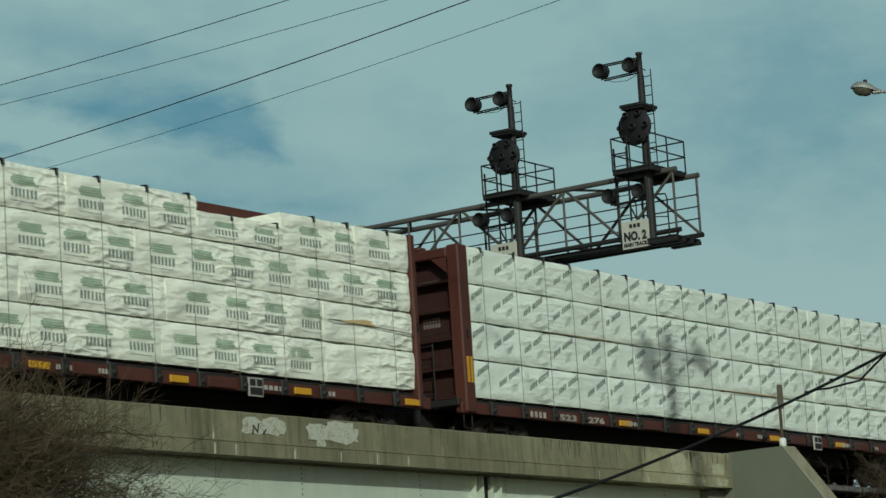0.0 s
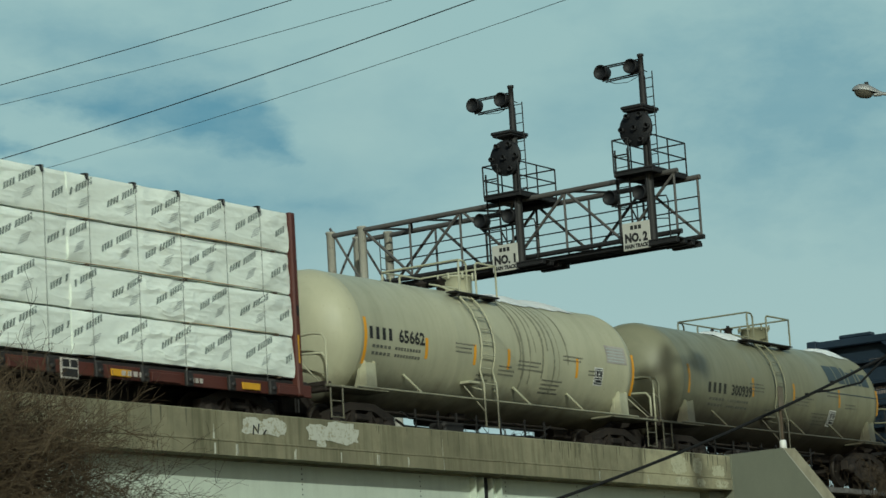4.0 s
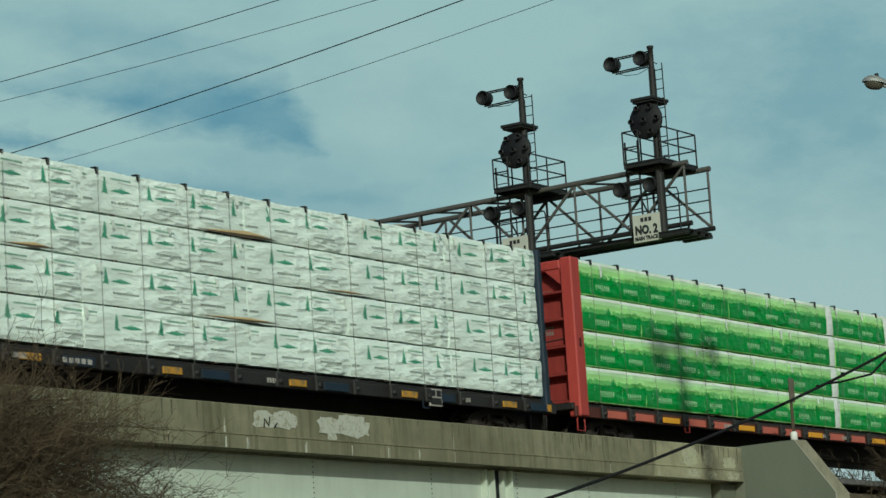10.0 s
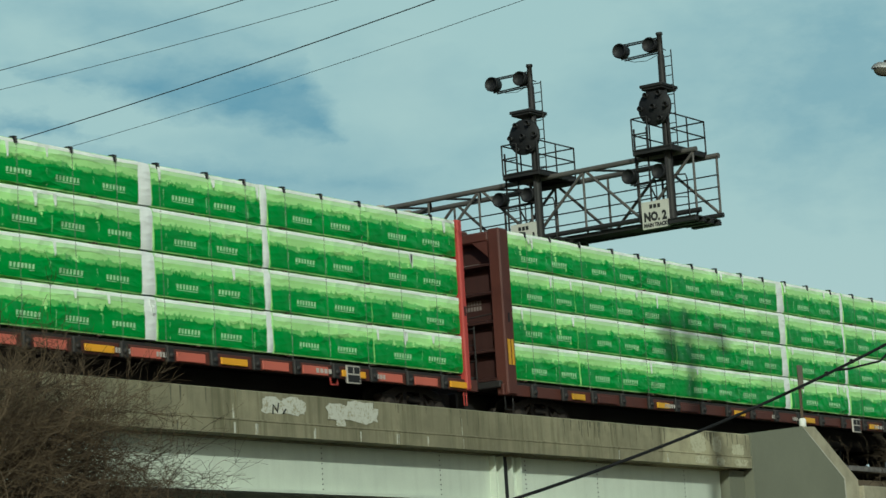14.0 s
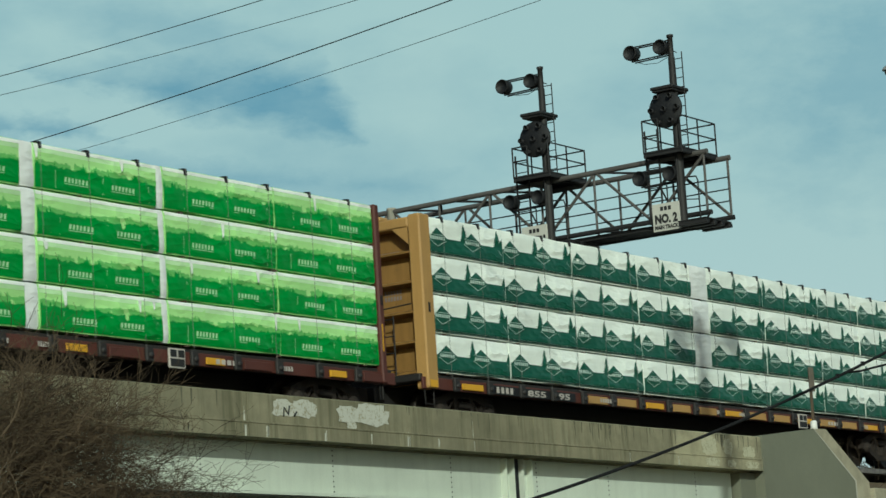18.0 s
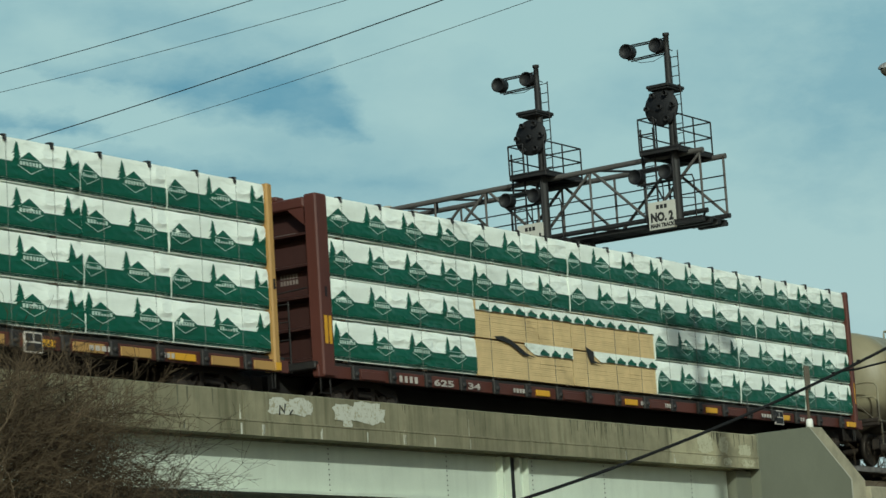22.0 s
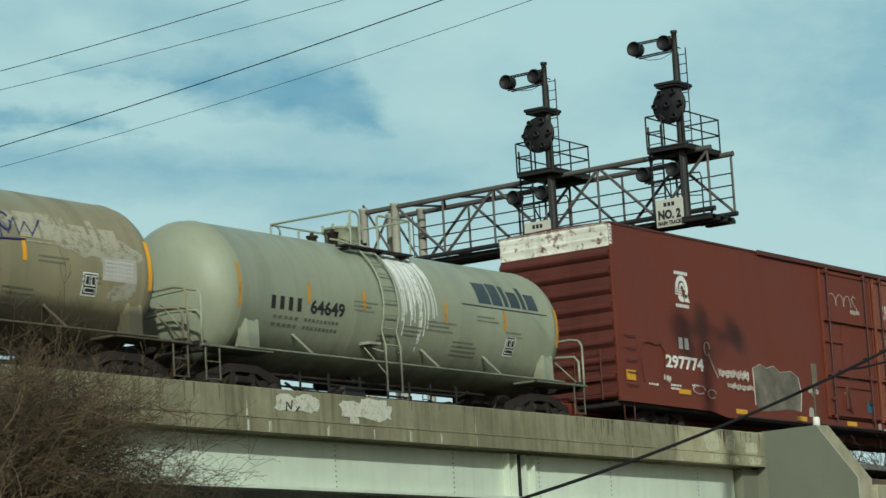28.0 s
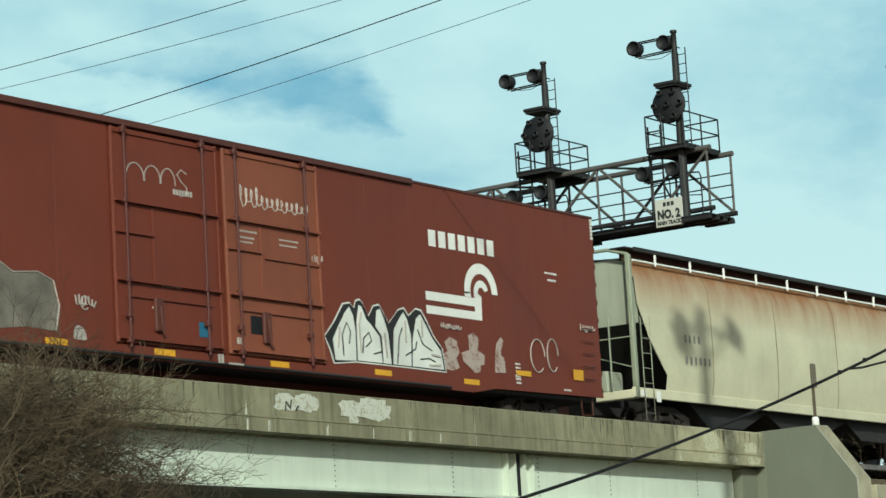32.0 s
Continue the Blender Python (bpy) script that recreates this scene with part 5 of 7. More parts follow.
        s.tube([(e - way * 0.02, -0.5, 2.20), (e - way * 0.02, 1.2, 2.05)], 0.018, 6)
        s.tube([(e - way * 0.1, -1.30, 1.17), (e - way * 0.1, -1.30, 1.70), (e - way * 0.1, -1.2, 1.82), (e - way * 0.1, -0.6, 1.86), (e - way * 0.1, 0.6, 1.78)], 0.026, 6)
        s.tube([(e, -1.25, 1.17), (e - way * 0.05, -0.3, 2.1)], 0.016, 5)
        part("end_handrail", s, paint, car)
        s = Shape()
        for x in (e - way * 0.08, e - way * 0.48):
            s.tube([(x, -1.38, 1.2), (x, -1.38, 0.52)], 0.018, 5)
        for z in (0.54, 0.86):
            s.tube([(e - way * 0.08, -1.38, z), (e - way * 0.48, -1.38, z)], 0.016, 5)
        part("step", s, paint, car)
        coupler(car, way * (half + 0.7), way)
    s = Shape()
    s.tube([(-half, -1.42, 1.19), (half, -1.42, 1.19)], 0.024, 6)
    part("side_rail", s, paint, car)
    strut = Shape()
    strut.tube([(-0.28, -1.20, 1.58), (0.06, -1.42, 1.19)], 0.030, 6)
    data = strut.mesh("rail_strut", [M[paint]])
    for x in (-half * 0.6, 0.15 * half, half * 0.55):
        part("rail_strut", data, None, car, at=(x, 0, 0))
    # ladder that follows the shell, then drops to the step
    s = Shape()
    x0, x1 = ladder_x - 0.25, ladder_x + 0.25
    path = [(-1.5, 0.6), (-1.5, 1.5)] + [(-(TANK_R + 0.1) * math.cos(a), TANK_Z + (TANK_R + 0.1) * math.sin(a)) for a in [radians(d) for d in range(-20, 81, 10)]]
    for x in (x0, x1):
        s.tube([(x, y, z) for y, z in path], 0.022, 5)
    total = 12
    for k in range(total):
        f = k / (total - 1) * (len(path) - 1)
        i = min(int(f), len(path) - 2)
        y = path[i][0] + (path[i + 1][0] - path[i][0]) * (f - i)
        z = path[i][1] + (path[i + 1][1] - path[i][1]) * (f - i)
        s.tube([(x0, y, z), (x1, y, z)], 0.014, 5)
    part("ladder", s, paint, car)
    for x, d in ((x0, -0.35), (x1, 0.35)):
        s = Shape()
        s.tube([(x, -1.44, 1.40), (x + d, -1.2, 1.52), (x, -1.5, 0.92)], 0.018, 5)
        part("ladder_bracket", s, paint, car)
    s = Shape()
    s.cbox(x0 - 0.42, x0 - 0.02, -1.42, -1.1, 1.52, 1.58, 0.01)
    part("ladder_step", s, paint, car)
    # manway, valves, top platform and its rails
    s = Shape()
    top = TANK_Z + TANK_R - 0.02
    if round_dome:
        s.turned([(-0.04, 0.34), (0.12, 0.34), (0.24, 0.30), (0.33, 0.20), (0.37, 0.08), (0.375, 0.0)], 20, "z", (manway_x, -0.05, top))
    else:
        s.turned([(-0.04, 0.36), (0.36, 0.36), (0.37, 0.39), (0.41, 0.39), (0.42, 0.34), (0.44, 0.0)], 20, "z", (manway_x, -0.05, top))
        for k in range(8):
            a = k * math.pi / 4 + 0.2
            s.turned([(0.33, 0.025), (0.46, 0.025), (0.47, 0.0)], 6, "z", (manway_x + 0.41 * math.cos(a), -0.05 + 0.41 * math.sin(a), top))
    part("manway", s, paint, car)
    a, b, z2 = rail_x[0], rail_x[1], top + 0.54
    for dx, dy, h in ((a + 0.25, 0.15, 0.16), (a + 0.55, -0.15, 0.22), (b - 0.2, 0.1, 0.16)):
        s = Shape()
        s.turned([(-0.03, 0.10), (h, 0.10), (h + 0.01, 0.13), (h + 0.05, 0.13), (h + 0.06, 0.05), (h + 0.12, 0.04), (h + 0.13, 0.0)], 10, "z", (dx, dy, top))
        part("valve", s, "truck", car)
    s = Shape()
    for x0, x1, y0, y1, z0 in ((a - 0.3, b, -1.07, -0.83, top - 0.20), (a - 0.3, b, 0.83, 1.07, top - 0.20), (b - 0.24, b, -0.83, 0.83, top - 0.20)):
        s = Shape()
        s.cbox(x0, x1, y0, y1, z0, z0 + 0.035, 0.008)
        part("top_platform", s, "dark_steel", car)
    for x in (a - 0.1, (a + b) / 2, b - 0.15):
        s = Shape()
        s.cbox(x - 0.03, x + 0.03, -1.05, 1.05, top - 0.26, top - 0.203, 0.008)
        part("platform_bearer", s, "dark_steel", car)
    for y in (-1.0, 1.0):
        s = Shape()
        s.tube([(a, y, top - 0.2), (a, y, z2 - 0.06), (a + 0.06, y, z2), (a + 0.22, y, z2 - 0.01), (a + 0.30, y, z2 - 0.09), (a + 0.30, y, top - 0.2)], 0.024, 6)
        part("railing_hoop", s, paint, car)
        s = Shape()
        lo = a + 0.45 * (b - a)
        s.tube([(lo, y, top - 0.2), (lo, y, z2 - 0.05), (lo + 0.06, y, z2), (b, y, z2), (b, y, top - 0.2)], 0.024, 6)
        part("railing_hoop", s, paint, car)
    for x in (a, b):
        s = Shape()
        s.tube([(x, -1.0, z2), (x, 1.0, z2)], 0.022, 6)
        part("cross_rail", s, paint, car)
    s = Shape()
    s.tube([(a + 0.2, 1.0, z2), (b, 1.0, z2)], 0.018, 6)
    part("far_rail", s, paint, car)
    s = Shape()
    s.cbox(-0.9, -0.3, -0.5, 0.5, 0.85, 1.2, 0.04)
    s.tube([(-half + 1.8, -0.5, 0.9), (half - 1.8, -0.5, 0.9)], 0.03, 6)
    s.turned([(0.2, 0.14), (1.1, 0.14), (1.15, 0.0)], 12, "x", (0.4, 0.4, 1.0))
    part("brake_rigging", s, "truck", car)
    # brake pipes and their hangers below the shell
    for y, z, r in ((-0.62, 0.80, 0.022), (-0.50, 0.64, 0.030), (-0.20, 0.50, 0.045), (0.35, 0.72, 0.028)):
        s = Shape()
        s.tube([(-half + 2.6, y, z + 0.12), (-half + 2.9, y, z), (-0.6, y, z - 0.03), (half - 2.9, y, z), (half - 2.6, y, z + 0.12)], r, 6)
        part("brake_pipe", s, "dark_steel", car)
    for k in range(7):
        x = -half + 3.0 + (2 * half - 6.0) * k / 6 + 0.13 * math.sin(5 * k + seed)
        s = Shape()
        s.box(x - 0.02, x + 0.02, -0.66, 0.4, 0.46, 0.49)
        s.box(x - 0.02, x + 0.02, -0.66, -0.63, 0.46, 1.0)
        part("pipe_hanger", s, "dark_steel", car)
    s = Shape()
    s.cbox(-1.5, -0.75, -0.75, -0.30, 0.42, 0.78, 0.05)
    part("brake_valve", s, "dark_steel", car)
    trucks(car, -half + 0.55, half - 0.55)
    return car


# ---- the cars in their order ----
lumber_car(34.8, "car_brown", "oxide brown centre-beam lumber car with yellow reflectors", plate_x=5.85, seed=1, beam_rise=0.27)
lumber_load(34.8, "sage", "lumber in crumpled white wrap with faded green prints", [
    [-HALF, -6.0, -2.2, 0.8, 4.4, 7.0, 9.4, HALF], [-HALF, -5.0, -1.0, 2.6, 7.4, HALF], [-HALF, -4.6, -0.5, 3.4, 8.2, HALF], [-HALF, -6.4, -1.6, 3.2, 8.2, HALF]], 11, gaps=((8.2, HALF, 2), (8.2, HALF, 3)), sag=((4.3, 7.1, 0.27),))
def seam_tears(load, places):
    """Slivers where the wrap gapes at a seam: a dark gap and a strip of bare wood."""
    for a, b, z, deep in places:
        s = Shape()
        m = a + (b - a) * 0.6
        s.sheet([(a, z), (m, z + deep * 0.8), (b, z + 0.01), (m, z - deep * 0.3)], NEAR - 0.03, 0)
        s.sheet([(a + 0.1, z + 0.005), (m, z + deep), (b - 0.25, z + deep * 0.5), (m, z + deep * 0.35)], NEAR - 0.036, 1)
        part("seam_tear", s, ["dunnage", "lumber"], load, "gaping seam with bare wood")


def torn_seam():
    load = MOVING[-1][0]
    z = FLOOR + TIER * 1.5
    s = Shape()
    s.sheet([(8.3, z + 0.03), (9.1, z + 0.035), (10.1, z - 0.015), (HALF - 0.05, z - 0.05), (HALF - 0.05, z - 0.07), (9.4, z - 0.01), (8.3, z + 0.01)], NEAR - 0.03, 0)
    s.sheet([(8.7, z + 0.02), (9.05, z + 0.06), (9.5, z + 0.10), (9.8, z + 0.09), (9.72, z + 0.05), (9.95, z + 0.0), (9.0, z + 0.0)], NEAR - 0.036, 1)
    part("torn_seam", s, ["dunnage", "lumber"], load, "torn dark seam with bare wood")


torn_seam()
lumber_car(59.47, "car_brown", "dark brown centre-beam lumber car with yellow reflectors", plate_x=4.73, seed=2, stripes=True, number="523 276")
lumber_load(59.47, "diagonal", "lumber in white wrap with slanting dark prints", spread(3, -5.6, -0.3, 4.9), 12)
seam_tears(MOVING[-1][0], ((-1.3, 3.4, 2.005, 0.035), (3.5, 11.1, 2.83, 0.022), (6.0, 11.1, 3.64, 0.03), (3.4, 6.2, 3.64, 0.016), (7.0, 11.1, 2.01, 0.02), (-9.0, -4.0, 2.825, 0.02)))
tank_car(78.32, 5.55, "tank_cream", "dirty cream grey tank car with orange stripes", "65662", (-5.0, -3.05),
         [(-5.14, 1), (-2.98, 0), (-1.17, 0), (0.16, 0), (2.99, 0), (5.48, 1)], -0.80, None, (), ((1.0, 2.4), (2.3, 4.1)), 3.94, 4.75, 21, 2.2, "blue_letter",
         (1.93, 2.36), (1.69, 2.63), 2.02, (-1.0, 0.46), 0.30, False, (0.5, 2.7))
tank_car(91.5, 5.57, "tank_olive", "grimy olive tank car with slate blue lettering", "300939", (-4.05, -1.80),
         [(-5.01, 1), (-1.73, 0), (0.50, 0), (3.13, 0), (5.45, 1)], -0.40, (2.66, 5.34), (), ((-1.9, -0.35), (4.1, 5.1)), 2.79, None, 22, 2.0, "blue_letter",
         (2.02, 2.49), (1.93, 2.62), 1.73, (-1.0, 1.32), 1.18)
lumber_car(110.5, "car_blue", "dark slate blue centre-beam lumber car with dull orange reflectors", "orange_dull", 7.0, seed=5, marks_at=(-7.83, -6.32, -5.5, -4.27, 1.4, 7.9))
lumber_load(110.5, "fir", "lumber in crumpled white wrap with small green prints", spread(5, -6.4, -3.6, 1.0, 4.2, 7.7), 13)
seam_tears(MOVING[-1][0], ((-0.5, 2.0, 3.66, 0.10), (-0.6, 1.95, 2.04, 0.06), (-5.7, -4.3, 2.86, 0.07), (3.2, 4.9, 2.86, 0.04), (-8.5, -6.2, 2.85, 0.035)))
lumber_car(134.82, "car_red", "bright red centre-beam lumber car with orange reflectors", "orange", 7.3, "car_red", 4)
GREEN = [-HALF, -8.6, -4.2, 1.18, 1.52, 4.70, 4.88, 8.1, HALF]
lumber_load(134.82, "lime", "lumber in bright green printed wrap", [list(GREEN) for _ in range(4)], 14, gaps=((1.18, 1.52), (4.70, 4.88)))
lumber_car(159.3, "car_brown", "dark brown centre-beam lumber car under a green load", plate_x=5.0, seed=5, stripes=True)
lumber_load(159.3, "lime", "lumber in bright green printed wrap with white seams", [list(GREEN) for _ in range(4)], 15, gaps=((1.18, 1.52), (4.70, 4.88)))
lumber_car(183.77, "car_yellow", "mustard yellow centre-beam lumber car with yellow reflectors", "reflector", 4.7, "car_yellow", 6, number="855  95")
PINE = [-HALF, -8.5, -5.75, -2.94, -0.44, 0.35, 3.13, 6.08, 8.41, HALF]
lumber_load(183.77, "alp", "lumber in white and dark green printed wrap", [list(PINE)] * 3 + [[-HALF, -8.5, -5.75, -2.94, -0.44, 3.13, 6.08, 8.41, HALF]], 16, gaps=((-0.44, 0.35),))
lumber_car(208.2, "car_brown", "oxide brown centre-beam lumber car with yellow reflectors and torn load", plate_x=7.0, seed=7, stripes=True, number="625  34")


def torn_load():
    load = lumber_load(208.2, "alp", "lumber in torn white and dark green wrap with bare boards", [
        [-HALF, -6.23, -2.4, 1.6, 6.24, HALF], [-HALF, -6.23, -2.4, 1.6, 6.24, HALF], [-HALF, -6.23], [-HALF, -6.23]], 17)
    h = TIER - 0.03
    for k, lo in ((2, FLOOR + TIER), (3, FLOOR)):
        for a, b in ((1.2, 5.2), (5.2, 8.6), (8.6, HALF)):
            sd = 300 + k * 7 + int(a)
            ob = part("lumber_package", bundle_mesh(b - a - 0.015, h, "white_wrap", sd), None, load, at=(a, NEAR, lo + 0.012))
            s = Shape()
            print_alp(s, b - a - 0.015, h, sd, 0.3)
            tagged(part("wrap_print", s, PRINTS["alp"][2], ob), kind="stuff")
        part("lumber_package", bundle_mesh(17.2, h, "white_wrap", 1, True), None, load, at=(-6.0, 1.45, lo + 0.012))
        for a, b in ((-6.21, -2.42), (-2.42, 1.19)):
            tagged(part("board_stack", board_stack(b - a - 0.02, h - 0.01, 40 + k), None, load, "bare pale sawn boards", at=(a, NEAR + 0.02, lo + 0.012)), kind="stuff")
    s = Shape()
    for a, b, lo, hi in ((-6.21, 1.19, 2.60, 2.80), (-4.4, -2.45, 1.78, 2.02), (-1.65, 1.15, 1.80, 2.02)):
        n = int((b - a) / 0.12)
        v = []
        for i in range(n + 1):
            x = a + (b - a) * i / n
            w = min(1.0, (x - a) / 0.5 + 0.25) if lo < 2.2 else 1.0
            v += [(x, NEAR - 0.006 - 0.01 * noise.noise((x * 3, 0, 0)), hi - (hi - lo) * w + 0.02 * noise.noise((x * 2, 3, 0))), (x, NEAR - 0.012, hi)]
        s.add(v, [(2 * i, 2 * i + 2, 2 * i + 3, 2 * i + 1) for i in range(n)], 0)
        x = a + 0.12
        while x < b - 0.3:
            if not (lo < 2.2 and x < a + 0.45):
                s.bar(x, x + 0.36, lo + 0.01, lo + 0.07, NEAR - 0.026, 1)
                s.sheet([(x + 0.02, lo + 0.07), (x + 0.3, lo + 0.07), (x + 0.14, lo + 0.15)], NEAR - 0.026, 1)
            x += 0.47
    for pts in (((-5.6, 2.07), (-5.25, 2.1), (-4.9, 2.02), (-4.35, 1.78), (-4.0, 1.72), (-4.5, 1.74), (-5.0, 1.95), (-5.5, 2.02)), ((-1.95, 2.1), (-1.6, 2.0), (-1.6, 1.8), (-1.2, 1.74), (-1.75, 1.76))):
        s.sheet(list(pts), NEAR - 0.03, 2)
    part("torn_wrap", s, ["white_wrap", "pine_dark", "ink"], load, "torn strips of printed wrap")


torn_load()
tank_car(227.5, 5.4, "tank_tan", "grimy tan tank car with smeared blue lettering", "66677", (-4.42, -3.25),
         [(-5.40, 1), (-3.22, 0), (-1.01, 0), (2.06, 0), (5.27, 1)], 0.32, (2.0, 4.75), (), (), 3.7, 4.46, 23, 2.2, "pale_letter",
         (2.26, 2.66), (2.02, 2.92), 2.0, (-0.57, 1.1), 0.0, True, (), ((2.6, 4.2, 2.45, 3.0), (3.9, 5.1, 2.2, 2.9), (4.2, 4.9, 1.75, 2.2), (1.0, 2.2, 2.9, 3.15)))


def blue_tag():
    tank = MOVING[-1][0]
    s = Shape()
    loops = [[(cx + rx * math.cos(a), cz + rz * math.sin(a)) for a in [k * math.pi / 7 + 0.6 for k in range(14)]] for cx, cz, rx, rz in ((1.0, 2.95, 0.12, 0.16), (1.35, 2.85, 0.16, 0.2), (1.7, 2.92, 0.14, 0.16))]
    for pts in loops + [[(0.86, 2.62), (1.1, 2.75), (1.05, 2.55), (1.4, 2.62)], [(1.54, 2.62), (1.6, 3.1), (1.72, 2.7), (1.95, 3.0), (1.98, 2.7), (2.2, 2.95), (2.3, 2.72), (2.6, 3.02)], [(1.0, 2.56), (1.6, 2.6), (2.1, 2.63)]]:
        s.tube([(x, on_tank(x, z, 0.01), z) for x, z in pts], 0.02, 4)
    tagged(part("scrawl", s, "spray_blue", tank, "blue graffiti scrawl"), kind="stuff")


blue_tag()
tank_car(240.75, 5.65, "tank_sage", "pale grey green tank car with slate blue lettering and white spill", "64649", (-4.50, -2.20),
         [(-5.44, 1), (-3.34, 0), (-1.56, 0), (1.24, 0), (3.45, 0), (5.50, 1)], -0.80, (2.56, 5.06), (-0.28, 0.95), (), 3.70, None, 24, 2.0, "blue_letter",
         (2.16, 2.58), (1.94, 2.78), 1.84, (-1.35, 0.7), -0.35)


# ---- box car ----
def box_car(along):
    car = ride(thing("box_car", "long oxide red box car with double doors and white graffiti", "box car", "cars of the freight train"), along)
    L, Y, LOW, TOP_Z = 13.2, 1.5, 0.95, 4.98
    # side sheets with shallow upright seams
    seams = [-L, -12.2, -10.9, -9.6, -8.3, -7.0, -5.7, -4.4, -3.0, 3.05, 4.6, 6.1, 7.6, 9.1, 10.6, 12.1, L]
    for a, b in zip(seams, seams[1:]):
        if a == -3.0:
            continue
        side = Shape()
        side.cbox(a + 0.0004, b - 0.0004, -Y, -Y + 0.05, LOW, TOP_Z, 0.0012)
        part("side_panel", side, "box_red", car)
    s = Shape()
    s.box(-L + 0.06, L - 0.06, -Y + 0.055, Y, LOW, TOP_Z)
    part("body", s, "box_red", car)
    s = Shape()
    s.add([(-L, -Y - 0.02, TOP_Z), (L, -Y - 0.02, TOP_Z), (L, 0, TOP_Z + 0.05), (-L, 0, TOP_Z + 0.05), (L, Y + 0.02, TOP_Z), (-L, Y + 0.02, TOP_Z), (-L, -Y - 0.02, TOP_Z - 0.05), (L, -Y - 0.02, TOP_Z - 0.05), (L, Y + 0.02, TOP_Z - 0.05), (-L, Y + 0.02, TOP_Z - 0.05)],
          [(0, 1, 2, 3), (3, 2, 4, 5), (0, 6, 7, 1), (5, 4, 8, 9), (0, 3, 5, 9, 6), (1, 7, 8, 4, 2), (6, 9, 8, 7)])
    part("roof", s, "car_brown", car)
    s = Shape()
    s.cbox(-6.25, 6.2, -Y - 0.07, -Y - 0.015, TOP_Z - 0.10, TOP_Z + 0.02, 0.01)
    part("door_track", s, "car_brown", car, "dark upper door track")
    s = Shape()
    s.prism([(-L, LOW + 0.02), (-L, 0.9), (-9.1, 0.86), (-8.3, 0.74), (8.1, 0.74), (8.9, 0.86), (L, 0.9), (L, LOW + 0.02)], -Y - 0.02, -Y + 0.04)
    s.prism([(-L, LOW + 0.02), (-L, 0.9), (-9.1, 0.86), (-8.3, 0.74), (8.1, 0.74), (8.9, 0.86), (L, 0.9), (L, LOW + 0.02)], Y - 0.04, Y + 0.02)
    s.cbox(-L - 0.5, L + 0.5, -0.3, 0.3, 0.6, 0.95, 0.03)
    part("side_sill", s, "box_red", car)
    s = Shape()
    s.cbox(-L + 0.1, L - 0.1, -1.4, 1.4, 0.80, 0.945, 0.02)
    part("underframe", s, "dark_steel", car)
    s = Shape()
    s.tube([(-7.8, -Y - 0.05, 0.79), (7.2, -Y - 0.05, 0.79)], 0.03, 6)
    part("lower_door_rail", s, "dark_steel", car)
    # corrugated ends with a white band at the top
    for way in (-1, 1):
        e = way * L
        end = Shape()
        v, rows = [], 80
        for j in range(rows + 1):
            z = LOW + (TOP_Z - LOW) * j / rows
            wave = 0.10 * max(0.0, math.sin((z - LOW) * 2 * math.pi / 0.40)) ** 0.5 if z < TOP_Z - 0.62 else 0.02 * max(0.0, math.sin(z * 2 * math.pi / 0.24))
            v += [(e + way * wave, -Y + 0.03, z), (e + way * wave, Y - 0.03, z)]
        end.add(v, [(2 * j, 2 * j + 1, 2 * j + 3, 2 * j + 2) for j in range(rows)], 0, False)
        for k, face in enumerate(end.f):
            end.s[k] = 1 if k > rows - 12 else 0
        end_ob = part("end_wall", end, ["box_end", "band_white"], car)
        s = Shape()
        for y in (-0.35, 0.35):
            s.tube([(e + way * 0.1, y - 0.75, 0.95), (e + way * 0.1, y - 0.75, 2.1)], 0.018, 5)
        for k in range(4):
            s.tube([(e + way * 0.1, -1.1, 1.1 + 0.3 * k), (e + way * 0.1, -0.4, 1.1 + 0.3 * k)], 0.016, 5)
        part("end_ladder", s, "car_brown", end_ob)
        s = Shape()
        for k in range(5):
            x = e - way * 0.55
            z = 1.3 + 0.28 * k
            s.tube([(x - 0.2, -Y, z), (x - 0.2, -Y - 0.06, z - 0.02), (x + 0.2, -Y - 0.06, z - 0.02), (x + 0.2, -Y, z)], 0.013, 5)
        part("side_grab_iron", s, "car_brown", car)
        s = Shape()
        s.tube([(e - way * 0.3, -Y + 0.1, 0.9), (e - way * 0.3, -Y + 0.1, 0.5), (e - way * 0.75, -Y + 0.1, 0.5), (e - way * 0.75, -Y + 0.1, 0.9)], 0.018, 5)
        part("step", s, "car_brown", car)
        coupler(car, way * (L + 0.3), way)
    for e, way in ((-L, 1), (L, -1)):
        s = Shape()
        s.box(*sorted((e - way * 0.004, e + way * 0.09)), -Y - 0.006, -Y + 0.02, 0.0, 0.065)
        data = s.mesh("corner_band", [M["band_white"]])
        for k in range(6):
            part("corner_band", data, None, car, "chipped white corner band", at=(0, 0, TOP_Z - 0.52 + 0.08 * k))
    # two doors
    for a, b, paint, zs in ((-2.95, -0.05, "box_red", (1.0, 1.9, 3.55, 4.83)), (0.15, 3.0, "box_door", (1.0, 1.9, 3.3, 4.83))):
        d = Shape()
        d.cbox(a, b, -Y - 0.02, -Y + 0.03, 1.0, 4.85, 0.012)
        door = part("door", d, paint, car)
        s = Shape()
        for x in (a + 0.02, b - 0.02):
            s.cbox(x - 0.03, x + 0.03, -Y - 0.05, -Y - 0.018, 1.0, 4.85, 0.01)
        s.cbox(a + 0.02, b - 0.02, -Y - 0.05, -Y - 0.018, 4.74, 4.82, 0.01)
        s.cbox((a + b) / 2 - 0.42, (a + b) / 2 - 0.36, -Y - 0.04, -Y - 0.018, 2.15, 3.5, 0.01)
        part("door_frame", s, paint, door)
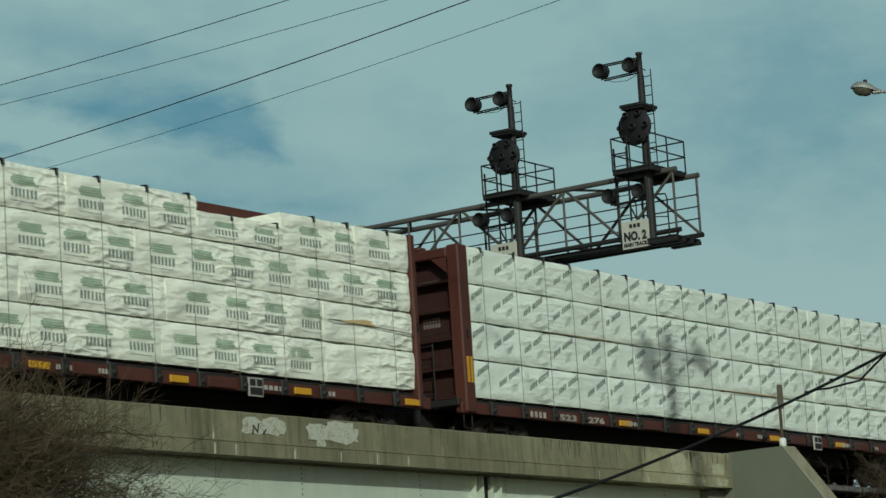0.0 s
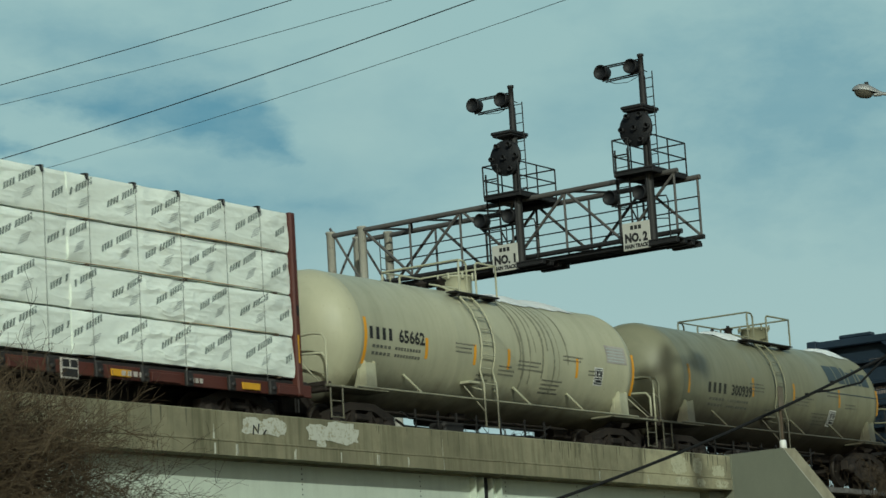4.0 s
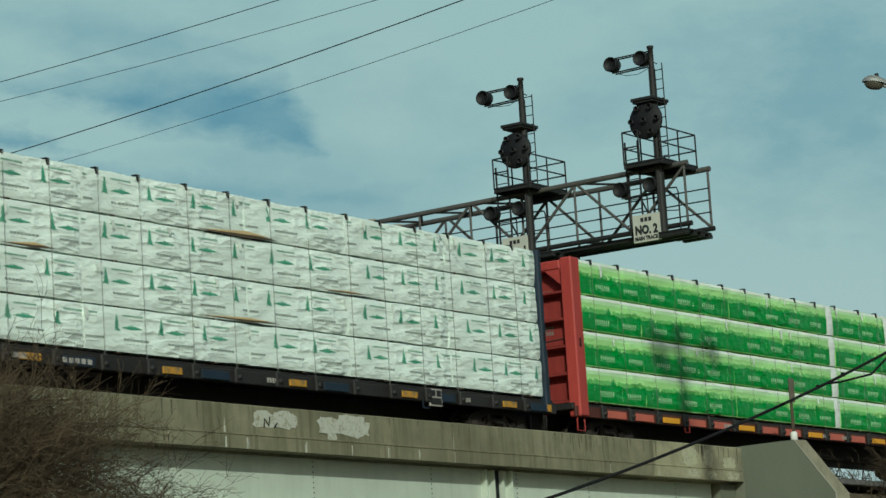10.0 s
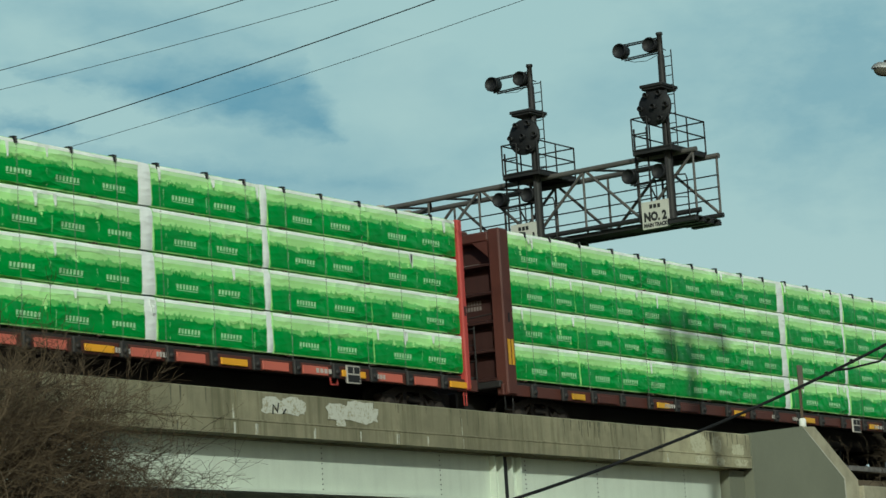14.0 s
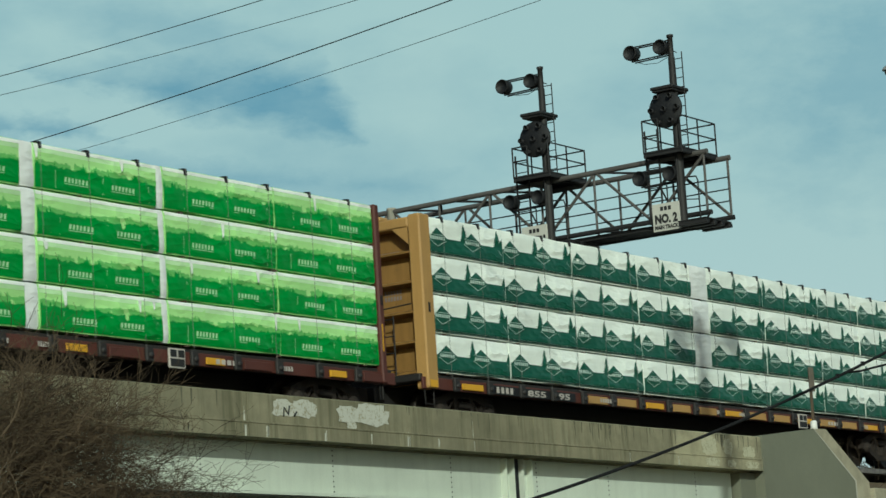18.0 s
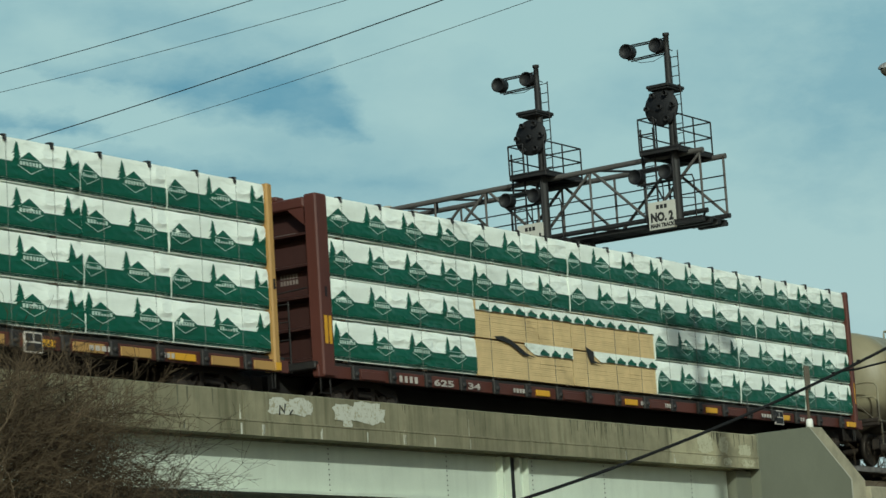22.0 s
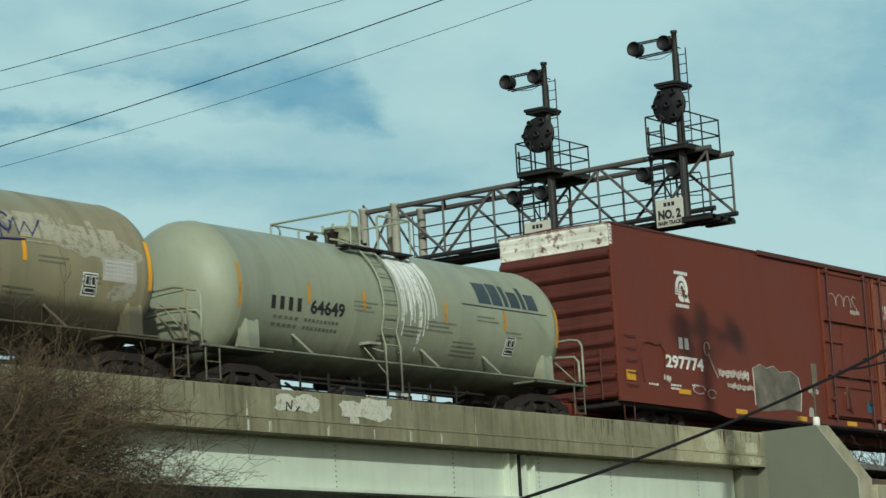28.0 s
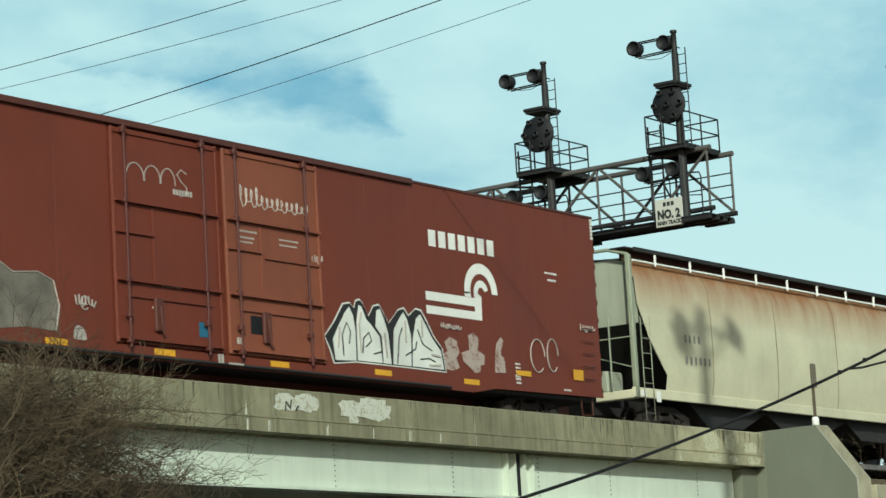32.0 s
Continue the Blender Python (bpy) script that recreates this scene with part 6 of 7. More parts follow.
        for z, x0, x1, deep in ((1.10, a + 0.02, b - 0.02, 0.10), (2.13, a + 0.02, b - 0.02, 0.10), (3.54, a + 0.02, b - 0.02, 0.10), (2.99, a + 0.02, (a + b) / 2 - 0.4, 0.07), (1.86, a + 0.3, b - 0.3, 0.06), (2.90, (a + b) / 2 - 0.3, b - 0.02, 0.06 if paint == "box_door" else 0.0)):
            if deep:
                s = Shape()
                s.prism([(x0, z - 0.035), (x1, z - 0.035), (x1, z + 0.02), (x0, z + 0.02)], -Y - deep, -Y - 0.018)
                part("door_rib", s, paint, door)
        for x in (a + 0.25, b - 0.5):
            s = Shape()
            s.tube([(x, -Y - 0.12, 0.92), (x, -Y - 0.12, 4.9)], 0.028, 6)
            # rods and brackets in the darker red, their shade put into the colour
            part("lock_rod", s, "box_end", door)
            for z in (1.05, 1.50, 2.13, 3.54, 4.8):
                s = Shape()
                s.cbox(x - 0.06, x + 0.06, -Y - 0.15, -Y - 0.04, z - 0.06, z + 0.05, 0.015)
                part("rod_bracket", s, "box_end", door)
        s = Shape()
        m = (a + b) / 2
        m -= 0.35
        s.cbox(m - 0.12, m + 0.12, -Y - 0.09, -Y - 0.02, 1.25, 1.85, 0.02)
        s.tube([(m, -Y - 0.1, 1.7), (m + 0.02, -Y - 0.12, 1.25), (m + 0.1, -Y - 0.12, 1.15)], 0.025, 6)
        part("door_handle", s, "car_brown", door)
    for x0, x1, z0, z1, out in ((-1.95, -1.72, 1.5, 1.62, 0.026), (-2.0, -1.68, 1.66, 1.7, 0.026), (-1.3, -0.75, 3.80, 3.90, 0.026), (-1.75, -1.2, 2.08, 2.11, 0.056), (0.5, 1.1, 3.32, 3.36, 0.026), (0.5, 1.0, 3.2, 3.24, 0.026),
                                (0.55, 0.95, 3.12, 3.15, 0.026), (1.75, 2.35, 3.27, 3.30, 0.026), (1.75, 2.3, 3.17, 3.20, 0.026), (0.35, 0.52, 1.2, 1.32, 0.026), (-0.3, -0.12, 0.80, 0.96, 0.09), (0.0, 0.45, 0.79, 0.83, 0.09)):
        s = Shape()
        letter_bars(s, 7 if x1 - x0 > 0.3 else 2, x0, x1, z0, z1, -Y - out, 0, 0.8)
        tagged(part("door_label", s, "faded_white", car, "worn white door label"), kind="stuff")
    for x0, x1, z0, z1, mat in ((-0.72, -0.44, 1.25, 1.52, "blue_patch"), (0.78, 1.18, 1.42, 1.76, "black")):
        s = Shape()
        s.bar(x0, x1, z0, z1, -Y - 0.026)
        part("door_patch", s, mat, car, "small square paint patch")
    # reporting marks and the emblem shapes
    y = -Y - 0.004

    def arc(s, r0, r1, cx, cz, a0, a1, sx=1.0, sz=1.0, n=24):
        v = []
        for k in range(n + 1):
            a = radians(a0 + (a1 - a0) * k / n)
            v += [(cx + sx * r0 * math.cos(a), y, cz + sz * r0 * math.sin(a)), (cx + sx * r1 * math.cos(a), y, cz + sz * r1 * math.sin(a))]
        s.add(v, [(2 * k, 2 * k + 1, 2 * k + 3, 2 * k + 2) for k in range(n)])

    s = Shape()
    letter_bars(s, 2, -10.40, -9.86, 2.26, 2.53, y, 0, 0.7)
    write(s, "297774", -11.06, 1.80, 0.29, y, 0, 1.77)
    tagged(part("reporting_mark", s, "white_paint", car, "white reporting marks"), kind="stuff")
    s = Shape()
    letter_bars(s, 8, -10.40, -9.76, 4.03, 4.11, y, 0, 0.78)
    letter_bars(s, 7, -10.40, -9.78, 3.25, 3.33, y, 0, 0.78)
    letter_bars(s, 7, 6.74, 9.24, 3.68, 4.02, y, 0, 0.72)
    for x, z, w in ((-10.9, 1.36, 0.5), (-10.9, 1.28, 0.45), (-9.9, 1.41, 0.4), (11.6, 0.97, 0.3), (11.1, 3.5, 0.5), (11.2, 3.35, 0.35), (-11.9, 1.33, 0.45), (9.7, 1.15, 0.2)):
        letter_bars(s, 6, x, x + w, z, z + 0.045, y, 0, 0.7)
    for k in range(6):
        letter_bars(s, 3, 9.72, 9.92, 1.02 + 0.08 * k, 1.06 + 0.08 * k, y, 0, 0.7)
    tagged(part("lettering", s, "white_paint", car, "white blocks in place of words"), kind="stuff")
    s = Shape()
    arc(s, 0.19, 0.315, -10.08, 3.70, -52, 200, 0.92, 1.0)
    arc(s, 0.19, 0.315, -10.08, 3.70, 225, 285, 0.92, 1.0)
    arc(s, 0.075, 0.145, -10.06, 3.70, -10, 215, 0.92, 1.0)
    s.add([(-9.98, y, 3.40), (-9.72, y, 3.39), (-9.84, y, 3.56), (-9.95, y, 3.60)], [(0, 1, 2, 3)])
    for k in range(3):
        s.bar(-10.40, -10.08, 3.545 + 0.055 * k, 3.575 + 0.055 * k, y)
    tagged(part("roundel", s, "white_paint", car, "white round emblem shapes"), kind="stuff")
    s = Shape()
    arc(s, 0.40, 0.62, 8.57, 2.86, 0, 186)
    arc(s, 0.13, 0.28, 8.57, 2.84, 20, 200)
    for z0, z1, xe in ((2.55, 2.73, 8.30), (2.27, 2.44, 8.30)):
        s.bar(6.54, xe, z0, z1, y)
    s.add([(7.95, y, 2.735), (8.18, y, 2.735), (8.18, y, 2.84), (7.95, y, 2.84)], [(0, 1, 2, 3)])
    s.add([(8.30, y, 2.27), (8.55, y, 2.27), (8.57, y, 2.77), (8.44, y, 2.83), (8.30, y, 2.73)], [(0, 1, 2, 3, 4)])
    tagged(part("arch_emblem", s, "white_paint", car, "white arch emblem shapes"), kind="stuff")
    for x, z in ((-12.7, 1.5), (-10.3, 1.25), (-7.6, 0.92), (-4.5, 0.9), (-1.7, 0.9), (1.6, 0.9), (4.9, 0.95), (8.0, 0.95), (10.0, 1.25), (12.2, 1.35)):
        w = 0.28 if abs(x) < 12 else 0.2
        s = Shape()
        s.bar(x - w, x + w, z - 0.055 - 0.06 * (abs(x) > 12), z + 0.055 + 0.06 * (abs(x) > 12), y - 0.02)
        part("reflector", s, "reflector", car, "yellow reflector patch")
    graffiti(car, y)
    trucks(car, -L + 2.4, L - 2.4)
    return car


def graffiti(car, y):
    rnd = random.Random(8)
    s = Shape()
    # silver letters with black depth and a white rim
    base = [(3.06, 1.55), (3.36, 1.82), (3.69, 2.21), (3.92, 2.25), (4.05, 2.16), (4.11, 2.3), (4.25, 2.34), (4.35, 2.27), (4.51, 2.04), (4.69, 2.25), (4.88, 2.29), (5.04, 2.12), (5.18, 1.95), (5.52, 2.24), (5.72, 2.29),
            (5.87, 2.15), (6.12, 2.31), (6.31, 2.29), (6.5, 2.08), (6.7, 1.81), (6.99, 1.58), (7.09, 1.11), (5.85, 1.12), (4.05, 1.12), (3.33, 1.05), (3.23, 1.29)]
    cx, cz = 5.0, 1.6
    s.sheet([(cx + (a - cx) * 1.018, cz + (b - cz) * 1.05) for a, b in base], y - 0.004, 0, 0.002)
    s.sheet(base, y - 0.008, 1, 0.002)
    for q in (((3.36, 1.1), (3.30, 1.5), (3.50, 1.78), (3.72, 2.05), (3.88, 2.18), (4.0, 2.0), (4.05, 1.7), (4.03, 1.13)), ((4.08, 1.14), (4.10, 1.9), (4.19, 2.24), (4.28, 2.22), (4.42, 1.98), (4.60, 1.86), (4.84, 1.66), (4.90, 1.14)),
              ((4.72, 1.86), (4.78, 2.18), (4.90, 2.22), (5.02, 2.02), (5.14, 1.75), (5.20, 1.14), (4.94, 1.14), (4.92, 1.68)), ((5.26, 1.14), (5.34, 1.85), (5.56, 2.1), (5.70, 2.22), (5.82, 2.06), (5.92, 1.75), (5.88, 1.14)),
              ((5.92, 1.14), (5.98, 1.70), (6.12, 2.12), (6.28, 2.22), (6.45, 2.02), (6.66, 1.76), (6.94, 1.52), (7.03, 1.14))):
        s.sheet(list(q), y - 0.012, 0, 0.003)
    for pts in (((3.62, 1.2), (3.60, 1.62), (3.76, 1.86), (3.88, 1.7), (3.82, 1.45)), ((4.25, 1.3), (4.3, 1.6), (4.48, 1.72), (4.56, 1.55), (4.36, 1.42)), ((4.6, 1.3), (4.86, 1.36)), ((5.4, 1.16), (5.5, 1.7), (5.62, 1.9)),
                ((5.7, 1.35), (6.05, 1.5), (6.1, 1.66)), ((6.15, 1.9), (6.3, 1.62), (6.62, 1.5)), ((6.2, 1.3), (6.5, 1.34), (6.72, 1.28))):
        s.tube([(a, y - 0.014, b) for a, b in pts], 0.016, 4, 1)
    for pts in (((3.45, 1.35), (3.52, 1.75)), ((4.2, 1.3), (4.16, 1.85), (4.24, 2.1)), ((5.05, 1.25), (5.0, 1.75)), ((5.72, 1.6), (5.72, 2.05)), ((6.3, 1.75), (6.3, 2.1)), ((6.5, 1.2), (6.9, 1.22)), ((6.6, 1.42), (6.9, 1.4))):
        s.tube([(a, y - 0.013, b) for a, b in pts], 0.028, 4, 2)
    part("graffiti", s, ["spray_white", "ink", "spray_grey"], car, "white graffiti letters with black outlines")
    s = Shape()
    for x, z, r in ((-3.9, 1.1, 0.2), (2.9, 2.1, 0.07), (3.0, 2.35, 0.05), (2.75, 2.3, 0.05)):
        s.sheet([(x + r * (0.75 + 0.4 * rnd.random()) * math.cos(a), z + r * 1.1 * (0.75 + 0.4 * rnd.random()) * math.sin(a)) for a in [k * math.pi / 7 for k in range(14)]], y - 0.006, 0, 0.003)
    tagged(part("spray_blots", s, "spray_grey", car, "faint white spray blots", at=(0, 0, -0.08)), kind="stuff")
    # three ghostly rounded letters, half covered
    for q in (((7.12, 1.25), (7.05, 1.55), (7.2, 1.62), (7.1, 1.8), (7.3, 1.92), (7.55, 1.85), (7.62, 1.6), (7.5, 1.5), (7.6, 1.3), (7.35, 1.22)),
              ((8.0, 1.32), (7.75, 1.45), (7.7, 1.62), (8.0, 1.7), (7.98, 2.0), (8.2, 2.08), (8.36, 1.95), (8.3, 1.72), (8.55, 1.62), (8.52, 1.42), (8.38, 1.4), (8.36, 1.26), (8.16, 1.22)),
              ((8.92, 1.28), (8.95, 1.62), (9.02, 1.9), (9.2, 2.05), (9.3, 1.98), (9.2, 1.8), (9.16, 1.66), (9.3, 1.62), (9.32, 1.3))):
        s = Shape()
        s.sheet(list(q), y - 0.006, 0, 0.003)
        part("faded_letter", s, "spray_faint", car, "half covered pale graffiti letter", at=(0, 0, -0.08))
    s = Shape()
    s.sheet([(-6.75, 1.05), (-6.85, 2.1), (-6.5, 2.2), (-6.2, 2.12), (-5.8, 2.2), (-5.5, 2.06), (-4.9, 2.12), (-4.55, 2.0), (-4.42, 1.6), (-4.5, 1.15), (-5.2, 1.18), (-5.9, 1.1)], y - 0.006, 0, 0.003)
    part("cover_patch", s, "grey_paint", car, "grey paint patch with pale edge", at=(0, 0, -0.08))

    def scrawl(pts, r, slot=0):
        t.tube([(a, y - 0.012, b) for a, b in pts], r, 4, slot)

    t = Shape()
    for x0, z0, w, h, n in ((-8.6, 1.75, 1.5, 0.28, 26), (-8.2, 1.5, 1.3, 0.2, 20), (-11.2, 1.5, 0.3, 0.2, 10), (-4.0, 1.6, 0.5, 0.25, 8), (2.75, 3.0, 0.35, 0.2, 6), (7.0, 2.05, 0.7, 0.16, 12), (12.4, 2.4, 0.6, 0.2, 8)):
        scrawl([(x0 + w * k / (2.5 * n) + 0.05 * math.cos(k * 1.9) * rnd.uniform(0.4, 1), z0 + h * (0.5 + 0.5 * math.sin(k * 1.9) * rnd.uniform(0.4, 1))) for k in range(int(2.5 * n) + 1)], 0.013)
    scrawl([(-9.05, 2.3), (-8.98, 2.18), (-8.65, 1.75)], 0.016)
    for cx, cz, rx, rz in ((-9.1, 2.42, 0.14, 0.16), (-9.6, 1.42, 0.28, 0.1), (-9.0, 1.35, 0.2, 0.1), (10.6, 1.75, 0.28, 0.36), (11.2, 1.8, 0.22, 0.36), (-3.75, 1.7, 0.1, 0.12)):
        scrawl([(cx + rx * math.cos(a), cz + rz * math.sin(a)) for a in [k * math.pi / 8 for k in range(15)]], 0.014)
    for cx, w in ((-2.32, 0.24), (-1.85, 0.22), (-1.42, 0.2)):
        scrawl([(cx + w * math.cos(a), 4.08 + 0.26 * math.sin(a)) for a in [math.pi * (1.05 - 1.1 * k / 12) for k in range(13)]], 0.015)
    scrawl([(-0.9, 4.3), (-1.05, 4.36), (-1.16, 4.26), (-1.05, 4.14), (-0.9, 4.05), (-0.92, 3.9), (-1.1, 3.86)], 0.015)
    for u0, u1, mid, r in ((0.62, 1.25, 4.10, 0.22), (1.25, 1.85, 4.03, 0.14), (1.85, 2.72, 4.02, 0.13)):
        n = int((u1 - u0) / 0.022)
        scrawl([(u0 + (u1 - u0) * k / n + 0.06 * math.cos(k * 0.9), mid + r * math.sin(k * 0.9) * (0.75 + 0.25 * math.sin(k * 0.37))) for k in range(n + 1)], 0.017)
    tagged(part("scrawl", t, "spray_grey", car, "thin white graffiti scrawls", at=(0, 0, -0.08)), kind="stuff")
    t = Shape()
    scrawl([(-12.1, 1.45), (-12.2, 2.0), (-12.1, 2.35), (-11.8, 2.4), (-11.55, 2.35), (-11.3, 2.38), (-11.1, 2.2), (-11.15, 1.5)], 0.02)
    part("dark_scrawl", t, "car_brown", car, at=(0, 0, -0.08))
    t = Shape()
    scrawl([(-6.85, 1.2), (-6.88, 2.1), (-6.5, 2.22), (-6.2, 2.14), (-5.8, 2.22), (-5.5, 2.08), (-4.9, 2.14), (-4.53, 2.02), (-4.4, 1.6), (-4.5, 1.15)], 0.014)
    part("pale_outline", t, "spray_grey", car, at=(0, 0, -0.08))


# darker copy of box_red: shade on ends and door rods put into the colour
M["box_end"] = worn_paint("shaded worn red end paint", (0.085, 0.024, 0.018), (0.03, 0.015, 0.012), amount=0.3, streak=0.6)
M["band_white"] = worn_paint("chipped white paint", (0.66, 0.64, 0.56), (0.14, 0.06, 0.035), amount=1.0, streak=0.7)
M["spray_white"] = plain("white spray paint", (0.66, 0.66, 0.60), 0.6, vary=0.2)
M["spray_grey"] = plain("thin white spray paint", (0.42, 0.38, 0.34), 0.7, vary=0.3)
M["spray_faint"] = worn_cover("faint rubbed spray paint", (0.36, 0.29, 0.25), (0.15, 0.05, 0.035))
M["blue_patch"] = plain("blue paint patch", (0.03, 0.12, 0.20), 0.6)
box_car(261.8)


# ---- covered hopper ----
def hopper_paint():
    n = Nodes("rust streaked cream paint")
    x, y, z = n.xyz()
    color = (0.55, 0.515, 0.36)
    broad = n.noise(0.6, 4, 0.6)
    c = n.mix(n.ramp(broad, [(0.3, 0.0), (0.7, 1.0)]), dim(color, 0.85), dim(color, 1.1))
    run = n.noise(1.0, 5, 0.65, n.stretched(1.4, 1.4, 0.16))
    rusty = n.math("MULTIPLY", n.math("MULTIPLY", n.math("SUBTRACT", z, 2.95), 1.15), n.ramp(run, [(0.3, 0.45), (0.62, 0.9)]), True)
    c = n.mix(n.math("MULTIPLY", rusty, 0.95), c, (0.24, 0.10, 0.035))
    c = n.mix(n.ramp(run, [(0.58, 0.0), (0.85, 0.25)]), c, (0.20, 0.15, 0.08))
    fine = n.noise(14, 5)
    c = n.mix(n.ramp(fine, [(0.55, 0.0), (0.75, 0.3)]), c, dim(color, 0.6))
    n.bump(broad, 0.2, 0.03)
    return n.done(c, 0.6)


def hopper_car(along):
    """along: the left end of its roof."""
    M["hopper"] = hopper_paint()
    M["end_sage"] = worn_paint("pale grey green end paint", (0.33, 0.34, 0.26), amount=0.3, streak=0.4)
    M["rust_line"] = plain("rusty weld line", (0.24, 0.17, 0.085), 0.8, vary=0.5, scale=3)
    car = ride(thing("hopper_car", "rust streaked cream covered hopper car", "hopper car", "cars of the freight train"), along)
    L = 16.6
    s = Shape()
    # side outline: full height, cut back under the slope sheet at each end
    for sy in (-1, 1):
        v, rows = [], [(1.22, 1.40), (1.6, 1.47), (2.4, 1.5), (3.2, 1.49), (3.75, 1.45), (4.14, 1.30), (4.29, 1.1)]
        def ends(z):
            k = max(0.0, min(1.0, (2.75 - z) / 0.95))
            return -0.1 + 1.2 * k, L + 0.1 - 1.2 * k
        n = 40
        for z, y in rows:
            a, b = ends(z)
            v += [(a + (b - a) * i / n, sy * y, z) for i in range(n + 1)]
        w = n + 1
        s.add(v, [(j * w + i, j * w + i + 1, (j + 1) * w + i + 1, (j + 1) * w + i) for j in range(len(rows) - 1) for i in range(n)], 0, True)
    part("side_sheet", s, "hopper", car)
    s = Shape()
    s.add([(0, -1.1, 4.29), (L, -1.1, 4.29), (L, 0, 4.36), (0, 0, 4.36), (L, 1.1, 4.29), (0, 1.1, 4.29)], [(0, 1, 2, 3), (3, 2, 4, 5)])
    part("roof", s, "hopper", car)
    for e, way in ((0, 1), (L, -1)):
        s = Shape()
        s.add([(e, -1.45, 2.75), (e, 1.45, 2.75), (e, 1.1, 4.29), (e, -1.1, 4.29), (e, -1.42, 3.75), (e, 1.42, 3.75)], [(0, 1, 5, 2, 3, 4)])
        part("end_sheet", s, "end_sage", car, "pale grey green end sheet")
    for k in range(5):
        x = 3.3 + 3.28 * k
        s = Shape()
        line = [(1.24, 1.405), (1.6, 1.475), (2.4, 1.505), (3.2, 1.495), (3.75, 1.455), (4.14, 1.305)]
        s.add([(x + d, -y - 0.001 - 0.004 * (abs(d) < 0.01), z) for z, y in line for d in (-0.014, 0.0, 0.014)],
              [(3 * i + j, 3 * i + j + 1, 3 * i + j + 4, 3 * i + j + 3) for i in range(5) for j in range(2)])
        part("weld_seam", s, "rust_line", car)
    s = Shape()
    for e, way in ((0, 1), (L, -1)):
        s = Shape()
        s.add([(e, -1.4, 2.75), (e, 1.4, 2.75), (e + way * 2.2, 1.2, 1.1), (e + way * 2.2, -1.2, 1.1)], [(0, 1, 2, 3)])
        # dark colour here paints in the shade below the end sheet
        part("slope_sheet", s, "dark_steel", car, "slope sheet with its shade in a dark colour")
        f = Shape()
        f.cbox(*sorted((e - way * 0.4, e + way * 2.4)), -0.3, 0.3, 0.7, 1.15, 0.03)
        part("stub_sill", f, "dark_steel", car)
        f = Shape()
        f.cbox(*sorted((e - way * 0.4, e - way * 0.1)), -1.42, 1.42, 1.0, 1.2, 0.02)
        part("end_sill", f, "hopper", car)
    s = Shape()
    s.prism([(2.4, 1.2), (14.2, 1.2), (13.2, 0.55), (11.6, 0.55), (10.8, 1.0), (9.3, 0.55), (7.4, 0.55), (6.4, 1.0), (5.2, 0.55), (3.4, 0.55)], -1.15, 1.15)
    part("discharge_hopper", s, "dark_steel", car)
    s = Shape()
    s.cbox(-0.4, L + 0.4, -1.46, -1.38, 1.02, 1.25, 0.015)
    s.cbox(-0.4, L + 0.4, 1.38, 1.46, 1.02, 1.25, 0.015)
    part("side_sill", s, "hopper", car)
    s = Shape()
    s.cbox(-0.35, L, -1.42, -1.0, 4.45, 4.49, 0.01)
    s.cbox(-0.35, L, 1.0, 1.42, 4.45, 4.49, 0.01)
    s.cbox(0, L, -1.46, -1.42, 4.41, 4.51, 0.01)
    part("roof_walk", s, "dark_steel", car, "dark grating walkway")
    s = Shape()
    s.cbox(0.0, L, -1.12, -1.04, 4.21, 4.49, 0.01)
    s.cbox(0.0, L, 1.04, 1.12, 4.21, 4.49, 0.01)
    part("hatch_coaming", s, "car_brown", car, "dark brown roof hatch coaming")
    post = Shape()
    post.cbox(-0.022, 0.022, -1.45, -1.40, 4.14, 4.47, 0.008)
    data = post.mesh("walk_bracket", [M["white_paint"]])
    for k in range(10):
        part("walk_bracket", data, None, car, at=(0.98 + 1.64 * k, 0, 0))
    s = Shape()
    s.tube([(0.0, -1.40, 4.20), (L, -1.40, 4.20)], 0.03, 6)
    part("roof_edge", s, "white_paint", car)
    for e, way in ((0, 1), (L, -1)):
        s = Shape()
        s.cbox(*sorted((e - way * 0.35, e - way * 0.22)), -1.5, -1.38, 1.0, 4.31, 0.02)
        s.tube([(e - way * 0.28, -1.44, 4.31), (e - way * 0.3, -0.9, 4.47), (e - way * 0.3, 0.9, 4.47), (e - way * 0.28, 1.44, 4.31)], 0.04, 6)
        s.cbox(*sorted((e - way * 0.35, e - way * 0.22)), 1.38, 1.5, 1.0, 4.31, 0.02)
        part("end_post", s, "tank_sage", car)
        s = Shape()
        ladder(s, e + way * 0.0, e + way * 0.4, 0.5, 2.9, -1.49, 7)
        ladder(s, e - way * 0.45, e - way * 0.42, 1.2, 2.9, -0.9, 2)
        s.tube([(e - way * 0.4, -1.44, 2.4), (e - way * 0.42, 1.2, 2.4)], 0.018, 5)
        s.tube([(e - way * 0.4, -1.44, 1.7), (e + way * 0.6, 1.2, 2.5)], 0.018, 5)
        part("end_ladder", s, "tank_sage", car)
        s = Shape()
        s.cbox(*sorted((e - way * 0.3, e + way * 0.4)), -0.7, -0.2, 1.2, 1.7, 0.04)
        part("brake_valve", s, "end_sage", car)
        s = Shape()
        s.turned([(0, 0.2), (0.7, 0.2), (0.74, 0.0)], 12, "x", (e - 0.35 if way > 0 else e - 0.4, 0.4, 1.5))
        part("brake_cylinder", s, "end_sage", car)
        coupler(car, e - way * 0.3, -way)
    s = Shape()
    y = -1.515
    letter_bars(s, 4, 1.95, 2.80, 2.42, 2.60, y, 0, 0.4)
    letter_bars(s, 6, 1.95, 3.25, 1.92, 2.10, y, 0, 0.42)
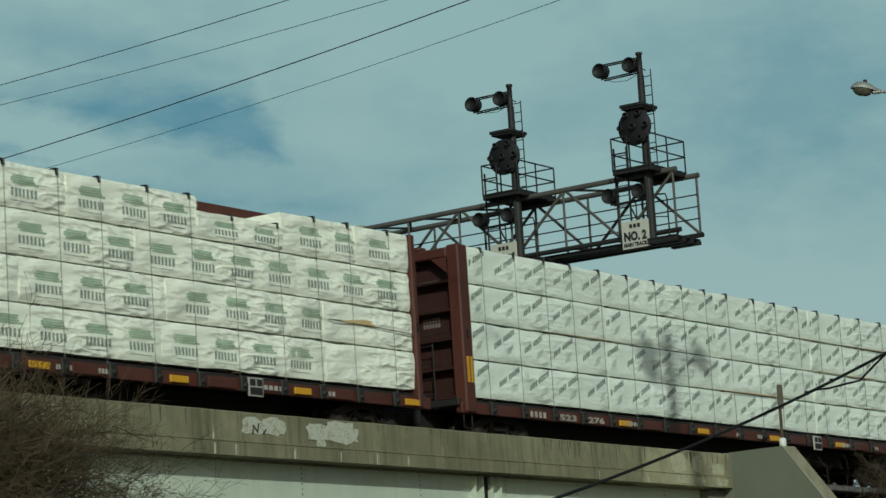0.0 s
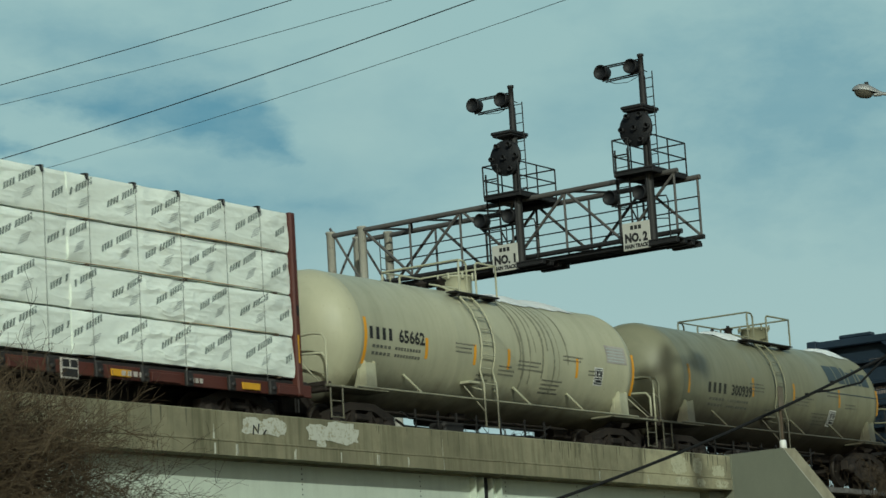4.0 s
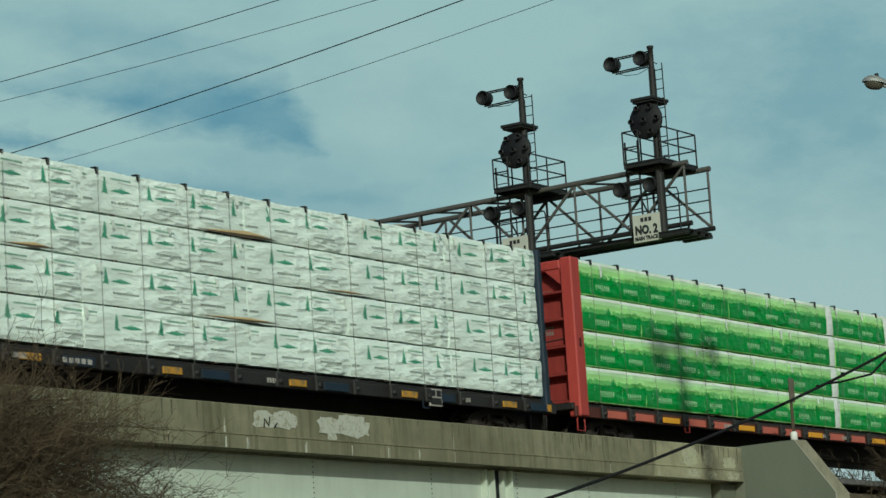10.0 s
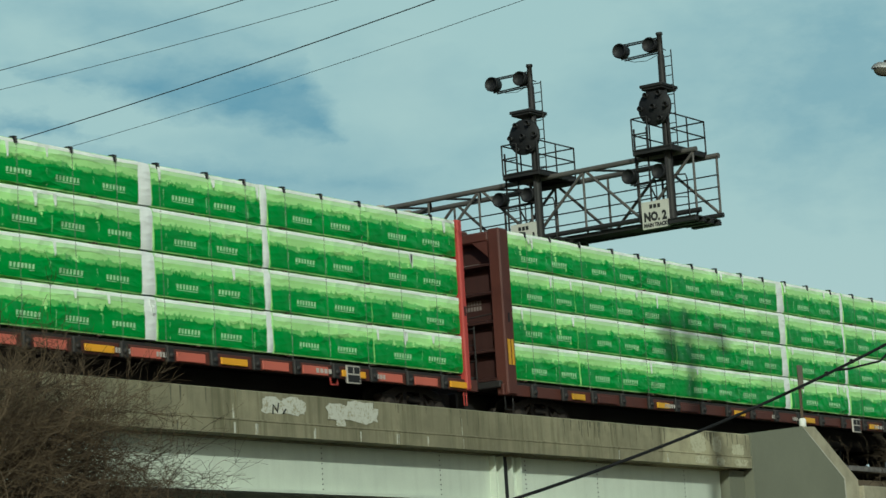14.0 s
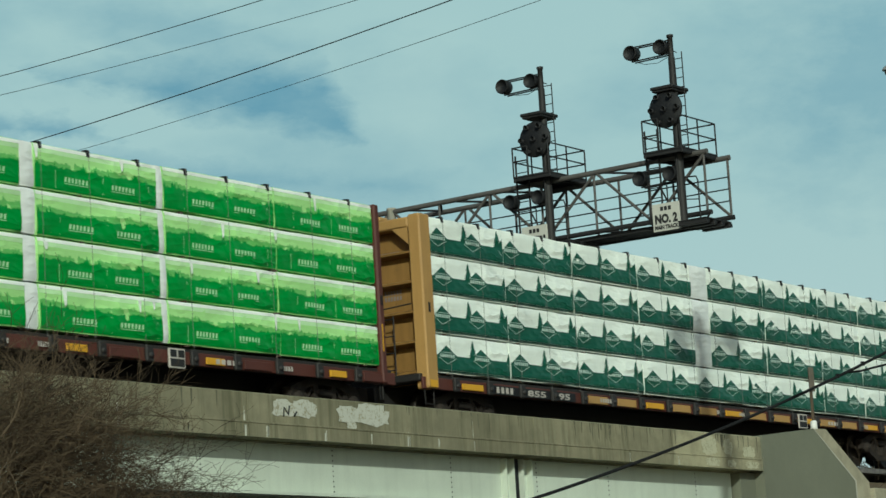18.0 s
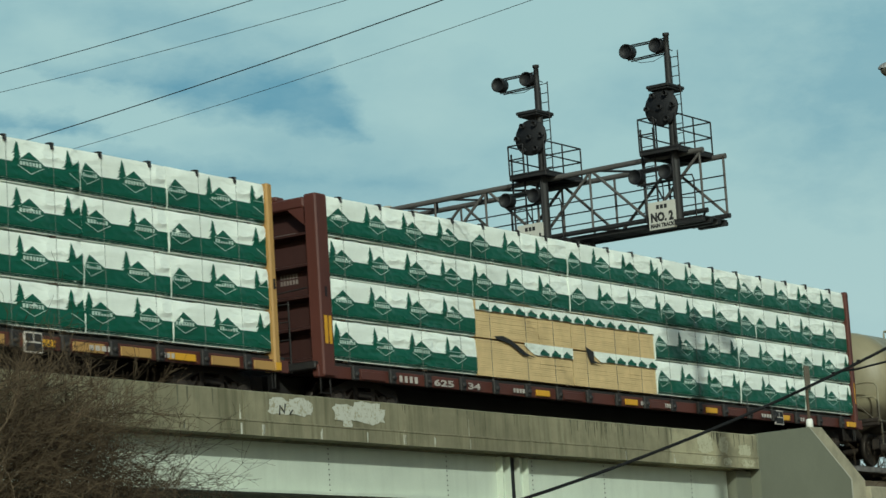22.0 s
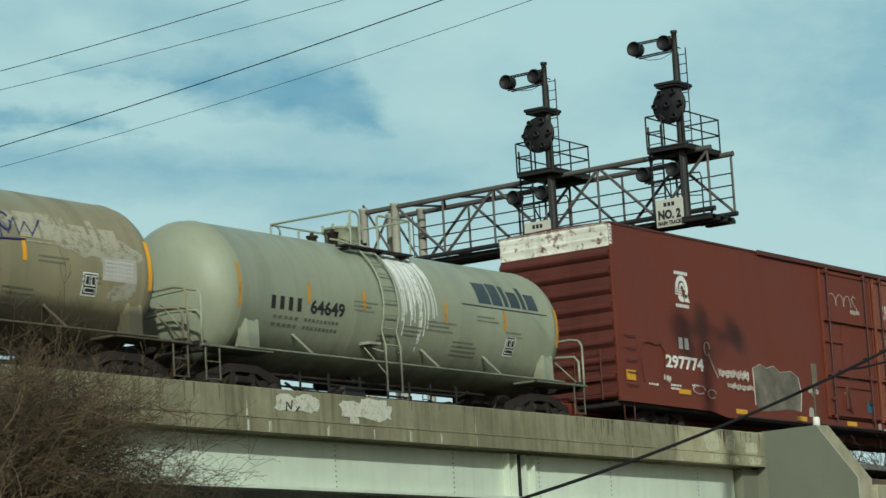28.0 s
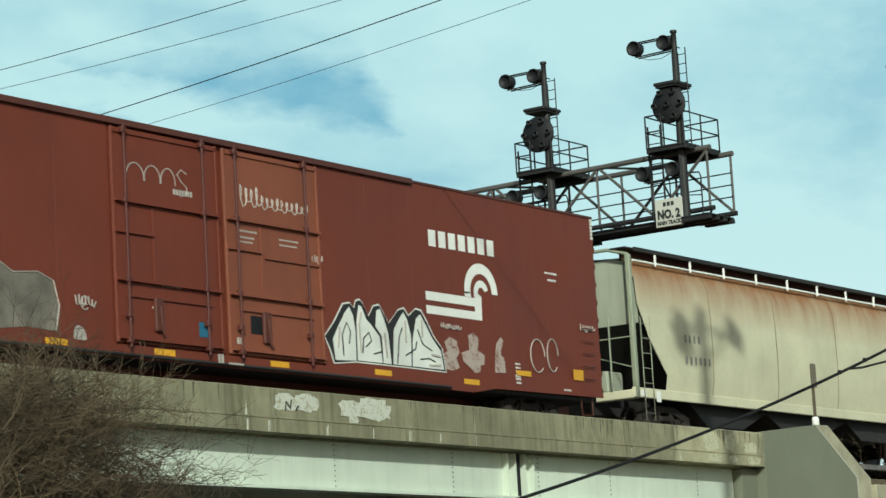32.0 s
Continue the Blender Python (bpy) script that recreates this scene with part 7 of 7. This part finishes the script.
    tagged(part("stencil", s, "strap", car, "faded grey reporting marks"), kind="stuff")
    s = Shape()
    s.bar(-0.15, 0.1, 1.06, 1.2, -1.466)
    s.bar(0.55, 0.75, 0.95, 1.2, -1.47)
    part("label_plate", s, "white_paint", car)
    trucks(car, 1.5, L - 1.5)
    return car


hopper_car(276.88)


# ---- signal gantry over the tracks ----
GF, GR = 57.9, 59.1            # front and rear truss
G_END, G_POST = 31.55, 41.0    # free end and post end of the arm
G_LOW, G_TOP = 12.80, 14.30


def gantry():
    g = thing("signal_gantry", "weathered grey steel cantilever signal gantry with walkways", "signal gantry")
    for x in (GF, GR):
        for y in (G_POST, G_POST + 1.02):
            s = Shape()
            s.turned([(5.8, 0.0), (5.8, 0.26), (5.95, 0.26), (5.97, 0.12), (14.28, 0.112), (14.30, 0.13), (14.35, 0.13), (14.37, 0.0)], 14, "z", (x, y, 0))
            part("post", s, "galv_pale", g)
    s = Shape()
    for k in range(4):
        z = 7.5 + 1.75 * k
        for x in (GF, GR):
            s.tube([(x, G_POST, z), (x, G_POST + 1.02, z + 1.7)], 0.035, 5)
        s.tube([(GF, G_POST + 1.02, z), (GR, G_POST + 1.02, z + 1.7)], 0.035, 5)
    part("post_bracing", s, "galv", g)
    for x in (GF, GR):
        s = Shape()
        s.tube([(x, G_END - (0.02 if x == GR else 0.06), G_TOP + 0.02), (x, G_POST + 1.02, G_TOP - 0.06)], 0.07, 10)
        part("top_chord", s, "galv", g)
        s = Shape()
        s.tube([(x, G_END - (0.02 if x == GR else 0.06), G_LOW + 0.02), (x, G_POST + 1.02, G_LOW - 0.02)], 0.065, 10)
        part("bottom_chord", s, "gantry_dark", g)
    n = 6
    step = (G_POST - G_END) / n
    for x, odd in ((GF, 0), (GR, 1)):
        for k in range(n):
            a, b = G_END + step * k, G_END + step * (k + 1)
            za, zb = (G_TOP, G_LOW) if (k + odd) % 2 == 0 else (G_LOW, G_TOP)
            s = Shape()
            s.tube([(x, a, za), (x, b, zb)], 0.04, 6)
            part("diagonal", s, "galv", g)
        for k in range(n + 1):
            s = Shape()
            y = G_END + 0.05 + step * k
            s.tube([(x, y, G_LOW), (x, y, G_TOP)], 0.032, 6)
            part("upright", s, "galv", g)
    for k in range(n):
        a, b = G_END + step * k, G_END + step * (k + 1)
        for z in (G_LOW, G_TOP):
            s = Shape()
            s.tube([(GF, a, z), (GR, (a + b) / 2, z)], 0.03, 6)
            s.tube([(GR, (a + b) / 2, z), (GF, b, z)], 0.03, 6)
            part("cross_bracing", s, "gantry_dark", g)
    # walkway along the bottom with its rails
    s = Shape()
    s.cbox(GF + 0.12, GF + 0.18, 32.1, G_POST, G_LOW - 0.17, G_LOW - 0.06, 0.01)
    s.cbox(GR - 0.18, GR - 0.12, 32.1, G_POST, G_LOW - 0.17, G_LOW - 0.06, 0.01)
    way = part("walkway", s, "gantry_dark", g, "dark grating walkway")
    board = Shape()
    board.cbox(GF + 0.19, GR - 0.19, 0.02, 0.37, G_LOW - 0.12, G_LOW - 0.085, 0.01)
    data = board.mesh("grating", [M["gantry_dark"]])
    for k in range(24):
        part("grating", data, None, way, at=(0, 32.1 + (G_POST - 32.1) * k / 24, 0))
    for z in (0.42, 0.72, 1.02):
        s = Shape()
        s.tube([(GR - 0.1, G_END, G_LOW + z), (GR - 0.1, G_POST, G_LOW + z)], 0.018, 5)
        part("handrail", s, "gantry_dark", g)
    s = Shape()
    ladder(s, GR + 0.16, GR + 0.5, 6.6, 14.2, G_POST + 0.4, 24, 0.016)
    part("post_ladder", s, "galv", g)
    for y, sign in ((32.18, "NO. 2"), (36.0, "NO. 1")):
        signal(y, 0.11 if y > 34 else 0.0)
        track_sign(y, sign)


def signal(y, drop):
    g = thing("railway_signal", "black position light signal on a mast with platform and ladder", "railway signal", "signals on the gantry")
    g.location = (57.72, y, 0)
    s = Shape()
    s.turned([(12.5, 0.11), (14.4, 0.105), (16.75 - drop, 0.085), (16.77 - drop, 0.07), (17.26 - drop, 0.065), (17.27 - drop, 0.085), (17.33 - drop, 0.085), (17.35 - drop, 0.0)], 12, "z")
    part("mast", s, "mast_grey", g)
    # big round target with its lamp hoods
    tz = 15.45 - drop
    s = Shape()
    s.turned([(-0.10, 0.0), (-0.10, 0.44), (-0.08, 0.46), (-0.04, 0.46), (-0.02, 0.32), (0.10, 0.22), (0.14, 0.0)], 28, "x", (-0.14, 0.16, tz))
    target = part("target", s, "black", g, "round black signal target")
    hood = Shape()
    hood.turned([(0.0, 0.058), (-0.12, 0.064), (-0.11, 0.054), (-0.01, 0.05), (-0.01, 0.0)], 12, "x")
    hood_mesh = hood.mesh("lamp_hood", [M["black"]])
    for k in range(7):
        a = k * math.pi / 3
        d = 0.36 if k < 6 else 0.0
        part("lamp_hood", hood_mesh, None, target, at=(-0.24, 0.16 + d * math.cos(a), tz + d * math.sin(a)))
    s = Shape()
    s.cbox(-0.36, 0.46, -0.16, 0.47, 15.94, 16.02, 0.015)
    s.cbox(-0.32, 0.42, -0.13, 0.44, 15.89, 15.94, 0.01)
    part("hood_plate", s, "gantry_dark", g)
    # pairs of marker heads on arms, above and below
    for z in (17.03 - 1.5 * drop, 13.86):
        for dy in (0.20, 1.05):
            s = Shape()
            s.turned([(-0.14, 0.0), (-0.14, 0.165), (-0.22, 0.175), (-0.20, 0.188), (-0.12, 0.188), (0.06, 0.175), (0.13, 0.11), (0.14, 0.0)], 16, "x", (-0.02, dy, z))
            part("marker_head", s, "black", g, "black round marker lamp")
        for dx in (-0.10, 0.06):
            for dz in (0.15, -0.19):
                s = Shape()
                s.tube([(dx, 0.0, z + dz), (dx, 1.06, z + dz - (0.0 if dz > 0 else 0.02))], 0.018, 6)
                part("marker_arm", s, "gantry_dark", g)
    s = Shape()
    s.tube([(0, 1.0, 16.82 - drop), (0, 0.75, 16.72 - drop), (0, 0.4, 16.69 - drop), (0, 0.05, 16.8 - drop)], 0.008, 5)
    part("wire", s, "cable", g)
    # platform with rails
    s = Shape()
    s.cbox(-0.36, 1.44, -0.3, 0.8, 14.40, 14.45, 0.012)
    plat = part("platform", s, "gantry_dark", g)
    for yy in (-0.28, 0.76):
        s = Shape()
        s.cbox(-0.36, 1.44, yy - 0.03, yy + 0.03, 14.30, 14.40, 0.01)
        part("side_beam", s, "gantry_dark", plat)
    for k in range(5):
        s = Shape()
        s.cbox(-0.34 + 0.4 * k, -0.30 + 0.4 * k, -0.3, 0.8, 14.32, 14.40, 0.008)
        part("cross_beam", s, "gantry_dark", plat)
    for yy in (-0.28, 0.78):
        for z in (14.47 + 0.36, 14.47 + 0.76 - 0.4 * drop):
            s = Shape()
            s.tube([(-0.34, yy, z), (1.42, yy, z)], 0.02, 5)
            part("rail", s, "gantry_dark", plat)
        for x in (-0.34, 0.54, 1.42):
            s = Shape()
            s.tube([(x, yy, 14.44), (x, yy, 15.23 - 0.4 * drop)], 0.022, 5)
            part("rail_post", s, "gantry_dark", plat)
    for z in (14.83, 15.23 - 0.4 * drop):
        for x in (-0.34, 1.42):
            s = Shape()
            s.tube([(x, -0.28 if x > 0 else 0.34, z), (x, 0.78, z)], 0.02, 5)
            part("rail", s, "gantry_dark", plat)
    s = Shape()
    s.tube([(-0.34, 0.34, 14.44), (-0.34, 0.34, 15.23 - 0.4 * drop)], 0.022, 5)
    part("rail_post", s, "gantry_dark", plat)
    # the upper ladder behind the mast, the lower one beside it
    s = Shape()
    for yy in (-0.16, 0.12):
        s.tube([(0.24, yy, 14.45), (0.24, yy, 16.92 - drop)], 0.016, 5)
    for k in range(10):
        s.tube([(0.24, -0.16, 14.6 + 0.24 * k), (0.24, 0.12, 14.6 + 0.24 * k)], 0.012, 5)
    s.tube([(0.24, -0.02, 16.92 - drop), (0.02, 0.0, 16.95 - drop)], 0.014, 5)
    part("ladder", s, "mast_grey", g)
    s = Shape()
    for yy in (0.56, 0.92):
        s.tube([(0.0, yy, 12.7), (0.0, yy, 15.05)], 0.026, 6)
    for k in range(9):
        s.tube([(0.0, 0.56, 12.85 + 0.25 * k), (0.0, 0.92, 12.85 + 0.25 * k)], 0.013, 5)
    part("lower_ladder", s, "gantry_dark", g)
    s = Shape()
    s.tube([(0.0, 0.40, 13.0), (0.0, 0.40, 13.62), (0.0, 0.56, 13.66)], 0.018, 5)
    s.tube([(0.0, 0.56, 13.55), (0.9, 0.62, 12.75)], 0.022, 5)
    part("ladder_guard", s, "gantry_dark", g)
    s = Shape()
    for dx in (-0.10, 0.12):
        s.tube([(dx, 0.02, 12.5), (dx, 0.02, 14.4)], 0.035, 6)
    part("mast_bracket", s, "gantry_dark", g)
    s = Shape()
    s.cbox(-0.3, 0.98, -0.78, 0.0, 12.60, 12.64, 0.01)
    stage = part("lower_stage", s, "gantry_dark", g)
    for k in range(4):
        s = Shape()
        s.cbox(-0.28 + 0.38 * k, -0.12 + 0.38 * k, -0.78, 0.0, 12.50, 12.60, 0.01)
        part("cross_beam", s, "gantry_dark", stage)
    s = Shape()
    s.tube([(0.0, -0.04, 13.75), (0.02, -0.42, 13.72), (0.02, -0.46, 13.6), (0.02, -0.46, 12.64)], 0.02, 6)
    s.tube([(0.0, -0.04, 13.2), (0.02, -0.46, 13.15)], 0.014, 5)
    part("stage_rail", s, "gantry_dark", g)


def track_sign(y, words):
    t = thing("track_sign", "white track number sign with black letters", "sign", "track number signs")
    t.location = (57.52, y, 12.47)
    s = Shape()
    s.cbox(-0.02, 0.02, -0.02, 0.74, 0.0, 0.68, 0.008)
    part("board", s, "sign_white", t)
    for text, z, h, w in ((words, 0.20, 0.215, 0.64), ("MAIN TRACK", 0.05, 0.095, 0.67)):
        v, f = lettering(text, h, 0.085)
        k = w / max(p[0] for p in v)
        s = Shape()
        s.add([(-0.026, 0.36 + w / 2 - a * k, z + b) for a, b in v], f)
        part("lettering", s, "ink", t)
    s = Shape()
    for k in range(3):
        s.box(-0.026, -0.02, 0.43 - 0.11 * k, 0.51 - 0.11 * k, 0.50, 0.60)
    part("mark", s, "ink", t, "plain dark bars")


M["galv_pale"] = worn_paint("pale grey weathered steel", (0.33, 0.315, 0.26), (0.12, 0.07, 0.04), amount=0.6, streak=0.45)
M["galv"] = worn_paint("grey weathered steel", (0.09, 0.083, 0.076), (0.07, 0.045, 0.03), amount=0.5, streak=0.35)
gantry()


# ---- wires, poles, street lamp ----
def wires():
    # each wire: a place beyond the tracks and one nearer, both on it
    for (ax, ay, az), (bx, by, bz), r in (((44.4, 42, 16.03), (42.0, 32.9, 15.49), 0.009), ((44.35, 42, 15.58), (41.65, 30.6, 14.91), 0.0065),
                                          ((45.4, 42, 14.66), (41.7, 28, 14.5), 0.0115), ((46.8, 42, 14.61), (41.9, 26.35, 14.15), 0.006)):
        kx, kz = (ax - bx) / (ay - by), (az - bz) / (ay - by)
        pts = []
        for k in range(41):
            y = -14 + 100 * k / 40
            sag = 0.0012 * (y - ay) * (y - by)
            pts.append((bx + kx * (y - by), y, bz + kz * (y - by) + sag))
        s = Shape()
        s.tube(pts, r, 5)
        tagged(part("overhead_wire", s, "cable"), "thin dark overhead wire above the tracks", "wire", "overhead wires")


def utility_pole(x, y, z0, height, cans, turn=0.0, bank=False):
    p = thing("utility_pole", "brown wooden utility pole with crossarms and transformers", "utility pole", "utility poles")
    p.matrix_basis = pose(x, y, z0, 0, 0, turn)
    s = Shape()
    s.tube([(0, 0, 0), (0, 0, height)], 0.22, 12, 0, 0.15)
    part("pole", s, "wood_pole", p)
    for z in () if bank else (height - 0.5, height - 1.5):
        s = Shape()
        s.cbox(-1.25, 1.25, -0.2, -0.09, z, z + 0.13, 0.012)
        arm = part("crossarm", s, "wood_pole", p)
        for k in (-1.1, -0.45, 0.45, 1.1):
            s = Shape()
            s.turned([(0, 0.02), (0.08, 0.02), (0.1, 0.06), (0.16, 0.05), (0.18, 0.07), (0.24, 0.03), (0.25, 0.0)], 10, "z", (k, -0.15, z + 0.13))
            part("insulator", s, "lamp_grey", arm)
        s = Shape()
        for k in (-1, 1):
            s.tube([(k * 0.9, -0.15, z), (0, -0.15, z - 0.7)], 0.025, 5)
        part("brace", s, "dark_steel", p)
    if bank:
        s = Shape()
        s.cbox(-1.6, 1.45, -0.07, 0.07, height - 0.55, height - 0.44, 0.02)
        arm = part("bank_arm", s, "wood_pole", p)
        s = Shape()
        for k in (-1.3, 1.2):
            s.tube([(k, 0, height - 0.5), (0, 0, height - 1.35)], 0.05, 6)
        part("arm_brace", s, "dark_steel", arm)
        for x, lo, hi, r in ((-1.4, -0.85, 0.0, 0.27), (-0.62, -0.45, 0.05, 0.15), (1.1, -0.5, 0.0, 0.26)):
            s = Shape()
            s.turned([(height + lo, 0.0), (height + lo + 0.02, r * 0.95), (height + hi - 0.06, r), (height + hi, r * 0.8), (height + hi + 0.02, 0.0)], 16, "z", (x, -0.35, 0))
            part("transformer", s, "lamp_grey", p, "grey transformer can")
    for k in range(cans):
        a = radians(200 + 70 * k)
        s = Shape()
        s.turned([(0, 0.0), (0.02, 0.26), (0.85, 0.28), (0.92, 0.24), (0.95, 0.0)], 16, "z", (0.5 * math.cos(a), 0.5 * math.sin(a), height - 3.3 + 0.1 * k))
        can = part("transformer", s, "lamp_grey", p, "grey transformer can")
        s = Shape()
        s.tube([(0.5 * math.cos(a), 0.5 * math.sin(a), height - 2.3), (0.62 * math.cos(a), 0.62 * math.sin(a), height - 1.9), (0.6, -0.15, height - 1.4)], 0.025, 5)
        part("lead", s, "cable", can)
    return p


wires()
utility_pole(40.9, -14.0, -0.3, 15.6, 0)
utility_pole(56.5, 86.0, -0.3, 18.6, 0)
utility_pole(33.58, 12.9, -0.3, 24.2, 0, 0, True)


def low_cable():
    s = Shape()
    # a service cable that sags towards the underpass
    p, q = Vector((51.70, 24.0, 8.18)), Vector((41.02, 26.0, 5.04))
    way = q - p

    def at(f, down=0.0):
        return p + way * f - Vector((0, 0, 0.62 * f * (1 - f) + down))

    pts = [at(-0.7 + 2.3 * k / 30) for k in range(31)]
    s.tube(pts, 0.034, 6)
    cable = tagged(part("service_cable", s, "cable"), "thick black service cable with a loose loop", "cable")
    s = Shape()
    s.tube([at(-0.06, 0.02), at(-0.02, 0.12), at(0.03, 0.27), at(0.09, 0.17), at(0.13, 0.11), at(0.17, 0.01)], 0.024, 6)
    part("loop", s, "cable", cable)
    s = Shape()
    for k in (0.12, 0.2):
        c = at(k)
        s.cbox(c.x - 0.04, c.x + 0.04, c.y - 0.035, c.y + 0.035, c.z - 0.03, c.z + 0.055, 0.012)
    part("clamp", s, "cable", cable)


low_cable()


def street_lamp():
    at = Vector((44.515, 20.147, 12.20))
    lamp = thing("street_lamp", "grey street lamp with a round glass bowl on a bent arm", "street lamp")
    lamp.matrix_basis = Matrix.Translation(at) @ pose(0, 0, 0, 0, 0, -58)
    # head along its own x, arm leaves at the +x end; the rim falls towards the arm
    s = Shape()
    prof = [(-0.34, 0.0, 0.015), (-0.33, 0.04, 0.04), (-0.29, 0.085, 0.08), (-0.21, 0.115, 0.115), (-0.10, 0.125, 0.13), (-0.01, 0.115, 0.12), (0.06, 0.09, 0.10), (0.13, 0.055, 0.07), (0.20, 0.035, 0.045)]
    v, n = [], 16
    for x, w, h in prof:
        drop = 0.30 * max(0.0, x + 0.16)
        v += [(x, w * math.cos(math.pi * k / n), -drop + h * math.sin(math.pi * k / n)) for k in range(n + 1)]
    k = n + 1
    s.add(v, [(i * k + j, i * k + j + 1, (i + 1) * k + j + 1, (i + 1) * k + j) for i in range(len(prof) - 1) for j in range(n)], 0, True)
    s.cbox(0.03, 0.20, -0.045, 0.045, -0.13, -0.05, 0.02)
    part("lamp_head", s, "lamp_grey", lamp)
    s = Shape()
    s.turned([(0.09, 0.04), (0.14, 0.037), (0.148, 0.0)], 10, "z", (-0.07, 0, 0))
    part("light_sensor", s, "mast_grey", lamp, "small dark light sensor")
    s = Shape()
    v = []
    for i in range(9):
        a = math.pi / 2 * i / 8
        v += [(-0.13 + 0.175 * math.cos(a) * math.cos(b), 0.112 * math.cos(a) * math.sin(b), -0.008 - 0.045 * max(0.0, math.cos(b)) * math.cos(a) - 0.145 * math.sin(a)) for b in [2 * math.pi * j / 20 for j in range(20)]]
    s.add(v, [(i * 20 + j, i * 20 + (j + 1) % 20, (i + 1) * 20 + (j + 1) % 20, (i + 1) * 20 + j) for i in range(8) for j in range(20)], 0, True)
    part("glass_bowl", s, "amber_glass", lamp, "smoky glass bowl")
    s = Shape()
    s.tube([(0.15, 0, -0.08), (0.6, 0, -0.16), (1.6, 0, -0.42), (2.6, 0, -0.8)], 0.032, 8)
    part("arm", s, "lamp_grey", lamp)
    s = Shape()
    s.tube([(2.6, 0, -0.4), (2.6, 0, -12.4)], 0.09, 10, 0, 0.13)
    part("pole", s, "lamp_grey", lamp)


M["amber_glass"] = plain("smoky lamp glass", (0.085, 0.078, 0.058), 0.2, vary=0.3, scale=8)
street_lamp()


# ---- bare winter brush ----
def shoots(rnd, base, lean, count, length, spread, thick, forks=3):
    """Slender shoots from round a base; each bends with its lean and forks near the top."""
    s = Shape()

    def grow(p, way, reach, r, depth):
        pts, d = [p], way.copy()
        n = 5 if depth > 1 else 3
        bend = Vector((rnd.uniform(-0.22, 0.22), rnd.uniform(-0.2, 0.2), rnd.uniform(-0.24, 0.16)))
        for k in range(n):
            d = (d + bend + Vector((rnd.uniform(-0.17, 0.17), rnd.uniform(-0.17, 0.17), rnd.uniform(-0.17, 0.17)))).normalized()
            p = p + d * reach / n
            pts.append(p)
        s.tube(pts, r, 3, 0, max(r * 0.4, 0.0018))
        if depth:
            for k in range(forks + (depth < 2)):
                at = rnd.randint(1, n)
                side = Vector((rnd.uniform(-1, 1), rnd.uniform(-1, 1), rnd.uniform(-0.6, 0.9)))
                grow(pts[at], (d * 1.1 + side * 0.85).normalized(), reach * rnd.uniform(0.32, 0.62), max(r * 0.6, 0.0022), depth - 1)

    for _ in range(count):
        p = Vector(base) + Vector((rnd.gauss(0, spread[0]), rnd.gauss(0, spread[1]), rnd.uniform(0, spread[2])))
        d = (Vector(lean) + Vector((rnd.gauss(0, 0.36), rnd.gauss(0, 0.36), rnd.gauss(0, 0.36)))).normalized()
        grow(p, d, length * rnd.uniform(0.6, 1.15), thick * rnd.uniform(0.7, 1.2), 2)
    return s


def brush(name, label, material, seed, base, lean, stems, reach, spread, thick, trunk=None, forks=3):
    rnd = random.Random(seed)
    b = thing(name, label, "bush")
    if trunk:
        s = Shape()
        for k in range(5):
            a = Vector(trunk) + Vector((rnd.uniform(-0.5, 0.5), rnd.uniform(-0.4, 0.4), 0))
            c = Vector(base) + Vector((rnd.uniform(-1, 1), rnd.uniform(-0.6, 0.6), rnd.uniform(-0.5, 0.5)))
            s.tube([a, a.lerp(c, 0.4) + Vector((rnd.uniform(-0.2, 0.2), 0, 0.2)), c], 0.035, 6, 0, 0.02)
        part("stem", s, material, b)
    s = shoots(rnd, base, lean, stems, reach, spread, thick, forks)
    tagged(part("twig_mass", s, material, b), kind="stuff")
    return b


# the large bush that hides the near end of the bridge
brush("bare_bush", "tangled bare brown bush in front of the bridge", "twig", 1, (22.8, 22.0, 3.2), (0.6, -0.2, 0.5), 430, 1.0, (0.8, 0.5, 2.0), 0.0070, (22.4, 22.0, -0.3))
brush("bare_bush", "dense bare brown bush with fine slanting shoots", "twig_dark", 2, (23.6, 22.3, 3.0), (0.65, -0.2, 0.42), 400, 1.0, (0.75, 0.5, 1.8), 0.0065, (23.2, 22.3, -0.3))
brush("bare_bush", "low bare bush with long thin shoots", "twig_dark", 3, (24.9, 22.0, 2.9), (0.85, -0.1, 0.2), 210, 1.15, (0.6, 0.4, 1.0), 0.0060, (24.4, 22.0, -0.3))
brush("bare_bush", "tall bare bush with a dense tangle of thin shoots", "twig", 7, (23.3, 22.1, 4.35), (0.7, -0.1, 0.4), 330, 0.85, (0.65, 0.45, 0.85), 0.0058, (23.1, 22.1, -0.3))
brush("bare_bush", "spreading bare bush with fine drooping shoots", "twig", 8, (24.5, 22.0, 4.1), (0.9, 0.0, 0.15), 150, 0.95, (0.6, 0.4, 0.6), 0.0055, (24.4, 22.0, -0.3))
brush("bare_bush", "slender bare shoots reaching above the rest", "twig_dark", 9, (23.2, 22.0, 5.1), (0.6, 0.0, 0.5), 60, 0.85, (0.65, 0.3, 0.35), 0.0056, (23.4, 22.0, -0.3))

# brush beside the wing wall and along the embankment
brush("bare_bush", "bare brush beside the wing wall", "twig_dark", 4, (65.2, 29.8, 6.3), (-0.1, -0.2, 1.0), 80, 0.95, (0.8, 0.35, 0.5), 0.008)
brush("bare_bush", "dark bare brush on the embankment", "twig_dark", 5, (67.0, 30.2, 5.6), (0.0, -0.1, 1.0), 130, 1.0, (2.6, 0.5, 0.6), 0.014)
brush("bare_bush", "dark bare brush beyond the tracks", "twig_dark", 6, (78.0, 42.6, 6.2), (0.0, 0.0, 1.0), 380, 2.3, (8.0, 0.8, 1.4), 0.032)


motions()
